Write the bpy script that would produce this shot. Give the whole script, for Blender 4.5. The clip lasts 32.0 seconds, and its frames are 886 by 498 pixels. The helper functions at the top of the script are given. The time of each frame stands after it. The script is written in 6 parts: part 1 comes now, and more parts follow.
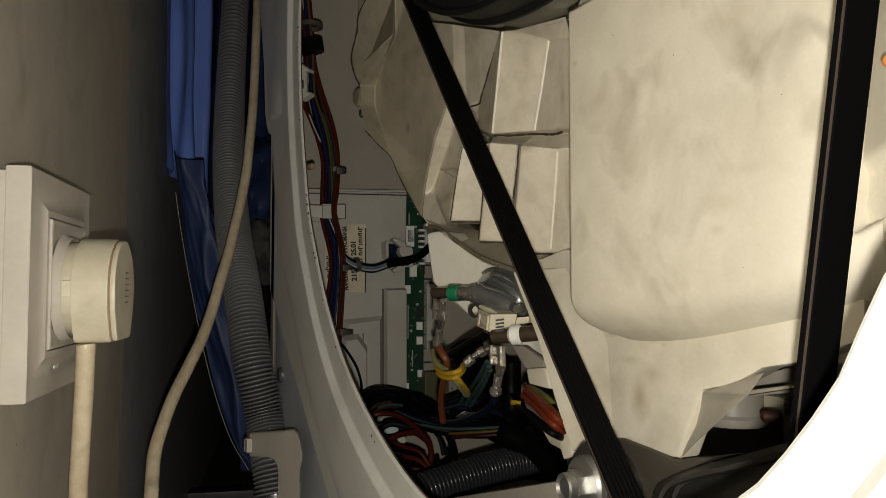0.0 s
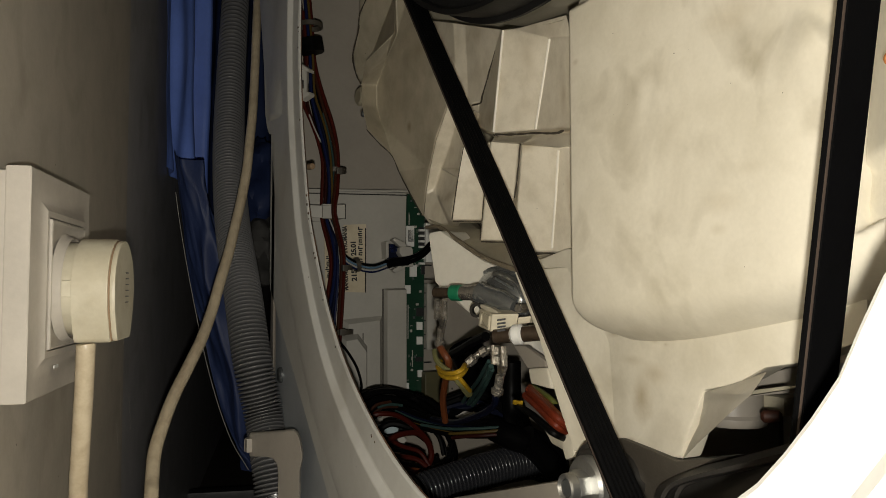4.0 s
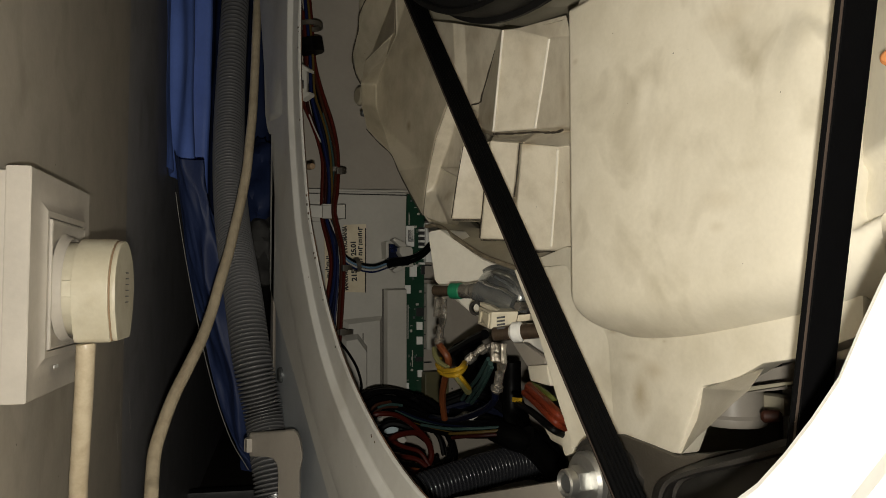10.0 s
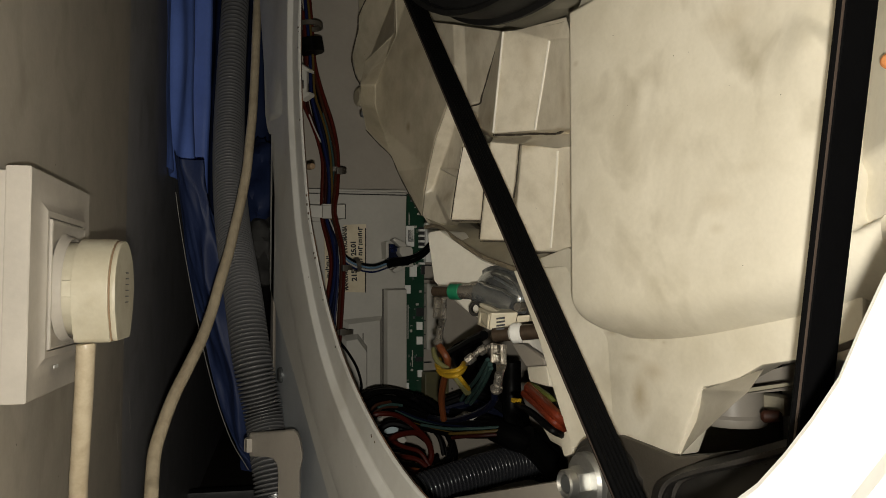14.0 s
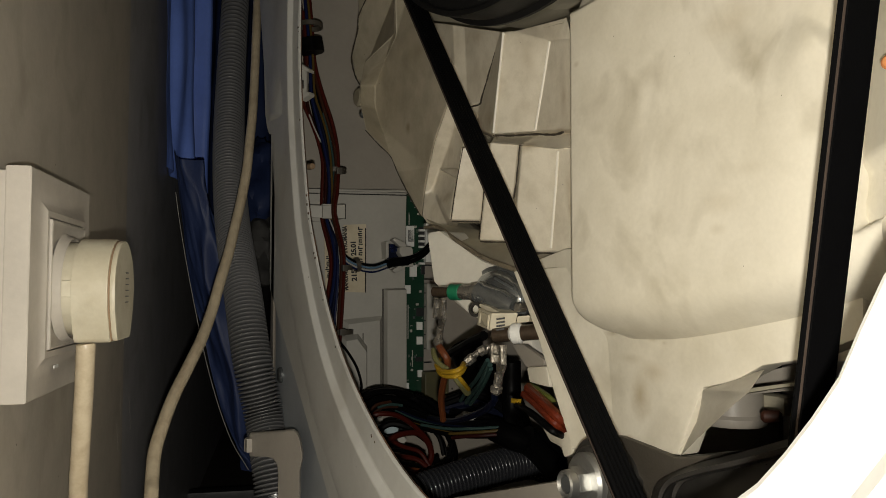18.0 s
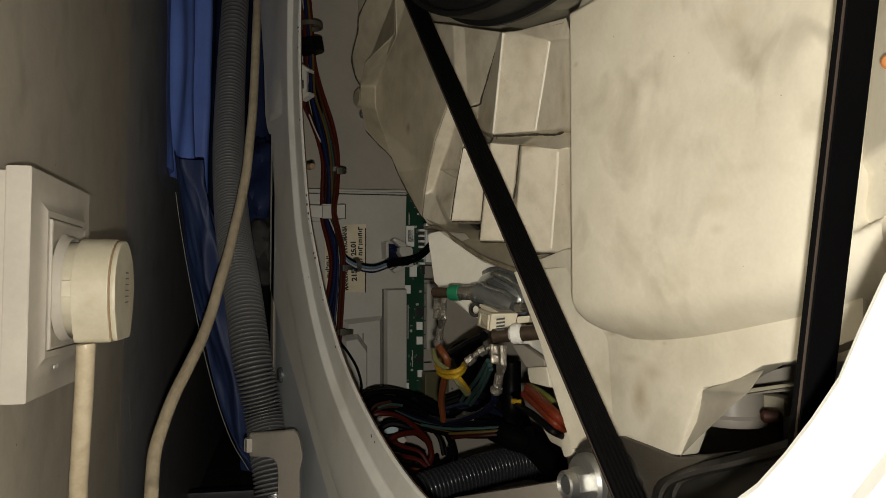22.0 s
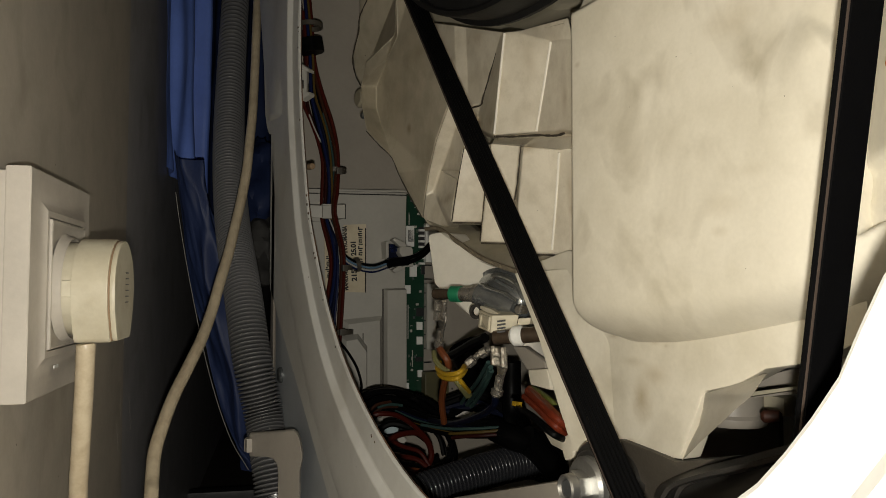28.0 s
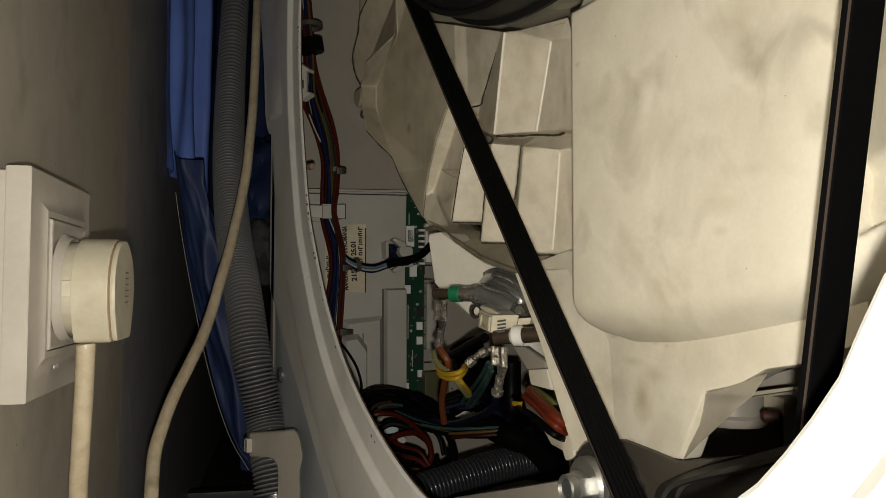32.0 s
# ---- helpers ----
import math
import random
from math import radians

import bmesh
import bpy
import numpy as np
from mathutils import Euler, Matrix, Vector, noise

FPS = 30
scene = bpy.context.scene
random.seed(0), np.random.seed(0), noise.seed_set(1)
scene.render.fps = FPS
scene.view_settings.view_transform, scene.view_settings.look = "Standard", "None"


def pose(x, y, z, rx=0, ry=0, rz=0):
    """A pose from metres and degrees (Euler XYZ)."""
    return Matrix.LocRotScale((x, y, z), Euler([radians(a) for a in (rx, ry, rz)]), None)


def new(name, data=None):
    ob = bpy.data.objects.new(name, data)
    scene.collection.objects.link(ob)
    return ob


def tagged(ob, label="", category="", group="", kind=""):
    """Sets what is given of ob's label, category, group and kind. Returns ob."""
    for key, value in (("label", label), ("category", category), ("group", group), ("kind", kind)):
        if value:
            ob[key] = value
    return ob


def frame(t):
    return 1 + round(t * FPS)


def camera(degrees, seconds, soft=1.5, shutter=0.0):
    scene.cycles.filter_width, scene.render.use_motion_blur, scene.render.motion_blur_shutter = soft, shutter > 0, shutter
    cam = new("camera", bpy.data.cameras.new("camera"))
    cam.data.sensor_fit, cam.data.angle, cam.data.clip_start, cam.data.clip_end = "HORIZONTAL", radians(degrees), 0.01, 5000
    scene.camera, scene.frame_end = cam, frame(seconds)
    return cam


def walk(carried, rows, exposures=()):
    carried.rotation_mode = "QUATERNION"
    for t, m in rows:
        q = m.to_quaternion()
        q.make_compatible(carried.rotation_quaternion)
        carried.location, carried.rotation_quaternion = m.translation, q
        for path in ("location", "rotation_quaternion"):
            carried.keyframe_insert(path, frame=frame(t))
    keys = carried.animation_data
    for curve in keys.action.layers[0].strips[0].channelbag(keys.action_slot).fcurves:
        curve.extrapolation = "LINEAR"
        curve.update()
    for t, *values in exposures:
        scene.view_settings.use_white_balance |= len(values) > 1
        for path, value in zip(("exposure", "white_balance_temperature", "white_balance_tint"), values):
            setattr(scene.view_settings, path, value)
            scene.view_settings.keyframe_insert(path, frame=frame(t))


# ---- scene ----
from itertools import product

# camera: stands still between the wall and the opened back of the machine
EYE = Vector((0, 0, 0.24))
YAW, PITCH = 25.03, 2.9
cam = camera(60.0, 32.0, 0.82)
HOLD = pose(EYE.x, EYE.y, EYE.z, 90 + PITCH, 0, -YAW)
walk(cam, [(0.0, HOLD), (32.0, HOLD)])

# light: the lamp of the camera, beside its lens, and a trace of room light
world = bpy.data.worlds.new("room_air")
scene.world = world
world.use_nodes = True
world.node_tree.nodes["Background"].inputs[0].default_value = (0.55, 0.62, 0.8, 1)
world.node_tree.nodes["Background"].inputs[1].default_value = 0.0003
flash_data = bpy.data.lights.new("camera_lamp", "POINT")
flash_data.energy, flash_data.color, flash_data.shadow_soft_size = 3.0, (1.0, 0.945, 0.84), 0.003
flash = new("camera_lamp", flash_data)
flash.location = HOLD @ Vector((0.0025, -0.014, 0.004))
scene.view_settings.exposure = 0.0


# ---- materials ----
def material(name, colour, rough=0.5, metal=0.0, spots=None, amount=0.25, scale=30.0, grain=400.0, bump=0.15, depth=0.0006, spec=0.5, specks=0.0, smear=0.0, marks=()):
    """A painted, moulded or worn surface: broad stains, single marks, fine grain and a little relief."""
    m = bpy.data.materials.new(name)
    m.use_nodes = True
    nodes, links = m.node_tree.nodes, m.node_tree.links
    skin = nodes["Principled BSDF"]
    skin.inputs["Metallic"].default_value = metal
    skin.inputs["Specular IOR Level"].default_value = spec
    place = nodes.new("ShaderNodeTexCoord")
    broad, fine = nodes.new("ShaderNodeTexNoise"), nodes.new("ShaderNodeTexNoise")
    broad.inputs["Scale"].default_value, broad.inputs["Detail"].default_value, broad.inputs["Roughness"].default_value = scale, 6, 0.62
    fine.inputs["Scale"].default_value, fine.inputs["Detail"].default_value = grain, 3
    for n in (broad, fine):
        links.new(place.outputs["Object"], n.inputs["Vector"])
    ramp = nodes.new("ShaderNodeMapRange")
    ramp.inputs["From Min"].default_value, ramp.inputs["From Max"].default_value = 0.42, 0.72
    ramp.inputs["To Max"].default_value = amount
    links.new(broad.outputs["Fac"], ramp.inputs["Value"])
    mix = nodes.new("ShaderNodeMix")
    mix.data_type = "RGBA"
    dark = spots or tuple(c * 0.45 for c in colour)
    mix.inputs["A"].default_value, mix.inputs["B"].default_value = (*colour, 1), (*dark, 1)
    links.new(ramp.outputs["Result"], mix.inputs["Factor"])
    last = mix.outputs["Result"]
    if smear:
        stretch = nodes.new("ShaderNodeMapping")
        stretch.inputs["Scale"].default_value, stretch.inputs["Rotation"].default_value = (20, 32, 24), (0.6, 0.2, 0.1)
        links.new(place.outputs["Object"], stretch.inputs["Vector"])
        cloud, lift = nodes.new("ShaderNodeTexNoise"), nodes.new("ShaderNodeMapRange")
        cloud.inputs["Scale"].default_value, cloud.inputs["Detail"].default_value, cloud.inputs["Distortion"].default_value = 1.0, 4, 0.6
        links.new(stretch.outputs["Vector"], cloud.inputs["Vector"])
        lift.inputs["From Min"].default_value, lift.inputs["From Max"].default_value, lift.inputs["To Max"].default_value = 0.55, 0.73, smear
        links.new(cloud.outputs["Fac"], lift.inputs["Value"])
        rub = nodes.new("ShaderNodeMix")
        rub.data_type = "RGBA"
        rub.inputs["B"].default_value = (colour[0] * 0.36, colour[1] * 0.32, colour[2] * 0.24, 1)
        links.new(lift.outputs["Result"], rub.inputs["Factor"])
        links.new(last, rub.inputs["A"])
        last = rub.outputs["Result"]
    for centre, reach, strength in marks:
        fit, far, edge, worn, mark = (nodes.new("ShaderNode" + k) for k in ("Mapping", "VectorMath", "Math", "MapRange", "Mix"))
        fit.inputs["Scale"].default_value = [1 / r for r in reach]
        fit.inputs["Location"].default_value = [-c / r for c, r in zip(centre, reach)]
        links.new(place.outputs["Object"], fit.inputs["Vector"])
        far.operation, edge.operation, mark.data_type = "LENGTH", "MULTIPLY_ADD", "RGBA"
        links.new(fit.outputs["Vector"], far.inputs[0])
        links.new(broad.outputs["Fac"], edge.inputs[0])
        edge.inputs[1].default_value = 3.4
        links.new(far.outputs["Value"], edge.inputs[2])
        worn.interpolation_type = "SMOOTHSTEP"
        worn.inputs["From Min"].default_value, worn.inputs["From Max"].default_value = 1.3, 2.9
        worn.inputs["To Min"].default_value, worn.inputs["To Max"].default_value = strength, 0.0
        links.new(edge.outputs[0], worn.inputs["Value"])
        mark.inputs["B"].default_value = (colour[0] * 0.44, colour[1] * 0.35, colour[2] * 0.21, 1)
        links.new(worn.outputs["Result"], mark.inputs["Factor"])
        links.new(last, mark.inputs["A"])
        last = mark.outputs["Result"]
    if specks:
        cells, near, some, hit = nodes.new("ShaderNodeTexVoronoi"), nodes.new("ShaderNodeMath"), nodes.new("ShaderNodeMath"), nodes.new("ShaderNodeMath")
        cells.inputs["Scale"].default_value = specks
        links.new(place.outputs["Object"], cells.inputs["Vector"])
        near.operation, some.operation, hit.operation = "LESS_THAN", "GREATER_THAN", "MULTIPLY"
        near.inputs[1].default_value, some.inputs[1].default_value = 0.027, 0.35
        links.new(cells.outputs["Distance"], near.inputs[0])
        links.new(cells.outputs["Color"], some.inputs[0])
        links.new(near.outputs[0], hit.inputs[0])
        links.new(some.outputs[0], hit.inputs[1])
        dots = nodes.new("ShaderNodeMix")
        dots.data_type = "RGBA"
        dots.inputs["B"].default_value = (*(c * 0.2 for c in colour), 1)
        links.new(hit.outputs[0], dots.inputs["Factor"])
        links.new(last, dots.inputs["A"])
        last = dots.outputs["Result"]
    fleck = nodes.new("ShaderNodeMix")
    fleck.data_type, fleck.blend_type = "RGBA", "MULTIPLY"
    tone = nodes.new("ShaderNodeMapRange")
    tone.inputs["To Min"].default_value, tone.inputs["To Max"].default_value = 0.85, 1.12
    links.new(fine.outputs["Fac"], tone.inputs["Value"])
    fleck.inputs["Factor"].default_value = 0.4
    links.new(last, fleck.inputs["A"])
    links.new(tone.outputs["Result"], fleck.inputs["B"])
    links.new(fleck.outputs["Result"], skin.inputs["Base Color"])
    wear = nodes.new("ShaderNodeMapRange")
    wear.inputs["To Min"].default_value, wear.inputs["To Max"].default_value = max(0.05, rough - 0.12), min(1, rough + 0.12)
    links.new(broad.outputs["Fac"], wear.inputs["Value"])
    links.new(wear.outputs["Result"], skin.inputs["Roughness"])
    relief = nodes.new("ShaderNodeBump")
    relief.inputs["Strength"].default_value, relief.inputs["Distance"].default_value = bump, depth
    both = nodes.new("ShaderNodeMath")
    both.operation = "ADD"
    links.new(broad.outputs["Fac"], both.inputs[0])
    links.new(fine.outputs["Fac"], both.inputs[1])
    links.new(both.outputs[0], relief.inputs["Height"])
    links.new(relief.outputs["Normal"], skin.inputs["Normal"])
    return m


CREAM = material("aged_cream_plastic", (0.645, 0.605, 0.50), 0.36, spots=(0.33, 0.29, 0.19), amount=0.42, scale=30, grain=700, bump=0.05, specks=80, smear=0.5)
# darker, browner copy of the cream, used on the outer facets
CREAM_FACET = material("darker_cream_plastic", (0.455, 0.412, 0.315), 0.42, spots=(0.18, 0.15, 0.1), amount=0.55, scale=34, grain=900, bump=0.08, specks=110, smear=0.3, marks=(((-0.0220, 0.1910, -0.1768), (0.020, 0.0039, 0.0040), 0.95), ((-0.0220, 0.1708, -0.1342), (0.020, 0.0233, 0.0067), 0.33), ((-0.0220, 0.2074, -0.1569), (0.020, 0.0136, 0.0154), 0.26)))
# the same plastic with its dirt marks and, on the ribs, a pocket's shade, each at a place from the tub's hub
CREAM_PANEL = material("cream_plastic_with_smudges", (0.645, 0.605, 0.50), 0.36, spots=(0.33, 0.29, 0.19), amount=0.36, scale=30, grain=700, bump=0.05, specks=120, smear=0.55, marks=(((-0.0140, -0.0734, -0.2504), (0.030, 0.0072, 0.0034), 0.21), ((-0.0140, -0.0703, -0.2585), (0.030, 0.0031, 0.0017), 0.26), ((-0.0140, 0.0059, -0.1973), (0.030, 0.0143, 0.0032), 0.36), ((-0.0140, -0.0147, -0.1801), (0.030, 0.0127, 0.0037), 0.33), ((-0.0140, -0.0059, -0.1909), (0.030, 0.0024, 0.0016), 0.91), ((-0.0140, -0.0791, -0.1950), (0.030, 0.0129, 0.0048), 0.33), ((-0.0140, 0.0234, -0.2018), (0.030, 0.0052, 0.0505), 0.39), ((-0.0140, -0.0831, -0.2409), (0.030, 0.0070, 0.0028), 0.33)))
CREAM_SKIRT = material("cream_plastic_with_rub_marks", (0.645, 0.605, 0.50), 0.36, spots=(0.33, 0.29, 0.19), amount=0.36, scale=30, grain=700, bump=0.05, specks=80, smear=0.35, marks=(((-0.0140, -0.0183, -0.3153), (0.020, 0.0053, 0.0087), 0.78), ((-0.0140, -0.0124, -0.3030), (0.020, 0.0100, 0.0027), 0.45), ((-0.0140, -0.0253, -0.3069), (0.020, 0.0092, 0.0045), 0.45), ((-0.0140, -0.0118, -0.3329), (0.020, 0.0037, 0.0015), 0.78), ((-0.0140, -0.0026, -0.2942), (0.020, 0.0044, 0.0015), 0.65), ((-0.0140, -0.0255, -0.2952), (0.020, 0.0030, 0.0014), 0.52), ((-0.0140, -0.0318, -0.2960), (0.020, 0.0016, 0.0011), 0.52)))
# lighter than CREAM; the first mark paints the shade in a rib pocket
CREAM_RIB = material("cream_plastic_with_dirt_and_shade", (0.69, 0.635, 0.515), 0.36, spots=(0.36, 0.30, 0.20), amount=0.4, scale=90, grain=1100, bump=0.1, specks=150, smear=0.28, marks=(((-0.0200, 0.0940, -0.1905), (0.020, 0.0109, 0.0060), 0.91), ((-0.0200, 0.0282, -0.2089), (0.020, 0.0176, 0.0017), 0.65), ((-0.0200, 0.0225, -0.1958), (0.020, 0.0035, 0.0134), 0.52), ((-0.0200, 0.1261, -0.2119), (0.020, 0.0116, 0.0026), 0.72), ((-0.0200, 0.1429, -0.2239), (0.020, 0.0165, 0.0036), 0.72), ((-0.0200, 0.1296, -0.1886), (0.020, 0.0089, 0.0131), 0.59), ((-0.0200, 0.1922, -0.1750), (0.020, 0.0051, 0.0030), 0.95), ((-0.0200, 0.1170, -0.1385), (0.020, 0.0203, 0.0065), 0.52), ((-0.0200, 0.0490, -0.1711), (0.020, 0.0041, 0.0109), 0.39), ((-0.0200, 0.0222, -0.2620), (0.020, 0.0075, 0.0020), 0.72), ((-0.0200, 0.0475, -0.2122), (0.020, 0.0073, 0.0032), 0.59), ((-0.0200, 0.0658, -0.2158), (0.020, 0.0037, 0.0060), 0.52), ((-0.0200, 0.0278, -0.2375), (0.020, 0.0030, 0.0168), 0.52), ((-0.0200, 0.0831, -0.1673), (0.020, 0.0064, 0.0079), 0.39)))
# soiled cream; on the sensor plug's window its dark tone paints recess shade
CREAM_DIRT_SHADE = material("soiled_shaded_cream_plastic", (0.415, 0.38, 0.285), 0.42, spots=(0.16, 0.13, 0.085), amount=0.6, scale=22, grain=900, specks=90, smear=0.3)
# cream darkened in colour for the shade on the skirt's turned web
WEB = material("shaded_cream_plastic", (0.47, 0.445, 0.385), 0.45, spots=(0.27, 0.24, 0.18), amount=0.45, scale=40, grain=800, specks=90, smear=0.3)
CASE = material("pale_heater_plastic", (0.76, 0.73, 0.64), 0.4, spots=(0.5, 0.45, 0.35), amount=0.3, scale=30)
LACQUER = material("white_lacquered_sheet", (0.59, 0.59, 0.56), 0.36, spots=(0.40, 0.38, 0.34), amount=0.45, scale=14, grain=300, bump=0.05, specks=60, smear=0.2)
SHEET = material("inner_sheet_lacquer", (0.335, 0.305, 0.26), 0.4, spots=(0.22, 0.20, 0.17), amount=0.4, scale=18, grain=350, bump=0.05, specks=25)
HOUSING = material("grey_white_housing", (0.43, 0.415, 0.37), 0.5, amount=0.25, scale=20, specks=40)
BELT = material("black_belt_rubber", (0.0026, 0.0026, 0.0029), 0.65, amount=0.5, scale=60, spec=0.05)
BELT_EDGE = material("worn_belt_edge", (0.034, 0.022, 0.015), 0.85, amount=0.4, scale=90)
PULLEY = material("grey_cast_aluminium", (0.007, 0.007, 0.007), 0.55, 0.0, amount=0.5, scale=35, spec=0.2)
ZINC = material("zinc_plated_steel", (0.42, 0.42, 0.40), 0.38, 0.85, spots=(0.2, 0.185, 0.16), amount=0.6, scale=90, grain=900, bump=0.12, depth=0.0006)
TIN = material("tinned_terminal_metal", (0.42, 0.40, 0.36), 0.24, 0.85, spots=(0.16, 0.13, 0.1), amount=0.6, scale=160, bump=0.6, depth=0.0012)
GUN = material("dark_oxidised_steel", (0.39, 0.41, 0.41), 0.18, 0.8, spots=(0.12, 0.12, 0.115), amount=0.5, scale=90, bump=0.12, depth=0.0008)
DARK_STEEL = material("dark_greased_steel", (0.17, 0.165, 0.15), 0.36, 0.85, spots=(0.07, 0.06, 0.05), amount=0.6, scale=90, bump=0.15)
DULL_STEEL = material("dull_grey_steel", (0.30, 0.32, 0.33), 0.35, 0.85, amount=0.5, scale=60)
HOSE = material("grey_hose_plastic", (0.172, 0.172, 0.174), 0.42, amount=0.3, scale=25)
HOSE_DARK = material("dark_hose_plastic", (0.026, 0.027, 0.031), 0.2, amount=0.3, scale=25, spec=0.9)
CORD = material("aged_white_cord", (0.56, 0.475, 0.335), 0.34, spots=(0.26, 0.17, 0.085), amount=0.4, scale=160, grain=900, bump=0.08, specks=190)
PLUG = material("yellowed_plug_plastic", (0.60, 0.555, 0.43), 0.4, spots=(0.33, 0.26, 0.14), amount=0.4, scale=60, specks=45)
SOCKET = material("white_socket_plastic", (0.51, 0.468, 0.405), 0.4, amount=0.25, scale=40, specks=60)
PLASTER = material("painted_plaster_wall", (0.39, 0.352, 0.29), 0.5, spots=(0.24, 0.215, 0.175), amount=0.35, scale=34, grain=420, bump=0.12, depth=0.0006, specks=60, smear=0.3)
FLOOR = material("dark_floor_tile", (0.055, 0.046, 0.038), 0.5, amount=0.6, scale=9)
# greyer and darker than PLASTER, for the far part of the wall
GREY_WALL = material("greyer_wall_plaster", (0.335, 0.33, 0.335), 0.46, spots=(0.20, 0.20, 0.21), amount=0.4, scale=30, grain=420, bump=0.14, depth=0.0006, specks=60, smear=0.3)
ROOM_CHIP = material("pale_chipped_plaster", (0.43, 0.39, 0.33), 0.7)
# for the added room surfaces: near-black, to keep bounced light down
ROOM = material("near_black_room", (0.12, 0.118, 0.112), 0.7, scale=4)
# puts the shade of the sheet's flap and back fold into a darker blue
BLUE_DARK = material("darkened_blue_plastic", (0.030, 0.050, 0.14), 0.55, spots=(0.02, 0.03, 0.09), amount=0.6, scale=18, bump=0.2)
BLUE = material("blue_plastic_sheet", (0.20, 0.33, 0.92), 0.4, spots=(0.10, 0.17, 0.52), amount=0.5, scale=12, bump=0.1)
DARK_PLASTIC = material("black_plastic", (0.02, 0.02, 0.021), 0.45)
MOTOR_PAINT = material("dark_motor_paint", (0.028, 0.026, 0.023), 0.3, amount=0.5)
CAST = material("brown_grey_cast_metal", (0.07, 0.061, 0.048), 0.45, 0.15, spots=(0.05, 0.042, 0.032), amount=0.6, scale=45, grain=800, bump=0.25)
DARK_CAST = material("dark_cast_metal", (0.042, 0.038, 0.033), 0.5, 0.1, amount=0.5, scale=45, grain=800, bump=0.2)
RUBBER = material("orange_red_rubber", (0.07, 0.02, 0.009), 0.6, spots=(0.02, 0.01, 0.006), amount=0.8, scale=260)
LIP = material("rough_brown_edge", (0.24, 0.20, 0.135), 0.7, spots=(0.09, 0.07, 0.04), amount=0.8, scale=140, grain=1400, bump=0.8, depth=0.002)
DUSTY = material("dusty_dark_cloth", (0.10, 0.098, 0.092), 0.8, amount=0.6, scale=40)
GLAZE = material("dark_brown_glaze", (0.06, 0.042, 0.028), 0.18, 0.2, spots=(0.02, 0.014, 0.01), amount=0.7, scale=200)
# one dark colour for both shade and grime in the tub's grooves
GROOVE_DARK = material("brown_black_groove_tone", (0.05, 0.04, 0.027), 0.7, amount=0.6, scale=300, grain=1200, bump=0.5)
PALE_BLUE = material("pale_blue_plastic", (0.42, 0.52, 0.55), 0.5, amount=0.4, scale=60)
SHADOW_GAP = material("painted_edge_shade", (0.06, 0.055, 0.045), 0.7)
OLIVE = material("dark_olive_plastic", (0.085, 0.078, 0.036), 0.5, amount=0.4, scale=60)
BOARD = material("green_circuit_board", (0.006, 0.04, 0.02), 0.4, spots=(0.004, 0.025, 0.012), amount=0.6, scale=90)
STICKER = material("yellowed_paper_sticker", (0.62, 0.55, 0.40), 0.6, spots=(0.35, 0.27, 0.15), amount=0.5, scale=60)
INK = material("black_print", (0.02, 0.02, 0.02), 0.6)
NYLON = material("brown_grey_nylon", (0.06, 0.052, 0.04), 0.45)
WHITE = material("white_nylon", (0.78, 0.78, 0.74), 0.4)
GREEN_RING = material("green_insulator", (0.012, 0.17, 0.08), 0.4)
RUST = material("orange_brown_rust", (0.45, 0.17, 0.05), 0.8)
RIM_RUST = material("bare_rusty_edge", (0.03, 0.02, 0.014), 0.7, spots=(0.20, 0.09, 0.035), amount=0.7, scale=60)
# white lacquer with the recessed corner's shade put into a cooler, darker colour
COOL_LACQUER = material("shaded_white_lacquer", (0.40, 0.43, 0.455), 0.4, spots=(0.28, 0.29, 0.3), amount=0.4, scale=16, grain=320, bump=0.06, specks=25)
PALE_RUST = material("pale_rust", (0.28, 0.19, 0.11), 0.7)
WIRE = {
    "red": material("red_wire", (0.05, 0.007, 0.004), 0.38, spec=0.16), "brown": material("brown_wire", (0.036, 0.013, 0.007), 0.38, spec=0.16),
    "blue": material("blue_wire", (0.006, 0.011, 0.046), 0.38, spec=0.16), "light_blue": material("light_blue_wire", (0.11, 0.19, 0.27), 0.38, spec=0.16),
    "yellow": material("yellow_wire", (0.36, 0.22, 0.016), 0.38, spec=0.16),
    "teal": material("teal_wire", (0.024, 0.048, 0.044), 0.38, spec=0.16), "orange": material("orange_wire", (0.12, 0.036, 0.013), 0.38, spec=0.16),
    "black": material("black_wire", (0.0022, 0.0022, 0.0023), 0.4, spec=0.07), "white": material("white_wire", (0.35, 0.34, 0.31), 0.38, spec=0.16),
    "dark_red": material("dark_red_wire", (0.022, 0.004, 0.003), 0.38, spec=0.16), "navy": material("navy_wire", (0.004, 0.006, 0.018), 0.38, spec=0.16),
    "umber": material("umber_wire", (0.03, 0.013, 0.008), 0.38, spec=0.16), "ochre": material("ochre_wire", (0.075, 0.048, 0.012), 0.38, spec=0.16),
    "bright_red": material("bright_red_wire", (0.12, 0.02, 0.008), 0.4, spec=0.1),
    "lime": material("yellow_green_wire", (0.075, 0.085, 0.018), 0.38, spec=0.16),
    "olive": material("olive_wire", (0.17, 0.165, 0.07), 0.38, spec=0.16)}

# ---- building helpers ----
BASE = {}


def thing(name, base, label, category, group="", kind=""):
    ob = new(name)
    ob.empty_display_size = 0.02
    ob.location = base
    BASE[ob] = Vector(base)
    return tagged(ob, label, category, group, kind)


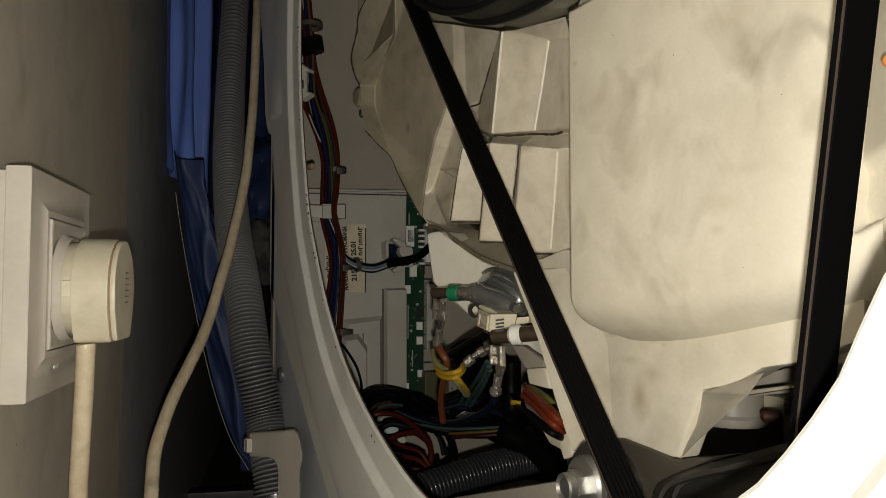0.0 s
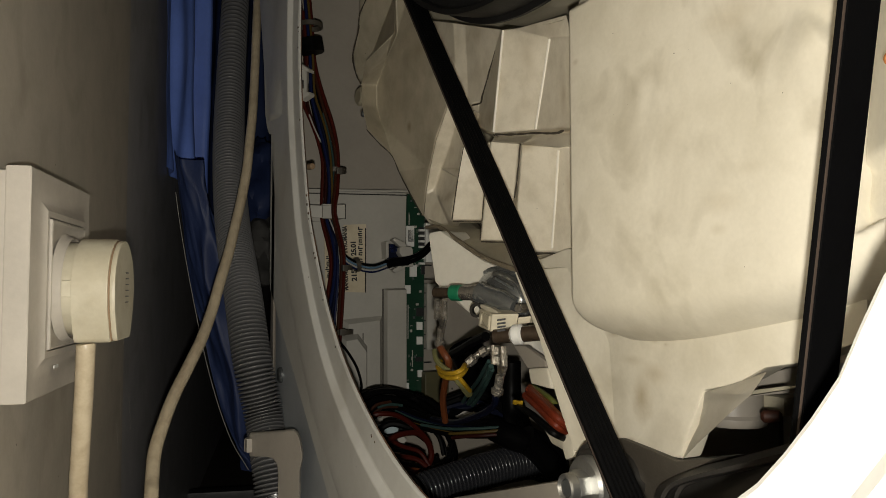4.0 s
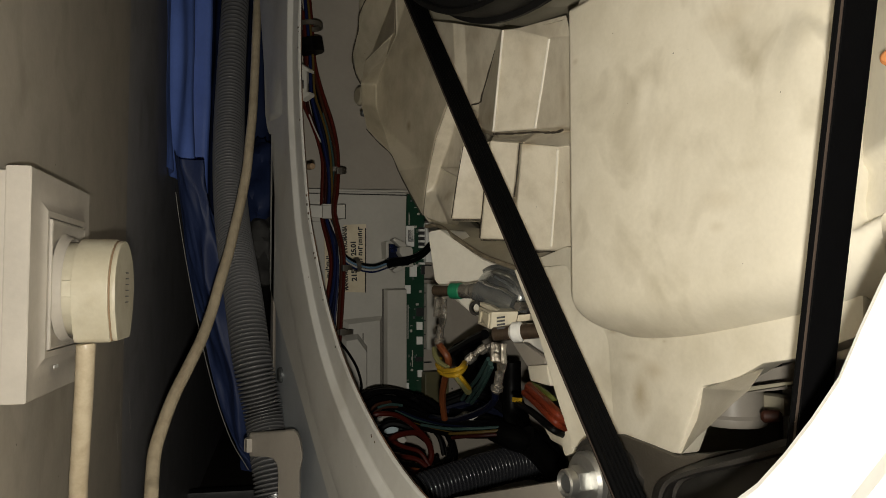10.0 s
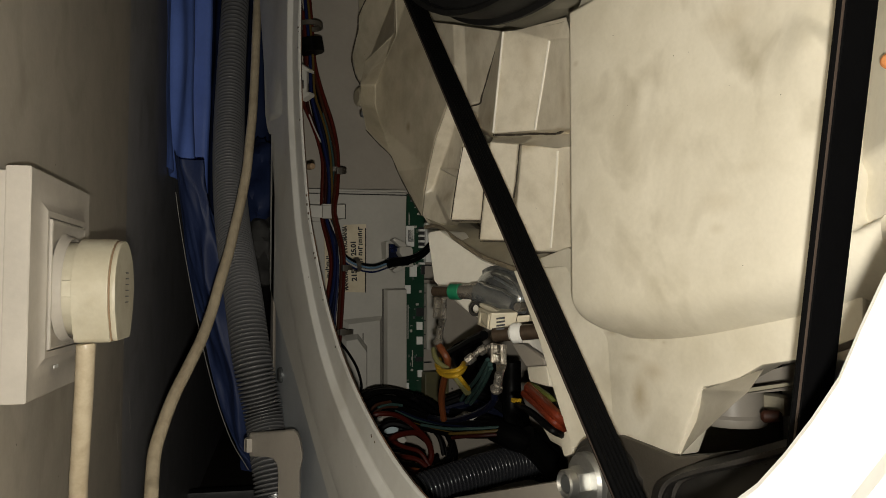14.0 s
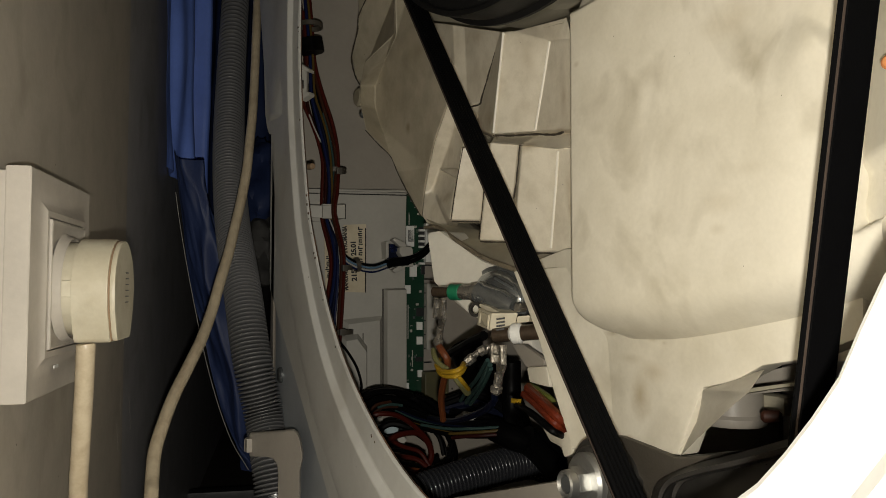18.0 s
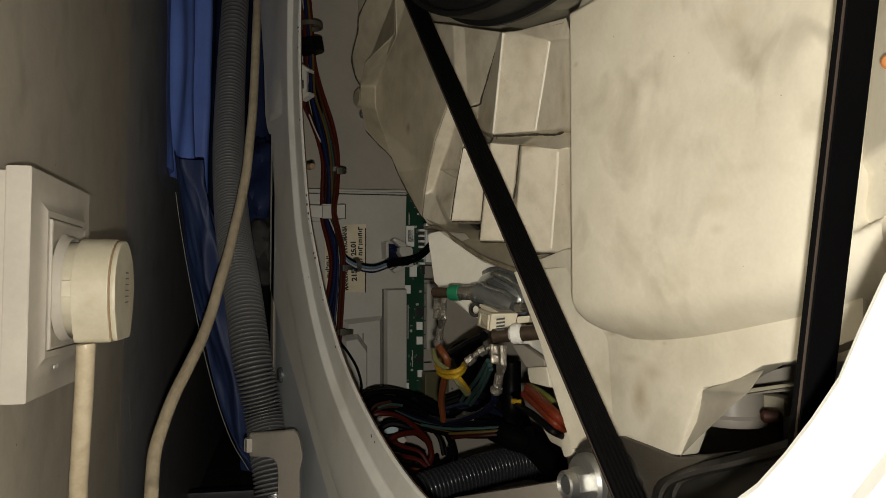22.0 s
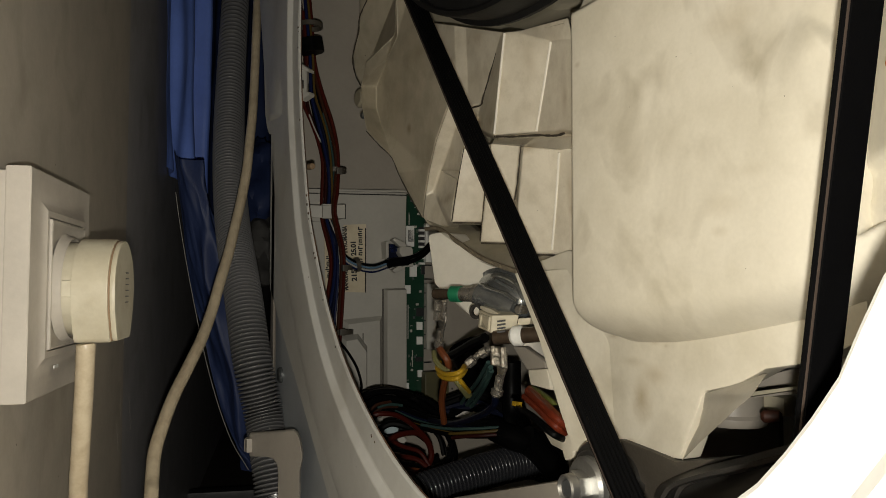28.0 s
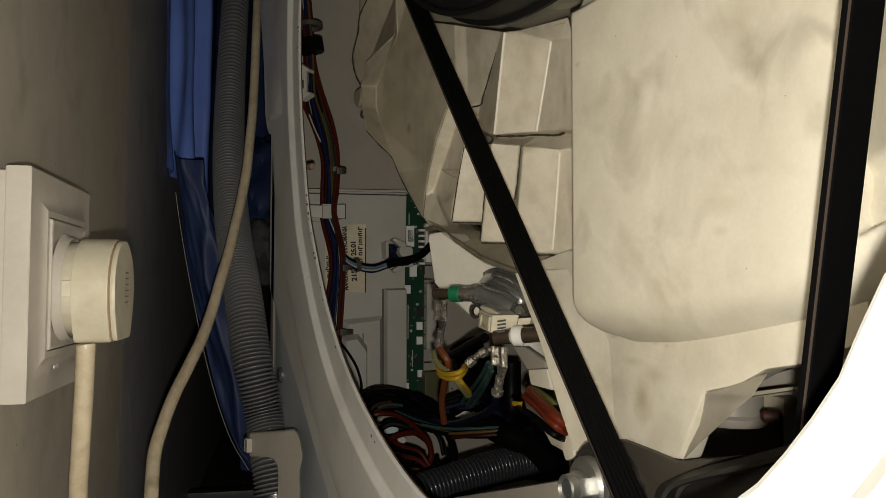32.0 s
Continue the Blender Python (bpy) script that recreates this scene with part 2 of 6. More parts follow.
def mesh_from(bm, name, mat, origin, smooth=40):
    for v in bm.verts:
        v.co -= origin
    bmesh.ops.recalc_face_normals(bm, faces=bm.faces)
    if smooth:
        for f in bm.faces:
            f.smooth = True
        for e in bm.edges:
            e.smooth = len(e.link_faces) == 2 and e.calc_face_angle(4) < radians(smooth)
    me = bpy.data.meshes.new(name)
    bm.to_mesh(me)
    bm.free()
    me.materials.append(mat)
    return me


def flat_faces(ob):
    """Keeps large faces flat beside their rounded edges."""
    m = ob.modifiers.new("flat_faces", "WEIGHTED_NORMAL")
    m.mode, m.weight, m.keep_sharp = "FACE_AREA", 60, True


def part(name, bm, mat, parent, label="", origin=None, smooth=40):
    """One mesh under a thing or a part; bm is in world coordinates."""
    o = Vector(origin) if origin is not None else BASE[parent].copy()
    ob = new(name, mesh_from(bm, name, mat, o, smooth))
    ob.parent = parent
    ob.location = o - BASE[parent]
    BASE[ob] = o
    flat_faces(ob)
    return tagged(ob, label)


def solid(name, bm, mat, label="", category="", kind="", origin=(0, 0, 0), smooth=40):
    o = Vector(origin)
    ob = new(name, mesh_from(bm, name, mat, o, smooth))
    ob.location = o
    BASE[ob] = o
    return tagged(ob, label, category, "", kind)


def soften(bm, faces, width, angle=30):
    if width > 0:
        edges = {e for f in faces for e in f.edges if len(e.link_faces) == 2 and e.calc_face_angle(0) > radians(angle)}
        bmesh.ops.bevel(bm, geom=list(edges), offset=width, segments=2, affect="EDGES", profile=0.6, clamp_overlap=True)


def box(bm, centre, size, turn=None, bevel=0.0):
    m = Matrix.Translation(centre) @ (turn.to_4x4() if turn else Matrix()) @ Matrix.Diagonal((*size, 1))
    vs = bmesh.ops.create_cube(bm, size=1, matrix=m)["verts"]
    soften(bm, {f for v in vs for f in v.link_faces}, bevel)


def prism(bm, corners, push, bevel=0.0):
    """A plate over a polygon, push thick."""
    push = Vector(push)
    a = [bm.verts.new(c) for c in corners]
    b = [bm.verts.new(Vector(c) + push) for c in corners]
    n = len(a)
    faces = [bm.faces.new(a), bm.faces.new(b[::-1])]
    faces += [bm.faces.new((a[i], b[i], b[(i + 1) % n], a[(i + 1) % n])) for i in range(n)]
    bmesh.ops.recalc_face_normals(bm, faces=faces)
    soften(bm, faces, bevel)


def curve_points(points, steps=8):
    p = [Vector(q) for q in points]
    p = [p[0] * 2 - p[1]] + p + [p[-1] * 2 - p[-2]]
    out = []
    for i in range(1, len(p) - 2):
        a, b, c, d = p[i - 1:i + 3]
        for s in range(steps):
            t = s / steps
            out.append(0.5 * (2 * b + (c - a) * t + (2 * a - 5 * b + 4 * c - d) * t * t + (3 * b - a - 3 * c + d) * t ** 3))
    out.append(p[-2])
    return out


def sweep(bm, path, radius, seg=10):
    """A round tube along a path; radius is a number or a function of the way along it (metres)."""
    rings, way = [], 0.0
    up = Vector((0.31, 0.17, 0.93))
    for i, q in enumerate(path):
        t = (path[min(i + 1, len(path) - 1)] - path[max(i - 1, 0)]).normalized()
        if i:
            way += (q - path[i - 1]).length
        a = (up - t * up.dot(t)).normalized()
        up = a
        b = t.cross(a)
        r = radius(way) if callable(radius) else radius
        rings.append([bm.verts.new(q + (a * math.cos(k * math.tau / seg) + b * math.sin(k * math.tau / seg)) * r) for k in range(seg)])
    for r0, r1 in zip(rings, rings[1:]):
        for k in range(seg):
            bm.faces.new((r0[k], r0[(k + 1) % seg], r1[(k + 1) % seg], r1[k]))
    bm.faces.new(rings[0][::-1])
    bm.faces.new(rings[-1])


def tube(bm, points, r, seg=9, steps=8):
    sweep(bm, curve_points(points, steps), r, seg)


def ribbed(bm, points, r, pitch, depth, seg=20, end_pitch=None):
    """A corrugated hose: rounded ridges with sharp grooves, every pitch (drifting to end_pitch to fit the camera's
    view).
    """
    rough = curve_points(points, 40)
    total = sum((b - a).length for a, b in zip(rough, rough[1:]))
    last = end_pitch or pitch
    path, phases, way, done = [], [], 0.0, 0.0
    for a, b in zip(rough, rough[1:]):
        gap = (b - a).length
        while way <= done + gap:
            path.append(a.lerp(b, (way - done) / max(gap, 1e-9)))
            phases.append(way)
            step = (pitch + (last - pitch) * min(1.0, way / total / 0.65)) / 12
            way += step
        done += gap
    groove = (0.12, 0.03, 0, 0, 0, 0.03, 0.12, 0.35, 0.75, 1.0, 0.75, 0.35)
    radii = iter([r - depth * groove[k % 12] for k in range(len(phases))])
    sweep(bm, path, lambda s: next(radii), seg)


def turned(bm, profile, centre, axis=(1, 0, 0), seg=48, a0=0.0, a1=math.tau):
    """A lathe shape: profile of (radius, way along the axis)."""
    axis = Vector(axis).normalized()
    q = Vector((1, 0, 0)).rotation_difference(axis)
    whole = abs(a1 - a0 - math.tau) < 1e-6
    count = seg if whole else seg + 1
    rings = []
    for r, s in profile:
        ring = []
        for k in range(count):
            t = a0 + (a1 - a0) * k / seg
            ring.append(bm.verts.new(Vector(centre) + q @ Vector((s, r * math.cos(t), r * math.sin(t)))))
        rings.append(ring)
    for r0, r1 in zip(rings, rings[1:]):
        for k in range(count if whole else count - 1):
            bm.faces.new((r0[k], r0[(k + 1) % count], r1[(k + 1) % count], r1[k]))
    return rings


def knob(bm, centre, axis, length, r, bevel=0.001, seg=20, r2=None):
    """A round bar with rounded ends, from centre along the axis."""
    r2 = r if r2 is None else r2
    turned(bm, [(0.0001, 0), (r - bevel, 0), (r, bevel), (r2, length - bevel), (r2 - bevel, length), (0.0001, length)], centre, axis, seg)


def surface(bm, place, nu, nv, thick):
    """A sheet over a grid of (0..1, 0..1), with thickness."""
    thick = Vector(thick)
    g = [[bm.verts.new(place(i / nu, j / nv)) for j in range(nv + 1)] for i in range(nu + 1)]
    h = [[bm.verts.new(v.co + thick) for v in row] for row in g]
    for i, j in product(range(nu), range(nv)):
        bm.faces.new((g[i][j], g[i + 1][j], g[i + 1][j + 1], g[i][j + 1]))
        bm.faces.new((h[i][j], h[i][j + 1], h[i + 1][j + 1], h[i + 1][j]))
    rim = [(i, 0) for i in range(nu)] + [(nu, j) for j in range(nv)] + [(i, nv) for i in range(nu, 0, -1)] + [(0, j) for j in range(nv, 0, -1)]
    for k in range(len(rim)):
        (a, b), (c, d) = rim[k], rim[(k + 1) % len(rim)]
        bm.faces.new((g[a][b], h[a][b], h[c][d], g[c][d]))


def loft(bm, rows, thick):
    """A bent sheet through rows of points, with thickness."""
    nu, nv = len(rows) - 1, len(rows[0]) - 1
    surface(bm, lambda u, v: Vector(rows[round(u * nu)][round(v * nv)]), nu, nv, thick)


def moulded(bm, corners, panes, depth, bevel=0.0011, angle=9):
    """A moulded skin of flat panes that share their corners: rounded creases, and a rim that runs back by depth."""
    vs = [bm.verts.new(c) for c in corners]
    for pane in panes:
        bm.faces.new([vs[k] for k in pane])
    bmesh.ops.recalc_face_normals(bm, faces=bm.faces)
    creases = [e for e in bm.edges if len(e.link_faces) == 2 and e.calc_face_angle(0) > radians(angle)]
    rim_edges = [e for e in bm.edges if len(e.link_faces) == 1]
    grown = bmesh.ops.extrude_edge_only(bm, edges=rim_edges)["geom"]
    for v in grown:
        if isinstance(v, bmesh.types.BMVert):
            v.co += Vector(depth)
    creases += [e for e in rim_edges if e.is_valid]
    bmesh.ops.recalc_face_normals(bm, faces=bm.faces)
    bmesh.ops.bevel(bm, geom=creases, offset=bevel, segments=3, affect="EDGES", profile=0.5, clamp_overlap=True)


def raised(bm, corners, rise, inset):
    """A block on a face that looks along -y, with sloping flanks: its base over the corners, its top drawn in."""
    mid = sum((Vector(c) for c in corners), Vector()) / len(corners)
    base = [bm.verts.new(c) for c in corners]
    top = []
    for c in corners:
        d = Vector(c) - mid
        top.append(bm.verts.new(mid + Vector((d.x - math.copysign(inset, d.x), 0, d.z - math.copysign(inset, d.z))) + Vector((0, -rise, 0))))
    n = len(base)
    faces = [bm.faces.new(top)] + [bm.faces.new((base[k], base[(k + 1) % n], top[(k + 1) % n], top[k])) for k in range(n)]
    bmesh.ops.recalc_face_normals(bm, faces=faces)
    soften(bm, faces, 0.0006)


def one(shape, *args, **more):
    bm = bmesh.new()
    shape(bm, *args, **more)
    return bm


# ---- the room ----
TURN = radians(13.2)
ALONG, OUT = Vector((math.sin(TURN), math.cos(TURN), 0)), Vector((math.cos(TURN), -math.sin(TURN), 0))
WALL_OFF = -0.095


def on_wall(along, out, z):
    return ALONG * along + OUT * (WALL_OFF + out) + Vector((0, 0, z))


WALL_TURN = Matrix((OUT, ALONG, Vector((0, 0, 1)))).transposed()
wall = solid("wall_west", one(box, on_wall(-0.7475, -0.05, 1.2), (0.1, 2.505, 2.4), WALL_TURN), PLASTER, "grey-beige painted plaster wall with scuffs", "wall", "structure")
solid("wall_west_far", one(box, on_wall(1.5525, -0.05, 1.2), (0.1, 2.095, 2.4), WALL_TURN), GREY_WALL, "greyer far part of the plaster wall", "wall", "structure")
random.seed(21)
CRACKS = (((0.0211, 0.5059, 0.1792), (0.0219, 0.5094, 0.1604)), ((0.019, 0.4969, 0.1592), (0.0205, 0.5032, 0.142)), ((0.0273, 0.5322, 0.1715), (0.0295, 0.5419, 0.1483)), ((0.0147, 0.4785, 0.2985), (0.0161, 0.4847, 0.2811)), ((0.0126, 0.4696, 0.199), (0.0134, 0.4733, 0.1898)), ((0.0204, 0.5031, 0.2229), (0.0224, 0.5115, 0.2053)))
for top, low in CRACKS:
    top, low = Vector(top), Vector(low)
    way = [top.lerp(low, k / 30) + ALONG * (0.0040 * noise.noise((top.x * 900, k * 0.6, 0)) + random.uniform(-0.0004, 0.0004)) for k in range(31)]
    part("paint_crack", one(sweep, way, lambda s: 0.00004 + 0.00010 * abs(math.sin(s * 900)) * abs(math.sin(s * 260)), 5), ROOM_CHIP, wall, "pale ragged crack in the paint")
solid("floor", one(box, (1.0, 0.6, -0.05), (5.6, 5.6, 0.1)), FLOOR, "dark worn floor under the machine", "floor", "structure")
# walls and ceiling added to close the room, dark against bounced light
solid("wall_north", one(box, (1.2, 2.85, 1.2), (4.6, 0.1, 2.4)), ROOM, "near-black far wall added to close the room", "wall", "structure")
solid("wall_south", one(box, (1.0, -1.85, 1.2), (5.4, 0.1, 2.4)), ROOM, "near-black wall added behind", "wall", "structure")
solid("wall_east", one(box, (3.35, 0.5, 1.2), (0.1, 4.8, 2.4)), ROOM, "near-black wall added beyond the machine", "wall", "structure")
solid("ceiling", one(box, (1.0, 0.6, 2.45), (5.6, 5.6, 0.1)), ROOM, "near-black ceiling added overhead", "ceiling", "structure")

# ---- washing machine body ----
BACK, NEAR_SIDE, FAR_SIDE, TOP = 0.118, -0.055, 0.545, 0.85
HOLE_Y, HOLE_Z, HOLE_A, HOLE_B = 0.2452, 0.4038, 0.2208, 0.2472
FRONT = BACK + 0.5
machine = thing("washing_machine", (0.36, 0.245, 0.0), "white lacquered washing machine with its rear cover removed", "washing machine")


def hole_point(t, grow, x):
    """A point of the oval opening, bent to fit the camera's view, or of a line round it."""
    c, s = math.cos(t), math.sin(t)
    if grow > 0.03:
        turn = (math.degrees(t) + 180) % 360 - 180
        wide = max(0.0, min(1.0, (turn + 40) / 16)) * max(0.0, min(1.0, (62 - turn) / 20))
        grow += 0.0135 * wide * wide * (3 - 2 * wide)
    r = 1 / math.hypot(c / (HOLE_A + grow), s / (HOLE_B + grow))
    low, side, far = math.degrees(t) - 231, math.degrees(t) - 288, math.degrees(t) - 328.5
    r += 0.0065 * math.sin(radians(low * 10)) * math.exp(-(low / 12) ** 2) - 0.004 * math.exp(-(side / 16) ** 2) + 0.0023 * math.exp(-((low + 1.7) / 3.0) ** 2) + 0.0022 * math.exp(-(far / 5.5) ** 2)
    return Vector((BACK + x, HOLE_Y + r * c, HOLE_Z + r * s))


def rings_round_hole(bm, profile, n=160):
    loops = [[bm.verts.new(hole_point(k * math.tau / n, g, x)) for k in range(n)] for g, x in profile]
    for a, b in zip(loops, loops[1:]):
        for k in range(n):
            bm.faces.new((a[k], a[(k + 1) % n], b[(k + 1) % n], b[k]))


def rear_panel(bm):
    """A flat sheet with a round opening of the emboss's size."""
    n = 160
    y0, y1, z0, z1 = NEAR_SIDE + 0.004, FAR_SIDE - 0.004, 0.055, TOP - 0.02
    inner = [hole_point(k * math.tau / n, 0.0600, 0) for k in range(n)]
    outer = []
    for p in inner:
        c, s = p.y - HOLE_Y, p.z - HOLE_Z
        ry = ((y1 - HOLE_Y) if c > 0 else (HOLE_Y - y0)) / max(abs(c), 1e-6)
        rz = ((z1 - HOLE_Z) if s > 0 else (HOLE_Z - z0)) / max(abs(s), 1e-6)
        d = min(ry, rz)
        slant = 0.6 * c - 0.8 * s
        if slant > 0:
            d = min(d, 0.3077 / slant)
        outer.append(Vector((BACK, HOLE_Y + d * c, HOLE_Z + d * s)))
    thick = Vector((0.001, 0, 0))
    loops = [[bm.verts.new(p) for p in ring] for ring in (inner, outer, [p + thick for p in outer], [p + thick for p in inner])]
    for a, b in zip(loops, loops[1:] + loops[:1]):
        for k in range(n):
            bm.faces.new((a[k], a[(k + 1) % n], b[(k + 1) % n], b[k]))


panel = part("rear_panel", one(rear_panel), LACQUER, machine, "white lacquered rear sheet with a large round opening")
ring = [(0.0600, 0.0), (0.0550, -0.0020), (0.0450, -0.0030), (0.0180, -0.0032), (0.0172, -0.0029), (0.0142, -0.0005), (0.0132, -0.0002), (0.0010, 0.0), (0.0, 0.0006), (0.0, 0.0018),
        (0.0010, 0.0018), (0.0012, 0.0010), (0.0137, 0.0008), (0.0180, -0.0022), (0.0450, -0.0020), (0.0600, 0.0012)]
part("opening_rim", one(rings_round_hole, ring), LACQUER, panel, "raised pressed ring round the opening", smooth=14)
part("chipped_edge", one(rings_round_hole, [(-0.0001, 0.0013), (-0.0001, 0.0020), (0.0006, 0.0020), (0.0006, 0.0013), (-0.0001, 0.0013)]), RIM_RUST, panel, "dark chipped edge of the cut sheet")
random.seed(5)


for k in range(30):
    a = random.uniform(-1.25, 0.75)
    c, w = hole_point(a, random.uniform(0.0003, 0.0014), -0.0003), random.uniform(0.0003, 0.0011)
    corners = [c + Vector((0, math.cos(q), math.sin(q))) * w * random.uniform(0.5, 1.1) for q in (0.2, 1.3, 2.4, 3.6, 4.9)]
    part("paint_chip", one(prism, corners, (0.0005, 0, 0)), RIM_RUST, panel, "dark chip in the lacquer" if k == 0 else "")
part("corner_sheet", one(prism, [(0.1228, 0.541, 0.27), (0.1228, 0.541, 0.055), (0.1228, 0.36, 0.055), (0.1228, 0.37, 0.105), (0.1228, 0.42, 0.145), (0.1228, 0.5, 0.2)], (0.001, 0, 0)), COOL_LACQUER, machine, "recessed lower corner of the rear sheet")
part("panel_screw", one(knob, (0.1205, 0.5229, 0.1809), (1, 0, 0), 0.004, 0.0055, 0.0012), DULL_STEEL, machine, "round screw head")
part("folded_edge", one(prism, [(0.1153, 0.536, 0.3478), (0.1153, 0.5437, 0.3545), (0.1153, 0.55, 0.3659), (0.1153, 0.5558, 0.4005), (0.1153, 0.5678, 0.4378), (0.1153, 0.5777, 0.4672), (0.1153, 0.5026, 0.4401), (0.1153, 0.5113, 0.3433)], (0.004, 0, 0), 0.0005), LACQUER, panel, "folded edge of the rear sheet", smooth=50)
DENT = [(0.1147, 0.5457, 0.4093), (0.1147, 0.4917, 0.3955), (0.1147, 0.5373, 0.3568), (0.1147, 0.4897, 0.3511)]


def dent(u, v):
    """A half dome pressed into the ring: it swells and ends in a sharp lower edge."""
    a, b, c, d = (Vector(p) for p in DENT)
    p = a.lerp(b, u).lerp(c.lerp(d, u), v)
    lift = math.sin(math.pi * min(1.0, u * 0.9 + 0.1)) ** 1.3 * min(1.0, v * 1.25) ** 1.6 * min(1.0, (1 - v) * 16)
    return p + Vector((0.0006 - 0.0028 * lift, 0, 0))


part("pressed_dent", one(surface, dent, 24, 40, (0.0004, 0, 0)), LACQUER, panel, smooth=60)


def side_panel(bm, y, inward):
    """A sheet with a rounded rear corner and a flange folded behind the rear panel."""
    prof = [(FRONT, 0.0), (BACK + 0.012, 0.0)] + [(BACK + 0.012 - 0.012 * math.sin(a), 0.012 - 0.012 * math.cos(a)) for a in (0.4, 0.8, 1.2, 1.571)] + [(BACK, 0.02)]
    prof = [(x, y + d * inward) for x, d in prof]
    back = [(x + (0.0008 if i > 1 else 0), yy + 0.0008 * inward) for i, (x, yy) in enumerate(prof)]
    loop = prof + back[::-1]
    lo = [bm.verts.new((x, yy, 0.03)) for x, yy in loop]
    hi = [bm.verts.new((x, yy, TOP - 0.03)) for x, yy in loop]
    n = len(loop)
    for k in range(n):
        bm.faces.new((lo[k], lo[(k + 1) % n], hi[(k + 1) % n], hi[k]))
    for k in range(len(prof) - 1):
        bm.faces.new((lo[k], lo[k + 1], lo[n - 2 - k], lo[n - 1 - k]))
        bm.faces.new((hi[k], hi[n - 1 - k], hi[n - 2 - k], hi[k + 1]))


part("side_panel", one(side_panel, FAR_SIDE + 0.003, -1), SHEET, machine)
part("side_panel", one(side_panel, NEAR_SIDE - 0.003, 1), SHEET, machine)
part("front_panel", one(box, (FRONT + 0.01, 0.245, 0.44), (0.02, 0.6, 0.8), None, 0.006), LACQUER, machine)
part("top_panel", one(box, (0.368, 0.245, TOP - 0.015), (0.52, 0.61, 0.03), None, 0.006), LACQUER, machine)
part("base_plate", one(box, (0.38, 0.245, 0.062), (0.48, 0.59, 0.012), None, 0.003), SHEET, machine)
for fx, fy in product((0.17, 0.57), (0.0, 0.49)):
    part("foot", one(knob, (fx, fy, 0.0), (0, 0, 1), 0.058, 0.02, 0.003), DARK_PLASTIC, machine)

# ---- tub assembly: it hangs on springs and shakes as the drum turns ----
AXIS_Y, AXIS_Z = 0.2456, 0.5160
tub = thing("tub_assembly", (0.2, AXIS_Y, AXIS_Z), "aged cream plastic washing tub with pulley, belt and motor", "washing tub")
shell = [(0.03, 0.012), (0.12, 0.012), (0.2, 0.012), (0.245, 0.006), (0.262, 0.0), (0.268, 0.006), (0.27, 0.02), (0.266, 0.04), (0.266, 0.3), (0.262, 0.3), (0.262, 0.04), (0.2, 0.018), (0.03, 0.018)]
part("tub_shell", one(turned, shell, (0.2, AXIS_Y, AXIS_Z), (1, 0, 0), 96), CREAM_DIRT_SHADE, tub, "cream plastic tub with soiled rim")


# smooth raised panel of the tub's back
CREASE = ((0.1457, 0.3141), (0.1339, 0.3005))


def ease(v):
    v = max(0.0, min(1.0, v))
    return v * v * (3 - 2 * v)


def bulge(u, v):
    y, z = 0.125 + 0.1325 * u, 0.2175 + 0.2005 * v
    left, low = 0.2575 - y, z - 0.2180 - 1.45 * max(0.0, 0.235 - y) ** 2
    corner = 0.016
    if left < corner and low < corner:
        left = corner - math.hypot(corner - left, corner - low)
        low = max(low, left)
    e = max(0.0, min(1.0, low / 0.019))
    f = max(0.0, min(1.0, left / 0.0042))
    e = max(0.0, 1 - math.hypot(1 - e, 1 - f))
    right = max(0.0, min(1.0, (y - 0.125) / 0.03))
    # a gusset swells up to a crease and drops behind it
    (ay, az), (by, bz) = CREASE
    span = math.hypot(by - ay, bz - az)
    off = ((z - az) * (by - ay) - (y - ay) * (bz - az)) / span
    way = ((y - ay) * (by - ay) + (z - az) * (bz - az)) / span
    dip = -0.0034 * ease((way + 0.004) / 0.016) * (ease(1 - off / 0.020) if off > 0 else ease(1 + off / 0.0035))
    # beside the far run of the belt the panel falls back into a recess
    dip += 0.022 * ease((0.1345 - y) / 0.004) * ease((z - 0.252 - 0.5 * (0.1345 - y)) / 0.006)
    # the round seat of the bearing
    seat = 0.1655 - math.hypot(y - AXIS_Y, z - AXIS_Z)
    dip += 0.003 * ease(seat / 0.002) + max(0.0, seat) * 0.45
    p = Vector((dip + 0.207 - 0.033 * math.sqrt(1 - (1 - e) ** 2) + 0.004 * (1 - right) ** 2, y, z))
    # scaled about the camera's eye: brighter left side, same outline in view
    swell = 1 - 0.04 * ease((y - 0.165) / 0.09) + 0.03 * ease((0.175 - y) / 0.05) * ease((z - 0.29) / 0.11)
    return Vector((0, 0, 0.24)) + (p - Vector((0, 0, 0.24))) * swell


part("smooth_panel", one(surface, bulge, 150, 170, (0.006, 0, 0)), CREAM_PANEL, tub, "smooth bulging cream panel with faint grey stains", smooth=70)

# skirt below, to which the motor is screwed
skirt = [(0.186, 0.3206, 0.2486), (0.186, 0.298, 0.217), (0.186, 0.2824, 0.1888), (0.186, 0.272, 0.1714), (0.186, 0.2469, 0.1784), (0.186, 0.2076, 0.1814), (0.186, 0.2005, 0.1964), (0.186, 0.1958, 0.206), (0.186, 0.1816, 0.2098), (0.186, 0.1703, 0.2158), (0.186, 0.1561, 0.2187), (0.186, 0.1366, 0.2266), (0.186, 0.1362, 0.2415), (0.186, 0.2749, 0.2568)]
part("motor_skirt", one(prism, skirt, (0.010, 0, 0), 0.0015), CREAM_SKIRT, tub, "cream plastic skirt above the motor")
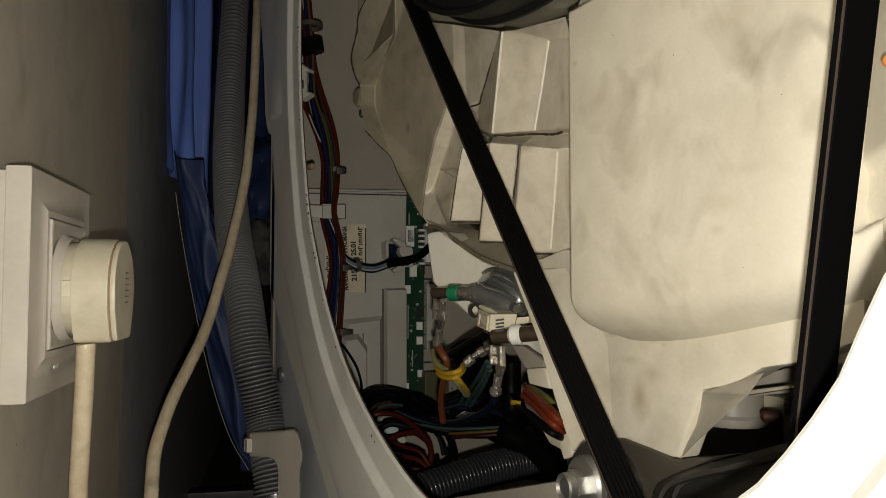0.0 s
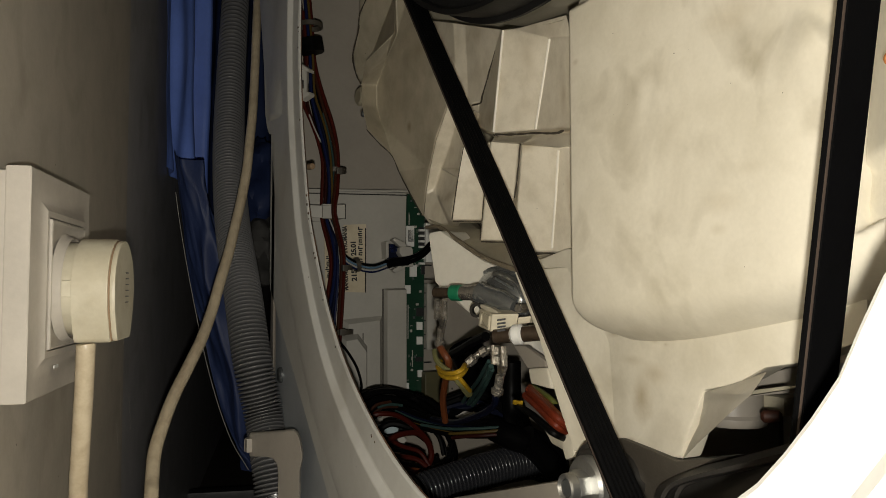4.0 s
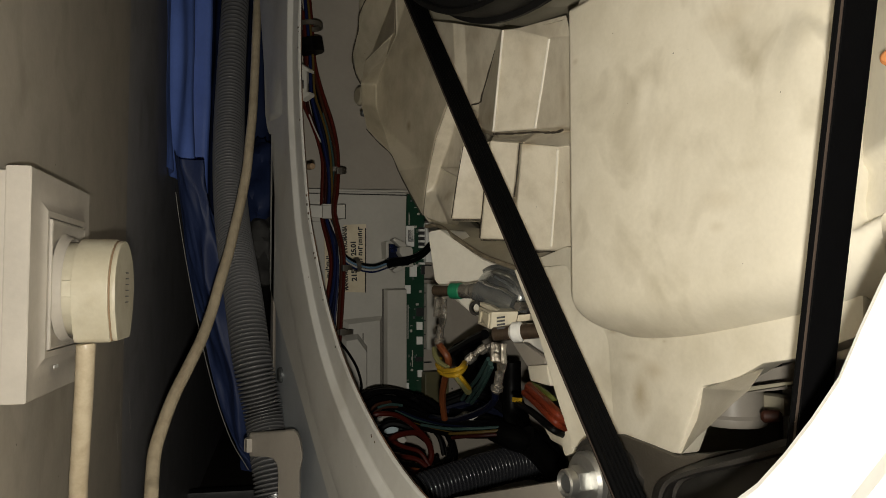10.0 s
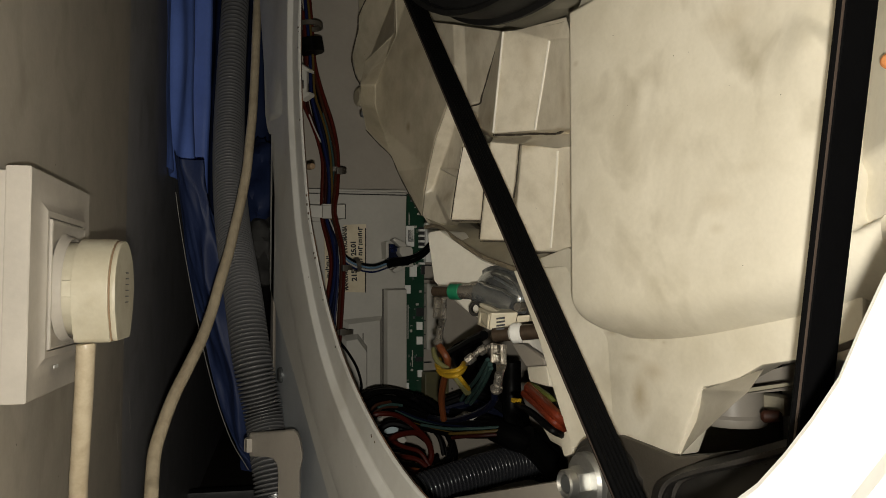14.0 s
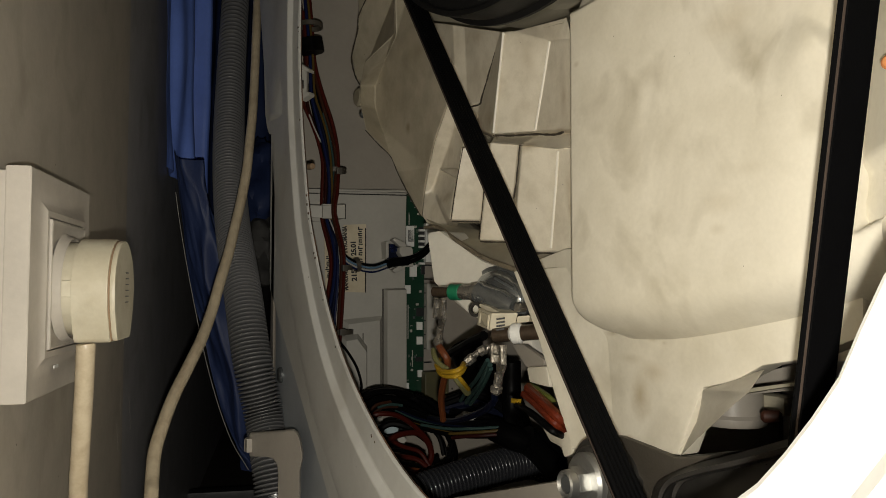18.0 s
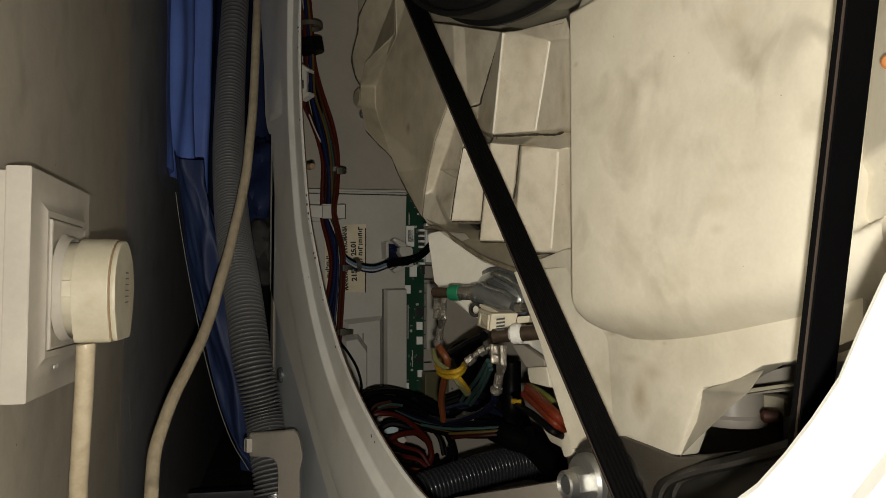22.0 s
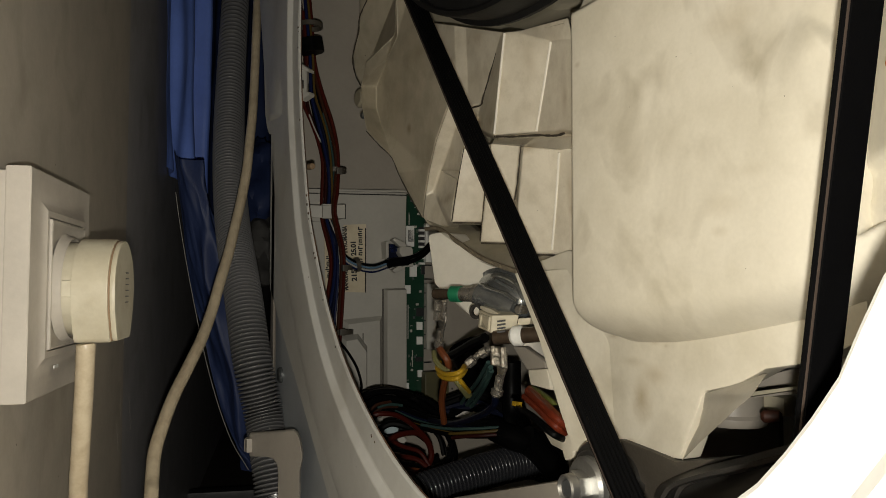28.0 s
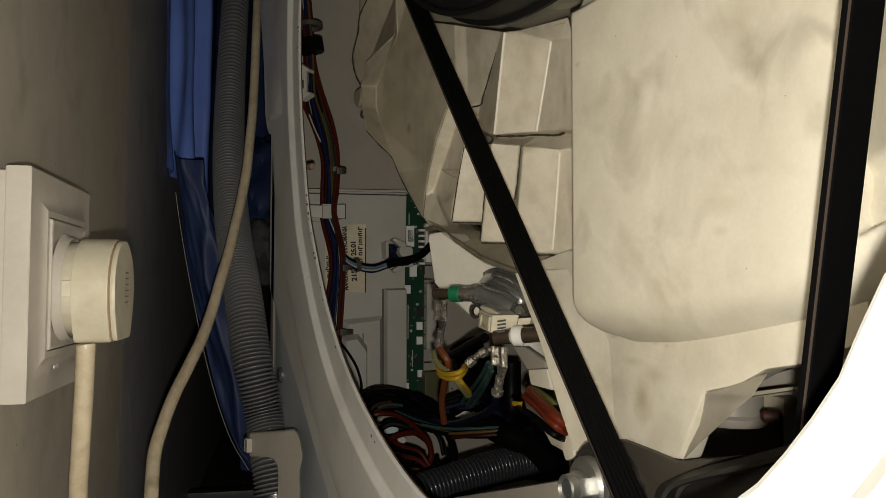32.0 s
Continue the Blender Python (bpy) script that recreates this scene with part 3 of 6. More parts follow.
part("skirt_web", one(loft, [[(0.1890, 0.2112, 0.1795), (0.1890, 0.2066, 0.1869), (0.1890, 0.2016, 0.1939), (0.1880, 0.1986, 0.1999), (0.1870, 0.1966, 0.2054), (0.1870, 0.1864, 0.2076)], [(0.1885, 0.2101, 0.1799), (0.1780, 0.1902, 0.1908), (0.1720, 0.1766, 0.1984), (0.1710, 0.1677, 0.2053), (0.1740, 0.1646, 0.2093), (0.1850, 0.1690, 0.2146)]], (0.002, 0.002, 0)), WEB, tub, "web of the skirt, shade put into its cream", smooth=50)
part("skirt_facet", one(prism, [(0.1795, 0.3084, 0.2473), (0.1864, 0.2735, 0.2491), (0.1864, 0.2440, 0.221), (0.1864, 0.2412, 0.1791), (0.18, 0.2628, 0.174), (0.1797, 0.2724, 0.1905), (0.1795, 0.2872, 0.2178)], (0.004, 0.002, 0), 0.001), CREAM, tub)
# seen under the skirt: pump housing, rod and a rubber stop
solid("pump_housing", one(turned, [(0.001, 0.0), (0.0138, 0.0), (0.0146, 0.0012), (0.0146, 0.0036), (0.0132, 0.005), (0.0126, 0.03), (0.001, 0.03)], (0.262, 0.2572, 0.1799), (0, 0, 1), 40), SHEET, "pale round pump housing in the machine's bottom", "pump", origin=(0.262, 0.2562, 0.1783))
part("skirt_rib", one(prism, [(0.215, 0.2099, 0.2022), (0.215, 0.1763, 0.2096), (0.215, 0.1763, 0.2085), (0.215, 0.21, 0.2004)], (0.006, 0, 0), 0.0005), CREAM_DIRT_SHADE, tub)
part("under_web", one(prism, [(0.235, 0.2207, 0.2054), (0.235, 0.1925, 0.2139), (0.235, 0.1928, 0.2036), (0.235, 0.2266, 0.1971)], (0.004, 0, 0)), SHEET, tub)
solid("rubber_stop", one(knob, (0.245, 0.226, 0.189), (0.5, -0.5, 0.02), 0.008, 0.0025, 0.0012), RUBBER, "small orange-red rubber stop on a pipe", "stopper", origin=(0.245, 0.2262, 0.1894))
solid("white_clip", one(box, (0.275, 0.2442, 0.1893), (0.01, 0.016, 0.009), None, 0.003), CREAM_DIRT_SHADE, "pale plastic clip in the machine's bottom", "clip", origin=(0.27, 0.237, 0.1932))
# moulded parts of the back beside the near run of the belt
part("moulded_recess", one(moulded, [(0.1870, 0.1341, 0.3196), (0.1700, 0.1118, 0.3088), (0.1700, 0.1129, 0.2759), (0.1750, 0.1215, 0.2748), (0.1820, 0.1328, 0.2731), (0.1780, 0.1184, 0.2722), (0.1820, 0.1265, 0.2702), (0.1870, 0.1374, 0.2686), (0.1760, 0.1177, 0.2509), (0.1800, 0.1256, 0.2558), (0.1850, 0.1367, 0.2651), (0.1860, 0.1247, 0.2414), (0.1880, 0.1336, 0.2385), (0.1920, 0.1467, 0.2321), (0.1890, 0.1425, 0.2492)],
     [(0, 1, 2, 3, 4), (4, 3, 6, 7), (3, 2, 5, 6), (7, 6, 9, 10), (6, 5, 8, 9), (10, 9, 8, 11, 12, 13, 14)], (0.014, -0.002, 0), 0.0012), CREAM, tub, "moulded recess beside the belt", smooth=75)
part("screw_head", one(knob, (0.17, 0.1166, 0.2936), (1, 0.3, 0), 0.01, 0.0019, 0.0006), RUST, tub, "orange rusty screw head")
# moulded relief of the tub's back: ribs with pockets between them, steps, ledge and outer facets
part("rib_field", one(moulded, [(0.1880, 0.4205, 0.4025), (0.1865, 0.3872, 0.3903), (0.1895, 0.3782, 0.3869), (0.1870, 0.3325, 0.3698), (0.1880, 0.4011, 0.3463), (0.1865, 0.3829, 0.3419), (0.1895, 0.3748, 0.3404), (0.1920, 0.3648, 0.3404), (0.1785, 0.3152, 0.3627), (0.1785, 0.3239, 0.3139), (0.1960, 0.3765, 0.3294), (0.1740, 0.3073, 0.3599), (0.1820, 0.2799, 0.3486), (0.1840, 0.2962, 0.3114), (0.1740, 0.3174, 0.3129), (0.1765, 0.2549, 0.3404), (0.1800, 0.2605, 0.3053), (0.1880, 0.3430, 0.3173), (0.1910, 0.3069, 0.3118), (0.1880, 0.2721, 0.3065), (0.1770, 0.3258, 0.3110), (0.1860, 0.3136, 0.3086), (0.1770, 0.2960, 0.3046), (0.1840, 0.2769, 0.3004), (0.1830, 0.2633, 0.2990), (0.1800, 0.2930, 0.3577), (0.1800, 0.2638, 0.3538)],
     [(0, 1, 5, 4), (1, 2, 6, 5), (2, 3, 7, 6), (3, 8, 9, 10, 7), (4, 5, 6, 7, 10), (11, 12, 13, 14), (12, 15, 16, 13), (8, 11, 14, 9), (14, 13, 18, 17), (13, 16, 19, 18), (17, 18, 22, 21, 20), (18, 19, 24, 23, 22), (11, 25, 26, 15, 12)], (0.012, 0.014, 0), 0.001), CREAM_RIB, tub, smooth=75)
part("rib_step", one(moulded, [(0.1770, 0.3258, 0.3110), (0.1860, 0.3136, 0.3086), (0.1770, 0.2960, 0.3046), (0.1840, 0.2769, 0.3004), (0.1860, 0.2676, 0.3000), (0.1800, 0.3430, 0.2636), (0.1900, 0.3301, 0.2629), (0.1800, 0.3097, 0.2565), (0.1900, 0.2921, 0.2562), (0.1900, 0.2741, 0.2530), (0.1760, 0.3560, 0.3129), (0.1910, 0.3503, 0.3164), (0.1920, 0.3619, 0.2756), (0.1770, 0.3698, 0.2759), (0.1960, 0.3701, 0.2655), (0.1960, 0.3377, 0.2623), (0.2000, 0.3407, 0.2515), (0.2030, 0.3073, 0.2507), (0.1980, 0.2857, 0.2485)],
     [(0, 1, 6, 5), (1, 2, 7, 6), (2, 3, 8, 7), (3, 4, 9, 8), (10, 11, 12, 13), (11, 0, 5, 14, 12), (7, 8, 17, 16), (8, 9, 18, 17), (5, 6, 15, 14)], (0.012, 0.014, 0), 0.0011), CREAM_RIB, tub, smooth=75)
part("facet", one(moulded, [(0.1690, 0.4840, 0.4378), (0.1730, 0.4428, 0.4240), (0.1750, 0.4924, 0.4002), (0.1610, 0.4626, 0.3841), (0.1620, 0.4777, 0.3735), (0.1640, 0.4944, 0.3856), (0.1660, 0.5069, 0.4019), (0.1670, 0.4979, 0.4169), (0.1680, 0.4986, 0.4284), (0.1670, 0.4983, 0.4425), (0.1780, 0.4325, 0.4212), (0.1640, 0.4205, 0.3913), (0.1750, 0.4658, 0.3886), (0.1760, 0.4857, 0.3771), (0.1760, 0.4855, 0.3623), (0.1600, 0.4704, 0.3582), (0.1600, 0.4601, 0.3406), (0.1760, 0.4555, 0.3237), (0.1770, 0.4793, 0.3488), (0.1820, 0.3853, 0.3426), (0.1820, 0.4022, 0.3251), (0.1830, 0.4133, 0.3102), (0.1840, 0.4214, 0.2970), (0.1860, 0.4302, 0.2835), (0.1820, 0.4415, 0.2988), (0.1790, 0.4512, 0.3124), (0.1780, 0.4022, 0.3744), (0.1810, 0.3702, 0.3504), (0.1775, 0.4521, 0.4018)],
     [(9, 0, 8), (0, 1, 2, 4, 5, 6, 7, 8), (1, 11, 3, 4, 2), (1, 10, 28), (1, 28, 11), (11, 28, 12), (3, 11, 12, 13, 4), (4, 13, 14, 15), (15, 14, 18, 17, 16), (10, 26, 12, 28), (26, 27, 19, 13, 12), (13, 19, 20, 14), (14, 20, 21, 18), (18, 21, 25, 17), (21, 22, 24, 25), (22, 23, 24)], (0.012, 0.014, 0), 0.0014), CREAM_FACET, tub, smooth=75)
part("moulded_ledge", one(moulded, [(0.1820, 0.3853, 0.3426), (0.1820, 0.4022, 0.3251), (0.1830, 0.4133, 0.3102), (0.1840, 0.4214, 0.2970), (0.1900, 0.3857, 0.3403), (0.1910, 0.4012, 0.3240), (0.1910, 0.4138, 0.3108), (0.1900, 0.4215, 0.2987), (0.1870, 0.3618, 0.3349), (0.1870, 0.3741, 0.3190), (0.1870, 0.3804, 0.3052), (0.1860, 0.3841, 0.2939), (0.1800, 0.3767, 0.2763), (0.1870, 0.3944, 0.2753), (0.1880, 0.4245, 0.2779), (0.1850, 0.4271, 0.2835)],
     [(0, 1, 5, 4), (1, 2, 6, 5), (2, 3, 7, 6), (4, 5, 9, 8), (5, 6, 10, 9), (6, 7, 11, 10), (7, 12, 11), (3, 15, 14, 13, 7), (7, 13, 12)], (0.012, 0.014, 0), 0.0018), CREAM_RIB, tub, smooth=75)
part("moulded_rib", one(prism, [(0.1835, 0.3991, 0.3086), (0.1820, 0.3703, 0.3041), (0.1820, 0.3724, 0.2994)], (0.012, 0.016, 0), 0.0004), CREAM_RIB, tub)
part("bearing_seat", one(turned, [(0.1655, -0.0015), (0.1645, 0.001), (0.154, 0.015), (0.13, 0.023), (0.06, 0.026), (0.02, 0.026), (0.02, 0.032), (0.13, 0.028), (0.1655, 0.008), (0.1655, -0.0015)], (0.181, AXIS_Y, AXIS_Z), (1, 0, 0), 96), CREAM_DIRT_SHADE, tub, "hollow round seat of the bearing")
part("flange_lug", one(knob, (0.1660, 0.4965, 0.3707), (1, 0.1, 0), 0.005, 0.0066, 0.0016), CREAM_DIRT_SHADE, tub, "round bolt lug of the flange")
part("flange_bolt", one(knob, (0.1630, 0.4791, 0.3547), (1, 0.1, 0), 0.006, 0.0022, 0.0008), DULL_STEEL, tub, "small bolt end")
# paler beads put the highlights of the rib edges into colour
for line in ([(0.1738, 0.3069, 0.3590), (0.1738, 0.3120, 0.3354), (0.1738, 0.3168, 0.3133)], [(0.1817, 0.2799, 0.3480), (0.1826, 0.2870, 0.3304), (0.1836, 0.2950, 0.3116)], [(0.1838, 0.2771, 0.2989), (0.1866, 0.2838, 0.2797), (0.1895, 0.2917, 0.2577)]):
    part("rib_edge", one(tube, line, 0.0006, 8, 6), CASE, tub, "pale bead painting a rib edge's highlight")
# dark beads that paint the shade and grime in the grooves and along the edges
for line, r in (([(0.1765, 0.3209, 0.3131), (0.1800, 0.3081, 0.3111), (0.1838, 0.2954, 0.3097), (0.1825, 0.2777, 0.3063), (0.1810, 0.2689, 0.3056)], 0.0007),
                ([(0.1785, 0.3715, 0.2755), (0.1840, 0.3648, 0.2752), (0.1900, 0.3613, 0.2751)], 0.0004),
                ([(0.1812, 0.3440, 0.2631), (0.1860, 0.3374, 0.2626), (0.1905, 0.3327, 0.2625)], 0.0004),
                ([(0.1860, 0.2995, 0.2554), (0.1905, 0.2929, 0.2552), (0.1870, 0.2799, 0.2527)], 0.0007),
                ([(0.1872, 0.3655, 0.3379), (0.1868, 0.3549, 0.3370), (0.1865, 0.3518, 0.3405), (0.1868, 0.3448, 0.3508), (0.1870, 0.3385, 0.3603)], 0.0005),
                ([(0.1685, 0.4825, 0.4364), (0.1675, 0.4971, 0.4275), (0.1665, 0.4964, 0.4164), (0.1655, 0.5054, 0.4014), (0.1635, 0.4929, 0.3852), (0.1620, 0.4777, 0.3743)], 0.0005),
                ([(0.1598, 0.4595, 0.3402), (0.1660, 0.4534, 0.3309), (0.1755, 0.4552, 0.3236), (0.1785, 0.4500, 0.3122), (0.1815, 0.4403, 0.2986), (0.1855, 0.4300, 0.2838)], 0.0004),
                ([(0.1758, 0.3530, 0.3124), (0.1763, 0.3621, 0.2935), (0.1768, 0.3693, 0.2762)], 0.00035),
                ([(0.1780, 0.3342, 0.2875), (0.1785, 0.3376, 0.2751), (0.1797, 0.3424, 0.2641)], 0.00035),
                ([(0.1810, 0.3042, 0.3063), (0.1820, 0.3086, 0.2927), (0.1830, 0.3135, 0.2821)], 0.00045)):
    way = curve_points([Vector(p) for p in line], 24)
    part("groove_line", one(sweep, way, lambda s: r * (0.6 + 0.9 * abs(noise.noise((s * 110, r * 9000, 1)))), 6), GROOVE_DARK, tub, "dark bead painting shade and grime along a groove")
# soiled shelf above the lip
part("shelf", one(prism, [(0.186, 0.4242, 0.2816), (0.205, 0.4274, 0.2882), (0.205, 0.3899, 0.2717), (0.205, 0.3253, 0.2624), (0.205, 0.3002, 0.2611), (0.188, 0.2763, 0.2458), (0.185, 0.3216, 0.2486), (0.184, 0.3488, 0.255), (0.183, 0.3766, 0.2652), (0.182, 0.3958, 0.273)], (0.006, 0, -0.001), 0.0008), CREAM_DIRT_SHADE, tub)
# lower lip and heater housing
part("lower_lip", one(tube, [(0.178, 0.4059, 0.2746), (0.179, 0.3901, 0.2735), (0.18, 0.3704, 0.2657), (0.181, 0.3431, 0.2556), (0.182, 0.3163, 0.2493), (0.184, 0.3042, 0.2472)], 0.0012), LIP, tub, "cream plastic lip with a rough brown edge")
part("heater_housing", one(prism, [(0.17, 0.3877, 0.2705), (0.174, 0.3792, 0.2713), (0.187, 0.3545, 0.2541), (0.192, 0.3337, 0.2484), (0.196, 0.3142, 0.205), (0.191, 0.338, 0.2144), (0.185, 0.3604, 0.2251), (0.174, 0.3755, 0.2369), (0.171, 0.3807, 0.243)], (0.03, 0.01, 0), 0.003), CASE, tub)

# heater flange, its terminals and the sensor plug
FLANGE_MID, FLANGE_SIDE, FLANGE_UP = Vector((0.1880, 0.3353, 0.2366)), Vector((0.0000, -0.0278, -0.0047)), Vector((0.0000, -0.0038, 0.0132))


def flange_dome(u, v):
    """A pressed steel cap: domed in the middle, with a flat turned rim."""
    a, r = u * math.tau, v
    swell = math.sqrt(max(0.0, 1 - (r / 0.86) ** 2)) if r < 0.86 else 0.0
    return FLANGE_MID + FLANGE_SIDE * (r * math.cos(a)) + FLANGE_UP * (r * math.sin(a)) + Vector((-0.008, -0.004, 0)) * swell


heater = part("heater_flange", one(surface, flange_dome, 56, 24, (0.003, 0.0016, 0)), GUN, tub, "dark grey steel heating element flange", smooth=60)
for k in range(13):
    part("stamped_mark", one(box, Vector((0.1775, 0.3226, 0.2443)).lerp(Vector((0.1795, 0.3089, 0.2394)), k / 12), (0.0004, 0.0005 + 0.0003 * (k % 2), 0.0013), pose(0, 0, 0, 20, 0, 20).to_3x3()), DULL_STEEL, heater, "unreadable stamped mark" if k == 0 else "")
TERM = (0.162, 0.3593, 0.2376)
STEM = (0.176, 0.3337, 0.2372)
stem_axis = Vector(STEM) - Vector(TERM)
stem_way = stem_axis.length
part("heater_stem", one(knob, Vector(TERM) + stem_axis * 0.5, stem_axis, stem_way * 0.5, 0.0037, 0.0006), TIN, heater)
part("stem_collar", one(knob, Vector(TERM) + stem_axis * 0.82, stem_axis, stem_way * 0.16, 0.0045, 0.0007), TIN, heater)
part("insulator", one(knob, Vector(TERM) + stem_axis * 0.36, stem_axis, stem_way * 0.25, 0.0041, 0.0009), GREEN_RING, heater, "green insulating bead")
part("pin", one(knob, TERM, stem_axis, stem_way * 0.4, 0.0027, 0.0004), GLAZE, heater, "dark brown terminal pin")
barrel = Vector((0.184, 0.3136, 0.2304)) - Vector((0.176, 0.3361, 0.2377))
part("element_barrel", one(turned, [(0.001, 0), (0.0050, 0.0), (0.0058, 0.0008), (0.0058, 0.003), (0.0052, 0.0042), (0.0056, barrel.length * 0.35), (0.0064, barrel.length * 0.7), (0.0050, barrel.length), (0.001, barrel.length)], (0.176, 0.3361, 0.2377), barrel, 28), GUN, heater, "dark steel element end")
part("clamp_ring", one(turned, [(0.0022, -0.001), (0.0036, -0.001), (0.0036, 0.001), (0.0022, 0.001), (0.0022, -0.001)], (0.174, 0.3353, 0.2289), (0.9, 0.6, 0), 20), MOTOR_PAINT, heater, "dark clamp fitting")
part("flange_nut", one(knob, (0.176, 0.2995, 0.2306), (1, 0.4, 0), 0.006, 0.0022, 0.0004, 6), TIN, heater)
TERM2 = (0.17, 0.3102, 0.2177)
STEM2 = (0.182, 0.294, 0.2198)
axis2 = Vector(STEM2) - Vector(TERM2)
part("heater_stem", one(knob, Vector(TERM2) + axis2 * 0.6, axis2, axis2.length * 0.7, 0.0036, 0.0006), GLAZE, heater)
part("insulator", one(knob, Vector(TERM2) + axis2 * 0.42, axis2, axis2.length * 0.32, 0.0047, 0.0016), WHITE, heater, "white insulating bead")
part("pin", one(knob, TERM2, axis2, axis2.length * 0.42, 0.0034, 0.0004), GLAZE, heater, "dark brown terminal pin")
sensor = part("sensor_plug", one(moulded, [(0.1720, 0.3285, 0.2299), (0.1680, 0.3087, 0.2279), (0.1680, 0.3103, 0.2198), (0.1720, 0.3303, 0.2214), (0.1840, 0.3243, 0.2309), (0.1780, 0.3014, 0.2282), (0.1780, 0.3035, 0.2228), (0.1840, 0.3255, 0.2246)], [(0, 1, 2, 3), (1, 5, 6, 2), (0, 4, 5, 1), (4, 7, 6, 5), (0, 3, 7, 4), (3, 2, 6, 7)], (0, 0, 0), 0.0005), PLUG, tub, "cream temperature sensor plug", smooth=50)
# a flat pane: the recess is only painted, as a darker colour
part("plug_window", one(prism, [(0.1712, 0.3247, 0.2276), (0.1688, 0.3129, 0.2264), (0.1688, 0.3140, 0.2212), (0.1712, 0.3264, 0.2224)], (0.0006, 0.0004, 0)), CREAM_DIRT_SHADE, sensor, "flat plug window, recess shade put into its colour")
for bar in ([(0.1710, 0.3243, 0.2279), (0.1682, 0.3112, 0.2267)], [(0.1710, 0.3255, 0.2222), (0.1682, 0.3123, 0.2210)], [(0.1710, 0.3243, 0.2276), (0.1710, 0.3255, 0.2222)], [(0.1682, 0.3112, 0.2267), (0.1682, 0.3123, 0.2210)]):
    part("window_bar", one(tube, bar, 0.0005, 6, 3), PLUG, sensor)
part("latch_tongue", one(prism, [(0.1710, 0.3260, 0.2321), (0.1720, 0.3171, 0.2307), (0.1720, 0.3106, 0.2290), (0.1720, 0.3106, 0.2280), (0.1695, 0.3158, 0.2289), (0.1710, 0.3260, 0.2305)], (0.004, 0.003, 0), 0.0005), PLUG, sensor, "latch tongue")
part("latch_tongue", one(prism, [(0.1770, 0.3263, 0.2315), (0.1810, 0.3223, 0.2316), (0.1810, 0.3207, 0.2305), (0.1770, 0.3229, 0.2300)], (0.003, 0.003, 0), 0.0005), PLUG, sensor)
part("plug_arm", one(prism, [(0.1775, 0.3016, 0.2267), (0.1820, 0.2977, 0.2272), (0.1820, 0.2987, 0.2241), (0.1775, 0.3026, 0.2233)], (0.006, 0.004, 0), 0.0006), PLUG, sensor)
for k in range(4):
    part("print_bar", one(prism, [c + Vector((0, 0, -0.0016 * k)) for c in map(Vector, [(0.1685, 0.3048, 0.2257), (0.1715, 0.3029, 0.2262), (0.1715, 0.3029, 0.2254), (0.1685, 0.3048, 0.2249)])], (0.0004, 0.0002, 0)), INK, sensor, "unreadable black print" if k == 0 else "")
for top, mid, low, r in (((0.159, 0.3425, 0.2341), (0.16, 0.346, 0.224), (0.161, 0.3515, 0.2105), 0.0050), ((0.168, 0.3009, 0.2143), (0.168, 0.3004, 0.2053), (0.168, 0.3047, 0.1918), 0.0052)):
    t, m_, l = Vector(top), Vector(mid), Vector(low)
    spade = part("spade_terminal", one(box, (t + m_) / 2, (0.0012, r * 2.0, (t - m_).length), None, 0.0004), TIN, tub, "crimped steel spade terminal")
    for side in (-1, 1):
        part("rolled_edge", one(tube, [t + Vector((-0.001, side * r * 0.86, 0)), m_ + Vector((-0.001, side * r * 0.86, 0.0006))], r * 0.3, 8, 2), TIN, spade)
    for q in (0.04, 0.5, 0.94):
        part("cross_band", one(box, t.lerp(m_, q) + Vector((-0.001, 0, 0)), (0.0016, r * 1.8, 0.0007), None, 0.0003), TIN, spade)
    part("neck", one(prism, [m_ + Vector((0, r * 0.8, 0)), m_ + Vector((0, -r * 0.8, 0)), m_.lerp(l, 0.35) + Vector((0, -r * 0.5, 0)), l + Vector((0, -r * 0.42, 0)), l + Vector((0, r * 0.42, 0)), m_.lerp(l, 0.35) + Vector((0, r * 0.4, 0))], (0.0012, 0, 0), 0.0004), TIN, spade)
    part("crimp", one(tube, [m_.lerp(l, 0.3), m_.lerp(l, 0.6), l], r * 0.36), TIN, spade)
    part("crimp_wing", one(knob, m_.lerp(l, 0.72), l - m_, (l - m_).length * 0.26, r * 0.55, 0.0008, 12), TIN, spade)


# wires from the heater
def heater_wire(colour, points, r=0.0017):
    part("heater_wire", one(tube, points, r, 8, 8), WIRE[colour], tub, colour.replace("_", " ") + " insulated wire")


heater_wire("orange", [(0.161, 0.3522, 0.2116), (0.161, 0.3474, 0.2086), (0.163, 0.3451, 0.2042), (0.165, 0.3494, 0.1987), (0.168, 0.3598, 0.1907), (0.172, 0.3712, 0.1803), (0.178, 0.3812, 0.1676)], 0.0018)
heater_wire("yellow", [(0.164, 0.3567, 0.2026), (0.16, 0.3507, 0.2005), (0.158, 0.3397, 0.1989), (0.158, 0.3283, 0.1998), (0.161, 0.3259, 0.2014), (0.166, 0.3324, 0.203)], 0.0013)
heater_wire("yellow", [(0.164, 0.3566, 0.1998), (0.16, 0.3486, 0.1979), (0.159, 0.3392, 0.1967), (0.16, 0.33, 0.1974), (0.164, 0.3308, 0.1992), (0.168, 0.3352, 0.2011)], 0.0012)
heater_wire("olive", [(0.162, 0.3592, 0.2077), (0.16, 0.3534, 0.2048), (0.16, 0.348, 0.2019), (0.161, 0.3409, 0.1997)], 0.0014)
heater_wire("olive", [(0.162, 0.3347, 0.1976), (0.166, 0.3361, 0.1934), (0.174, 0.3447, 0.1873)], 0.0021)
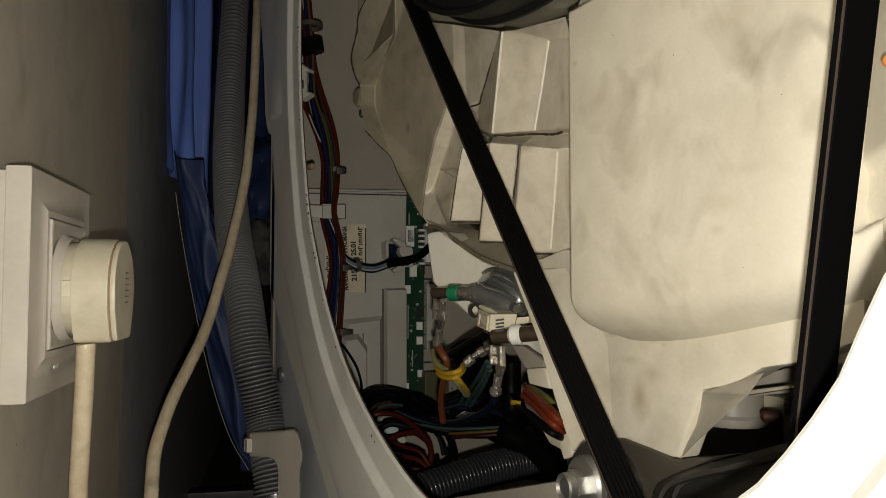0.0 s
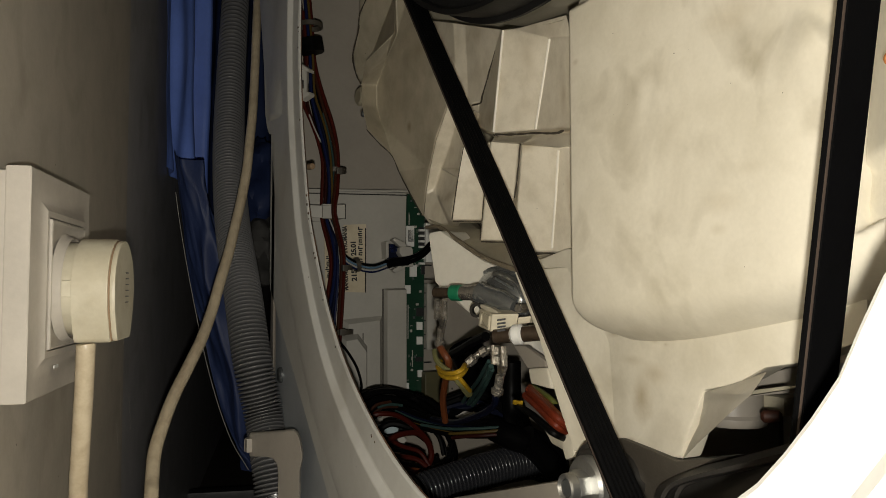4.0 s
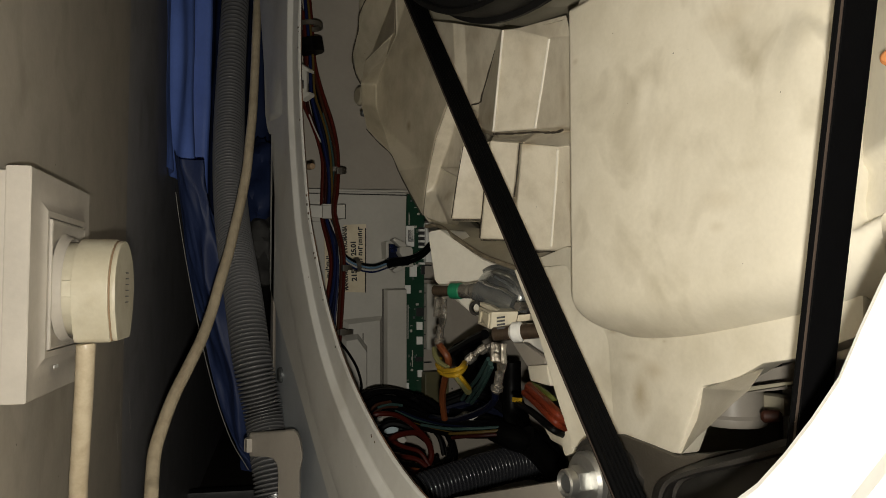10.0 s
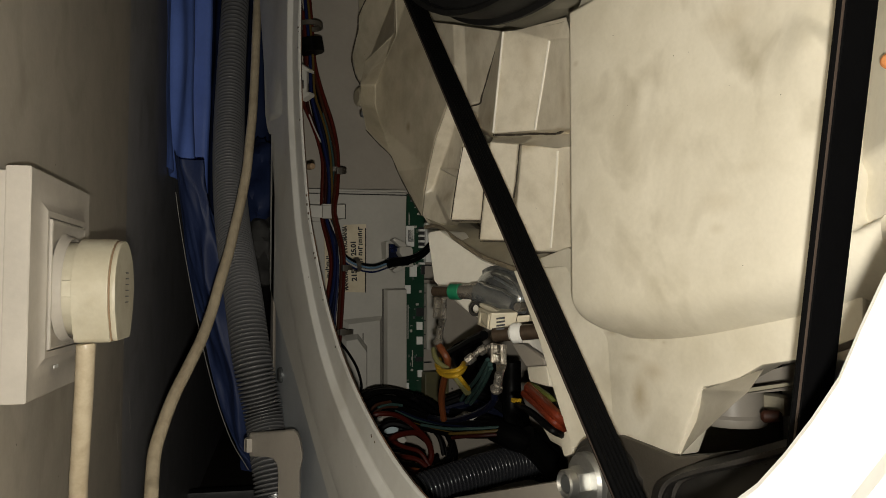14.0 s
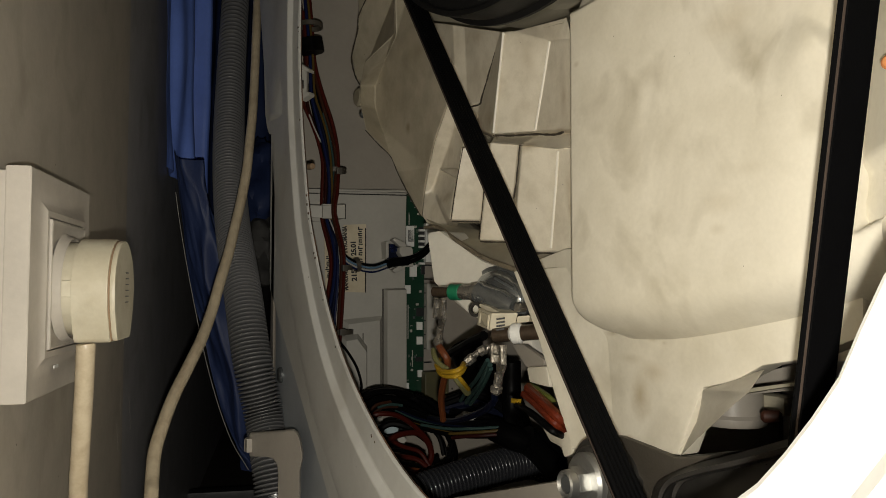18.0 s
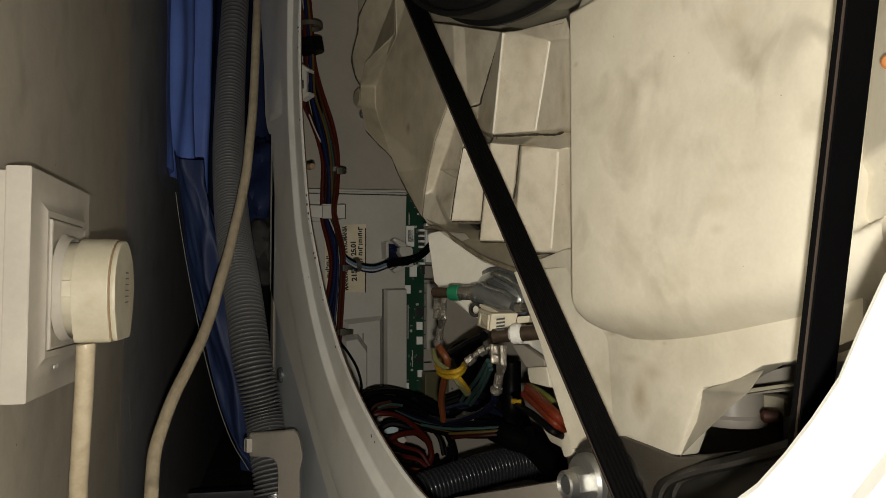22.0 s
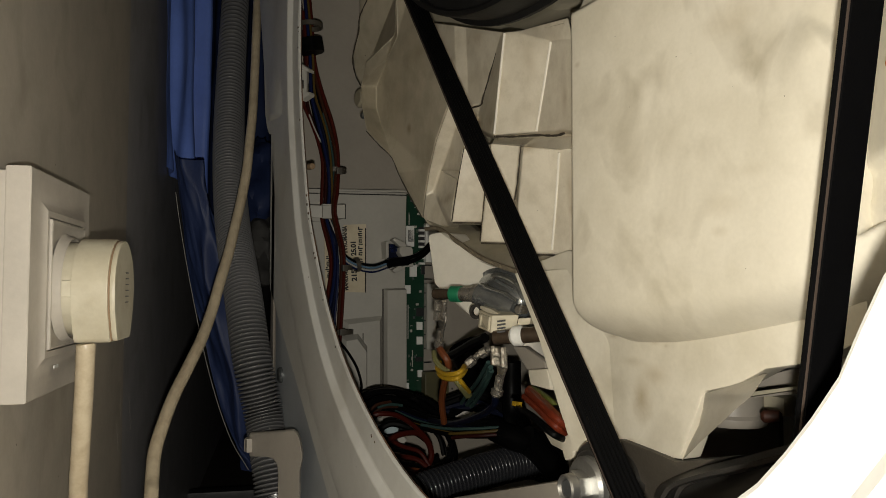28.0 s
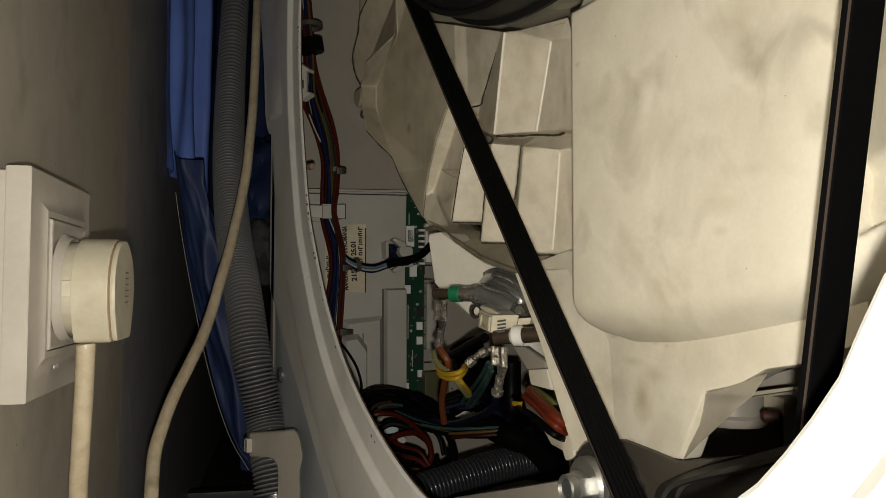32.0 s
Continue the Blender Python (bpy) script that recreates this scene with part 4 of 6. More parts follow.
heater_wire("yellow", [(0.1605, 0.3298, 0.1987), (0.1645, 0.3312, 0.1946), (0.1725, 0.3404, 0.1893)], 0.0011)
part("bare_lead", one(tube, [(0.166, 0.3324, 0.2025), (0.169, 0.3311, 0.2052), (0.172, 0.3286, 0.2085), (0.176, 0.3235, 0.2114)], 0.0016), TIN, tub, "crimped bare metal lead")
for p, q in (((0.165, 0.328, 0.2037), (0.168, 0.3256, 0.207)), ((0.17, 0.3248, 0.2086), (0.173, 0.3224, 0.2108))):
    part("crimp_sleeve", one(knob, p, Vector(q) - Vector(p), (Vector(q) - Vector(p)).length, 0.0024, 0.0006, 8), TIN, tub)
heater_wire("black", [(0.2, 0.4187, 0.1999), (0.198, 0.4001, 0.2047), (0.196, 0.3819, 0.2098), (0.194, 0.3641, 0.214)], 0.0026)
part("element_plate", one(prism, [(0.188, 0.3244, 0.2121), (0.187, 0.3121, 0.2129), (0.189, 0.2972, 0.2068), (0.19, 0.2988, 0.2015), (0.189, 0.313, 0.2022)], (0.003, 0, 0), 0.0006), SHEET, tub)
heater_wire("navy", [(0.168, 0.3057, 0.1927), (0.172, 0.3141, 0.1865), (0.178, 0.3378, 0.178), (0.186, 0.3865, 0.1656), (0.196, 0.4397, 0.1586)], 0.0017)
heater_wire("teal", [(0.172, 0.3173, 0.2036), (0.178, 0.3377, 0.1926), (0.186, 0.3625, 0.1835), (0.19, 0.3771, 0.1769)], 0.0013)
heater_wire("teal", [(0.174, 0.3232, 0.2051), (0.18, 0.3464, 0.193), (0.188, 0.3724, 0.1837), (0.192, 0.388, 0.1762)], 0.0011)
heater_wire("teal", [(0.173, 0.318, 0.2017), (0.179, 0.3361, 0.1922), (0.187, 0.3599, 0.1823), (0.19, 0.3723, 0.1766)], 0.0011)
heater_wire("bright_red", [(0.205, 0.2887, 0.1666), (0.19, 0.2769, 0.1778), (0.178, 0.2703, 0.1859), (0.18, 0.2864, 0.1905), (0.184, 0.3038, 0.1936)], 0.0017)
heater_wire("orange", [(0.207, 0.2915, 0.1684), (0.193, 0.2821, 0.1791), (0.181, 0.2761, 0.1871), (0.183, 0.2907, 0.1915), (0.186, 0.3056, 0.1943)], 0.0016)
heater_wire("bright_red", [(0.203, 0.288, 0.1669), (0.189, 0.2771, 0.1761), (0.177, 0.2709, 0.1835), (0.18, 0.2888, 0.1878), (0.184, 0.3068, 0.1906)], 0.0016)
heater_wire("lime", [(0.208, 0.295, 0.1715), (0.194, 0.2861, 0.1828), (0.184, 0.2837, 0.1911), (0.185, 0.2943, 0.1936), (0.187, 0.3058, 0.1947)], 0.0012)
heater_wire("black", [(0.2, 0.2838, 0.1642), (0.188, 0.2765, 0.1747), (0.176, 0.2715, 0.1805), (0.18, 0.2935, 0.1839), (0.186, 0.3159, 0.1841)], 0.0016)
heater_wire("black", [(0.185, 0.2745, 0.1847), (0.186, 0.289, 0.1891), (0.19, 0.3122, 0.1909)], 0.0028)
part("wire_tag", one(prism, [(0.185, 0.32, 0.1868), (0.185, 0.3136, 0.1871), (0.185, 0.3142, 0.1847), (0.185, 0.3205, 0.1846)], (0.002, 0, 0), 0.0003), WIRE["yellow"], tub)
part("skirt_tab", one(prism, [(0.186, 0.308, 0.2028), (0.186, 0.2911, 0.2049), (0.186, 0.2881, 0.1953), (0.186, 0.3056, 0.1958)], (0.012, 0, 0), 0.0015), CREAM, tub)
part("skirt_tab", one(prism, [(0.182, 0.2765, 0.1775), (0.182, 0.2668, 0.1808), (0.182, 0.2654, 0.1708), (0.182, 0.2719, 0.1683)], (0.012, 0, 0), 0.0015), CREAM, tub)

part("skirt_tab", one(prism, [(0.184, 0.2943, 0.1798), (0.182, 0.2768, 0.1803), (0.182, 0.2702, 0.1717), (0.184, 0.2853, 0.1725)], (0.010, 0, 0), 0.0015), CREAM, tub)

# big pulley
PULLEY_R, BELT_X, BELT_W = 0.1663, 0.150, 0.0098
rim = [(PULLEY_R - 0.0115, 0.007), (PULLEY_R - 0.0118, -0.004), (PULLEY_R - 0.0105, -0.0062), (PULLEY_R - 0.0045, -0.0066), (PULLEY_R - 0.0038, -0.0058), (PULLEY_R - 0.0030, -0.0078), (PULLEY_R - 0.0008, -0.0082), (PULLEY_R - 0.0006, -0.006), (PULLEY_R - 0.0012, 0.006), (PULLEY_R + 0.0012, 0.007), (PULLEY_R + 0.0012, 0.0085), (PULLEY_R - 0.009, 0.0085), (PULLEY_R - 0.0115, 0.007)]
wheel = part("pulley", one(turned, rim, (BELT_X, AXIS_Y, AXIS_Z), (1, 0, 0), 128), PULLEY, tub, "grey cast aluminium drive pulley", origin=(BELT_X, AXIS_Y, AXIS_Z))
part("dish", one(turned, [(PULLEY_R - 0.0118, 0.0030), (PULLEY_R - 0.030, 0.0062), (PULLEY_R - 0.058, 0.0100), (PULLEY_R - 0.058, 0.0125), (PULLEY_R - 0.0118, 0.0062), (PULLEY_R - 0.0118, 0.0030)], (BELT_X, AXIS_Y, AXIS_Z), (1, 0, 0), 96), PULLEY, wheel, "dark dished web of the pulley", origin=(BELT_X, AXIS_Y, AXIS_Z))
for k in range(5):
    a = k * math.tau / 5 + 0.35
    d = Vector((0, math.cos(a), math.sin(a)))
    c = Vector((BELT_X, AXIS_Y, AXIS_Z))
    side = Vector((0, -d.z, d.y))
    spoke = [c + d * 0.02 - side * 0.014, c + d * (PULLEY_R - 0.010) - side * 0.009, c + d * (PULLEY_R - 0.010) + side * 0.009, c + d * 0.02 + side * 0.014]
    part("spoke", one(prism, spoke, (0.006, 0, 0), 0.0012), PULLEY, wheel)
part("hub", one(knob, (BELT_X - 0.01, AXIS_Y, AXIS_Z), (1, 0, 0), 0.04, 0.032, 0.003), PULLEY, wheel)

# motor pulley below, and the belt round both
MOTOR_Y, MOTOR_Z, MOTOR_R = 0.1462, 0.139, 0.009
part("motor_pulley", one(turned, [(0.001, -0.014), (MOTOR_R, -0.014), (MOTOR_R - 0.001, -0.01), (MOTOR_R - 0.001, 0.01), (MOTOR_R + 0.002, 0.012), (0.005, 0.02), (0.005, 0.05)], (BELT_X, MOTOR_Y, MOTOR_Z), (1, 0, 0), 32), DULL_STEEL, tub, origin=(BELT_X, MOTOR_Y, MOTOR_Z))


def belt_path():
    """The outline of the belt: arcs round the two pulleys and straight runs."""
    big, small = Vector((AXIS_Y, AXIS_Z)), Vector((MOTOR_Y, MOTOR_Z))
    d = small - big
    base = math.atan2(d.y, d.x)
    open_angle = math.acos((PULLEY_R - MOTOR_R) / d.length)
    out = []
    for k in range(65):
        a = base + open_angle + (math.tau - 2 * open_angle) * k / 64
        out.append((big + Vector((math.cos(a), math.sin(a))) * PULLEY_R, Vector((math.cos(a), math.sin(a)))))
    for k in range(17):
        a = base - open_angle + 2 * open_angle * k / 16
        out.append((small + Vector((math.cos(a), math.sin(a))) * MOTOR_R, Vector((math.cos(a), math.sin(a)))))
    return out


def belt_loop(bm, profile):
    loops = []
    for p, n in belt_path():
        loops.append([bm.verts.new((BELT_X + sx, p.x + n.x * h, p.y + n.y * h)) for sx, h in profile])
    m_ = len(profile)
    for i in range(len(loops)):
        a, b = loops[i], loops[(i + 1) % len(loops)]
        for k in range(m_):
            bm.faces.new((a[k], a[(k + 1) % m_], b[(k + 1) % m_], b[k]))


half = BELT_W / 2
ribs = [(-half, 0.0032), (half, 0.0032)]
for k in range(6):
    w = BELT_W / 6
    x1 = half - k * w
    ribs += [(x1, 0.0004), (x1 - w * 0.3, 0.0), (x1 - w * 0.7, 0.0), (x1 - w * 0.98, 0.0007)]
ribs[-1] = (-half, 0.0009)
belt = part("drive_belt", one(belt_loop, ribs), BELT, tub, "black ribbed rubber drive belt", smooth=25)
part("belt_edge", one(belt_loop, [(-half - 0.0002, 0.0021), (-half - 0.0002, 0.0027), (-half + 0.0003, 0.0027), (-half + 0.0003, 0.0021)]), BELT_EDGE, belt, "frayed brown edge of the belt")

# motor, its bracket and the large bolt
part("motor_body", one(knob, (0.19, MOTOR_Y + 0.02, MOTOR_Z - 0.005), (1, 0, 0), 0.16, 0.050, 0.008, 48), MOTOR_PAINT, tub, "dark motor with ribbed end")
bracket = part("motor_bracket", one(prism, [(0.1860, 0.2762, 0.1706), (0.1860, 0.2599, 0.1801), (0.1840, 0.2363, 0.1835), (0.1840, 0.2197, 0.1824), (0.1840, 0.2076, 0.1812), (0.1860, 0.1893, 0.1858), (0.1860, 0.2134, 0.1725), (0.1860, 0.2225, 0.1608), (0.1860, 0.2723, 0.1481)], (0.014, 0, 0), 0.0016), CAST, tub, "brown-grey cast motor bracket")
part("bracket_arm", one(loft, [curve_points(row, 6) for row in ([(0.1830, 0.2189, 0.1621), (0.1830, 0.2164, 0.1694), (0.1830, 0.2105, 0.1742), (0.1830, 0.1958, 0.1815), (0.1830, 0.1769, 0.1888), (0.1830, 0.1542, 0.1980)], [(0.1760, 0.2071, 0.1659), (0.1760, 0.2053, 0.1716), (0.1760, 0.2003, 0.1763), (0.1760, 0.1873, 0.1822), (0.1760, 0.1698, 0.1889), (0.1760, 0.1484, 0.1974)], [(0.1770, 0.2066, 0.1660), (0.1770, 0.2048, 0.1705), (0.1770, 0.2004, 0.1749), (0.1770, 0.1879, 0.1806), (0.1770, 0.1703, 0.1872), (0.1770, 0.1492, 0.1957)], [(0.1860, 0.2159, 0.1625), (0.1860, 0.2141, 0.1669), (0.1860, 0.2095, 0.1711), (0.1860, 0.1970, 0.1767), (0.1860, 0.1788, 0.1837), (0.1860, 0.1569, 0.1925)])], (0.006, 0, 0)), DARK_CAST, bracket, "ribbed arm of the casting", smooth=35)
part("arm_pan", one(loft, [curve_points(row, 6) for row in ([(0.1870, 0.2207, 0.1592), (0.1870, 0.2176, 0.1667), (0.1870, 0.2117, 0.1712), (0.1870, 0.1980, 0.1771), (0.1870, 0.1797, 0.1841), (0.1870, 0.1577, 0.1929)], [(0.1840, 0.2128, 0.1606), (0.1840, 0.2085, 0.1637), (0.1830, 0.2005, 0.1687), (0.1830, 0.1890, 0.1733), (0.1860, 0.1756, 0.1783), (0.1900, 0.1604, 0.1843)], [(0.1820, 0.2092, 0.1571), (0.1820, 0.2036, 0.1596), (0.1810, 0.1946, 0.1631), (0.1820, 0.1857, 0.1663), (0.1860, 0.1747, 0.1705), (0.1900, 0.1607, 0.1762)])], (0.004, 0, 0)), MOTOR_PAINT, bracket, "black painted hollow of the arm", smooth=50)
BOLT = Vector((0.168, 0.2364, 0.168))
def hex_head(bm, centre, r, back, front):
    prism(bm, [Vector(centre) + Vector((front, r * math.cos(k * math.tau / 6 + 0.3), r * math.sin(k * math.tau / 6 + 0.3))) for k in range(6)], (back - front, 0, 0), 0.0008)


bolt = part("bolt", one(hex_head, BOLT, 0.0062, 0.0006, -0.0066), ZINC, tub, "large zinc-plated hexagon bolt with washers", smooth=20)
part("stud_end", one(turned, [(0.0034, -0.0090), (0.0044, -0.0100), (0.0051, -0.0094), (0.0053, -0.0066)], BOLT, (1, 0, 0), 28), ZINC, bolt)
part("stud", one(knob, BOLT + Vector((-0.0088, 0, 0)), (1, 0, 0), 0.0049, 0.0035, 0.0006), DULL_STEEL, bolt)
part("bolt_collar", one(turned, [(0.0001, -0.0018), (0.0096, -0.0018), (0.0107, -0.0006), (0.0107, 0.0017), (0.0001, 0.0017)], BOLT, (1, 0, 0), 36), ZINC, bolt)
part("washer", one(turned, [(0.0001, 0.0017), (0.0122, 0.0017), (0.0129, 0.0024), (0.0129, 0.0041), (0.0001, 0.0041)], BOLT, (1, 0, 0), 44), DARK_STEEL, bolt)
part("washer", one(turned, [(0.0001, 0.0041), (0.0150, 0.0041), (0.0158, 0.0049), (0.0158, 0.0073), (0.0001, 0.0073)], BOLT, (1, 0, 0), 44), DARK_STEEL, bolt)
part("bolt_boss", one(knob, BOLT + Vector((0.006, 0, 0)), (1, 0, 0), 0.02, 0.0105, 0.002), MOTOR_PAINT, bolt)

# ---- control module on the far side panel ----
module = thing("control_module", (0.18, 0.5335, 0.16), "grey-white control module with circuit board on the side panel", "control module")
part("cover", one(prism, [(0.1423, 0.5295, 0.309), (0.2174, 0.5295, 0.3113), (0.2162, 0.5295, 0.2374), (0.1996, 0.5295, 0.2387), (0.1992, 0.5295, 0.1373), (0.1414, 0.5295, 0.1418)], (0, 0.014, 0), 0.0012), HOUSING, module)
part("step_block", one(raised, [(0.1987, 0.5295, 0.2395), (0.2162, 0.5295, 0.2399), (0.2164, 0.5295, 0.1558), (0.1991, 0.5295, 0.1569)], 0.006, 0.0012), HOUSING, module, "raised long block of the cover", smooth=30)
part("step_block", one(raised, [(0.1678, 0.5295, 0.2173), (0.1979, 0.5295, 0.2197), (0.1983, 0.5295, 0.1455), (0.1683, 0.5295, 0.1476)], 0.005, 0.0032), HOUSING, module, smooth=30)
part("step_block", one(raised, [(0.1633, 0.5255, 0.2064), (0.1784, 0.5255, 0.2076), (0.1853, 0.5255, 0.1985), (0.1856, 0.5255, 0.1470), (0.1637, 0.5255, 0.1486)], 0.009, 0.0036), HOUSING, module, smooth=30)
board = part("circuit_board", one(prism, [(0.2182, 0.536, 0.3112), (0.235, 0.536, 0.3108), (0.2338, 0.536, 0.1526), (0.2168, 0.536, 0.1536)], (0, 0.0016, 0)), BOARD, module)
for a, b, c, d in ([(0.2223, 0.5345, 0.2569), (0.2279, 0.5345, 0.257), (0.2279, 0.5345, 0.2484), (0.2223, 0.5345, 0.2484)], [(0.2279, 0.5345, 0.2144), (0.2326, 0.5345, 0.2143), (0.2326, 0.5345, 0.2083), (0.228, 0.5345, 0.2084)], [(0.228, 0.5345, 0.2033), (0.2326, 0.5345, 0.2032), (0.2326, 0.5345, 0.1973), (0.228, 0.5345, 0.1974)], [(0.2178, 0.5345, 0.242), (0.2228, 0.5345, 0.242), (0.2228, 0.5345, 0.2357), (0.2178, 0.5345, 0.2357)], [(0.218, 0.5345, 0.1692), (0.2216, 0.5345, 0.169), (0.2216, 0.5345, 0.1623), (0.218, 0.5345, 0.1625)], [(0.2289, 0.5345, 0.1783), (0.2326, 0.5345, 0.1782), (0.2327, 0.5345, 0.1727), (0.2289, 0.5345, 0.1729)]):
    part("connector", one(prism, (a, b, c, d), (0, 0.002, 0), 0.0003), WHITE, board)
for a, b, c, d in ([(0.2297, 0.5345, 0.2862), (0.2344, 0.5345, 0.2864), (0.2344, 0.5345, 0.27), (0.2297, 0.5345, 0.2699)], [(0.2316, 0.5345, 0.257), (0.2344, 0.5345, 0.2571), (0.2344, 0.5345, 0.2502), (0.2316, 0.5345, 0.2502)], [(0.2279, 0.5345, 0.225), (0.2335, 0.5345, 0.2249), (0.2335, 0.5345, 0.2185), (0.2279, 0.5345, 0.2186)], [(0.2271, 0.5345, 0.1881), (0.2326, 0.5345, 0.1879), (0.2326, 0.5345, 0.1845), (0.2271, 0.5345, 0.1848)]):
    part("chip", one(prism, (a, b, c, d), (0, 0.0015, 0), 0.0002), DARK_PLASTIC, board)
for a, b in ([(0.221, 0.5355, 0.2272), (0.221, 0.5355, 0.2018)], [(0.2247, 0.5355, 0.1932), (0.2247, 0.5355, 0.1806)], [(0.2217, 0.5355, 0.2955), (0.2217, 0.5355, 0.2877)]):
    part("trace", one(box, (Vector(a) + Vector(b)) / 2, (0.0006, 0.0006, (Vector(a) - Vector(b)).length)), HOUSING, board)
for k in range(9):
    part("solder_tab", one(box, Vector((0.2371, 0.5352, 0.2571)) + Vector((0, 0, -0.0105 * k)), (0.006, 0.001, 0.0008)), DARK_PLASTIC, board)
for k in range(14):
    part("small_chip", one(box, Vector((0.2243, 0.5352, 0.3059)) + Vector((0.0085 * ((k * 37) % 10) / 10 - 0.001, 0, -0.0098 * k)), (0.0012 + 0.0004 * (k % 3), 0.001, 0.0016)), (HOUSING if k % 3 else DULL_STEEL), board)
random.seed(31)
for k in range(26):
    p = Vector((random.uniform(0.2188, 0.2335), 0.5356, random.uniform(0.156, 0.308)))
    size = (random.uniform(0.0008, 0.0022), 0.0004, 0.0004) if k % 2 else (0.0003, 0.0004, random.uniform(0.0008, 0.003))
    part("print_line", one(box, p, size), HOUSING, board)
part("connector_row", one(box, (0.2391, 0.5345, 0.2744), (0.010, 0.006, 0.03), None, 0.0006), WHITE, board)
part("connector_row", one(box, (0.2391, 0.5345, 0.2184), (0.008, 0.006, 0.05), None, 0.0006), HOUSING, board)
part("seam_line", one(prism, [(0.1419, 0.5296, 0.3102), (0.2183, 0.5296, 0.3131), (0.2183, 0.5296, 0.3114), (0.1419, 0.5296, 0.3086)], (0, 0.012, 0), 0.0006), HOUSING, module)
for gap in ([(0.1417, 0.529, 0.3073), (0.2181, 0.529, 0.3096), (0.2181, 0.529, 0.3088), (0.1417, 0.529, 0.3065)], [(0.1629, 0.529, 0.2998), (0.1697, 0.529, 0.3002), (0.1697, 0.529, 0.2993), (0.1629, 0.529, 0.299)], [(0.1688, 0.529, 0.3001), (0.1697, 0.529, 0.3002), (0.1697, 0.529, 0.2895), (0.1689, 0.529, 0.2895)]):
    part("cover_line", one(prism, gap, (0, 0.0008, 0)), MOTOR_PAINT, module)
# dark strips that paint the shade along the raised blocks' edges
for gap in ([(0.1979, 0.5285, 0.2387), (0.1988, 0.5285, 0.2387), (0.1991, 0.5285, 0.1660), (0.1982, 0.5285, 0.1660)], [(0.1979, 0.5285, 0.2393), (0.2135, 0.5285, 0.2397), (0.2135, 0.5285, 0.2391), (0.1979, 0.5285, 0.2387)], [(0.1813, 0.5240, 0.2076), (0.1819, 0.5240, 0.2076), (0.1822, 0.5240, 0.1666), (0.1815, 0.5240, 0.1667)]):
    part("cover_line", one(prism, gap, (0, 0.0006, 0)), SHADOW_GAP, module, "thin dark strip painting shade beside a raised block")
part("clip_frame", one(prism, [(0.1426, 0.527, 0.2867), (0.1524, 0.527, 0.2871), (0.1528, 0.527, 0.2439), (0.1446, 0.527, 0.2439)], (0, 0.004, 0), 0.0006), HOUSING, module)
sticker = part("label_sticker", one(prism, [(0.1682, 0.5293, 0.2854), (0.1853, 0.5293, 0.2864), (0.1856, 0.5293, 0.2366), (0.1685, 0.5293, 0.2371)], (0, 0.0003, 0)), STICKER, module, "yellowed paper sticker with printed text")
part("barcode_sticker", one(prism, [(0.2195, 0.5356, 0.2868), (0.226, 0.5356, 0.287), (0.226, 0.5356, 0.2711), (0.2195, 0.5356, 0.271)], (0, 0.0005, 0)), WHITE, board)
part("capacitor", one(box, (0.2418, 0.532, 0.1653), (0.02, 0.008, 0.024), None, 0.0015), OLIVE, module, "olive capacitor block")
holder = part("clip_holder", one(prism, [(0.1999, 0.5260, 0.2746), (0.2160, 0.5260, 0.2709), (0.2143, 0.5260, 0.2541), (0.2071, 0.5260, 0.2507), (0.2000, 0.5260, 0.2564)], (0, 0.004, 0), 0.0006), HOUSING, module)
part("holder_wall", one(prism, [(0.1964, 0.5180, 0.2733), (0.1986, 0.5180, 0.2738), (0.1987, 0.5180, 0.2619), (0.1969, 0.5180, 0.2611)], (0, 0.010, 0), 0.0004), HOUSING, holder)
part("holder_arm", one(prism, [(0.2058, 0.5140, 0.2692), (0.2146, 0.5140, 0.2702), (0.2160, 0.5140, 0.2682), (0.2160, 0.5140, 0.2637), (0.2076, 0.5140, 0.2623), (0.2054, 0.5140, 0.2651)], (0, 0.010, 0), 0.0008), HOUSING, holder)
part("holder_arm", one(prism, [(0.2080, 0.5150, 0.2595), (0.2169, 0.5150, 0.2600), (0.2169, 0.5150, 0.2555), (0.2089, 0.5150, 0.2550)], (0, 0.010, 0), 0.0008), HOUSING, holder)
part("holder_arm", one(prism, [(0.1993, 0.5130, 0.2747), (0.2019, 0.5130, 0.2760), (0.2089, 0.5130, 0.2729), (0.2120, 0.5130, 0.2701), (0.2072, 0.5130, 0.2692), (0.2045, 0.5130, 0.2704)], (0, 0.006, 0), 0.0008), HOUSING, holder)
part("holder_arm", one(prism, [(0.2021, 0.5190, 0.2530), (0.2101, 0.5190, 0.2580), (0.2119, 0.5190, 0.2564), (0.2114, 0.5190, 0.2535), (0.2039, 0.5190, 0.2510)], (0, 0.006, 0), 0.0008), HOUSING, holder)
socket_box = part("socket_insert", one(prism, [(0.1998, 0.5210, 0.2723), (0.2082, 0.5210, 0.2713), (0.2086, 0.5210, 0.2626), (0.2069, 0.5210, 0.2560), (0.1998, 0.5210, 0.2555)], (0, 0.004, 0), 0.0004), WIRE["navy"], module, "dark blue socket insert")
for p in [(0.2018, 0.5205, 0.2703), (0.2058, 0.5205, 0.2675), (0.2022, 0.5205, 0.2670)]:
    part("socket_pin", one(box, p, (0.0024, 0.002, 0.0024), None, 0.0004), WIRE["blue"], socket_box)
for k in range(7):
    part("pin_bar", one(box, Vector((0.2311, 0.5335, 0.2836)) + Vector((0, 0, -0.0042 * k)), (0.0045, 0.003, 0.0016), None, 0.0002), WHITE, board)
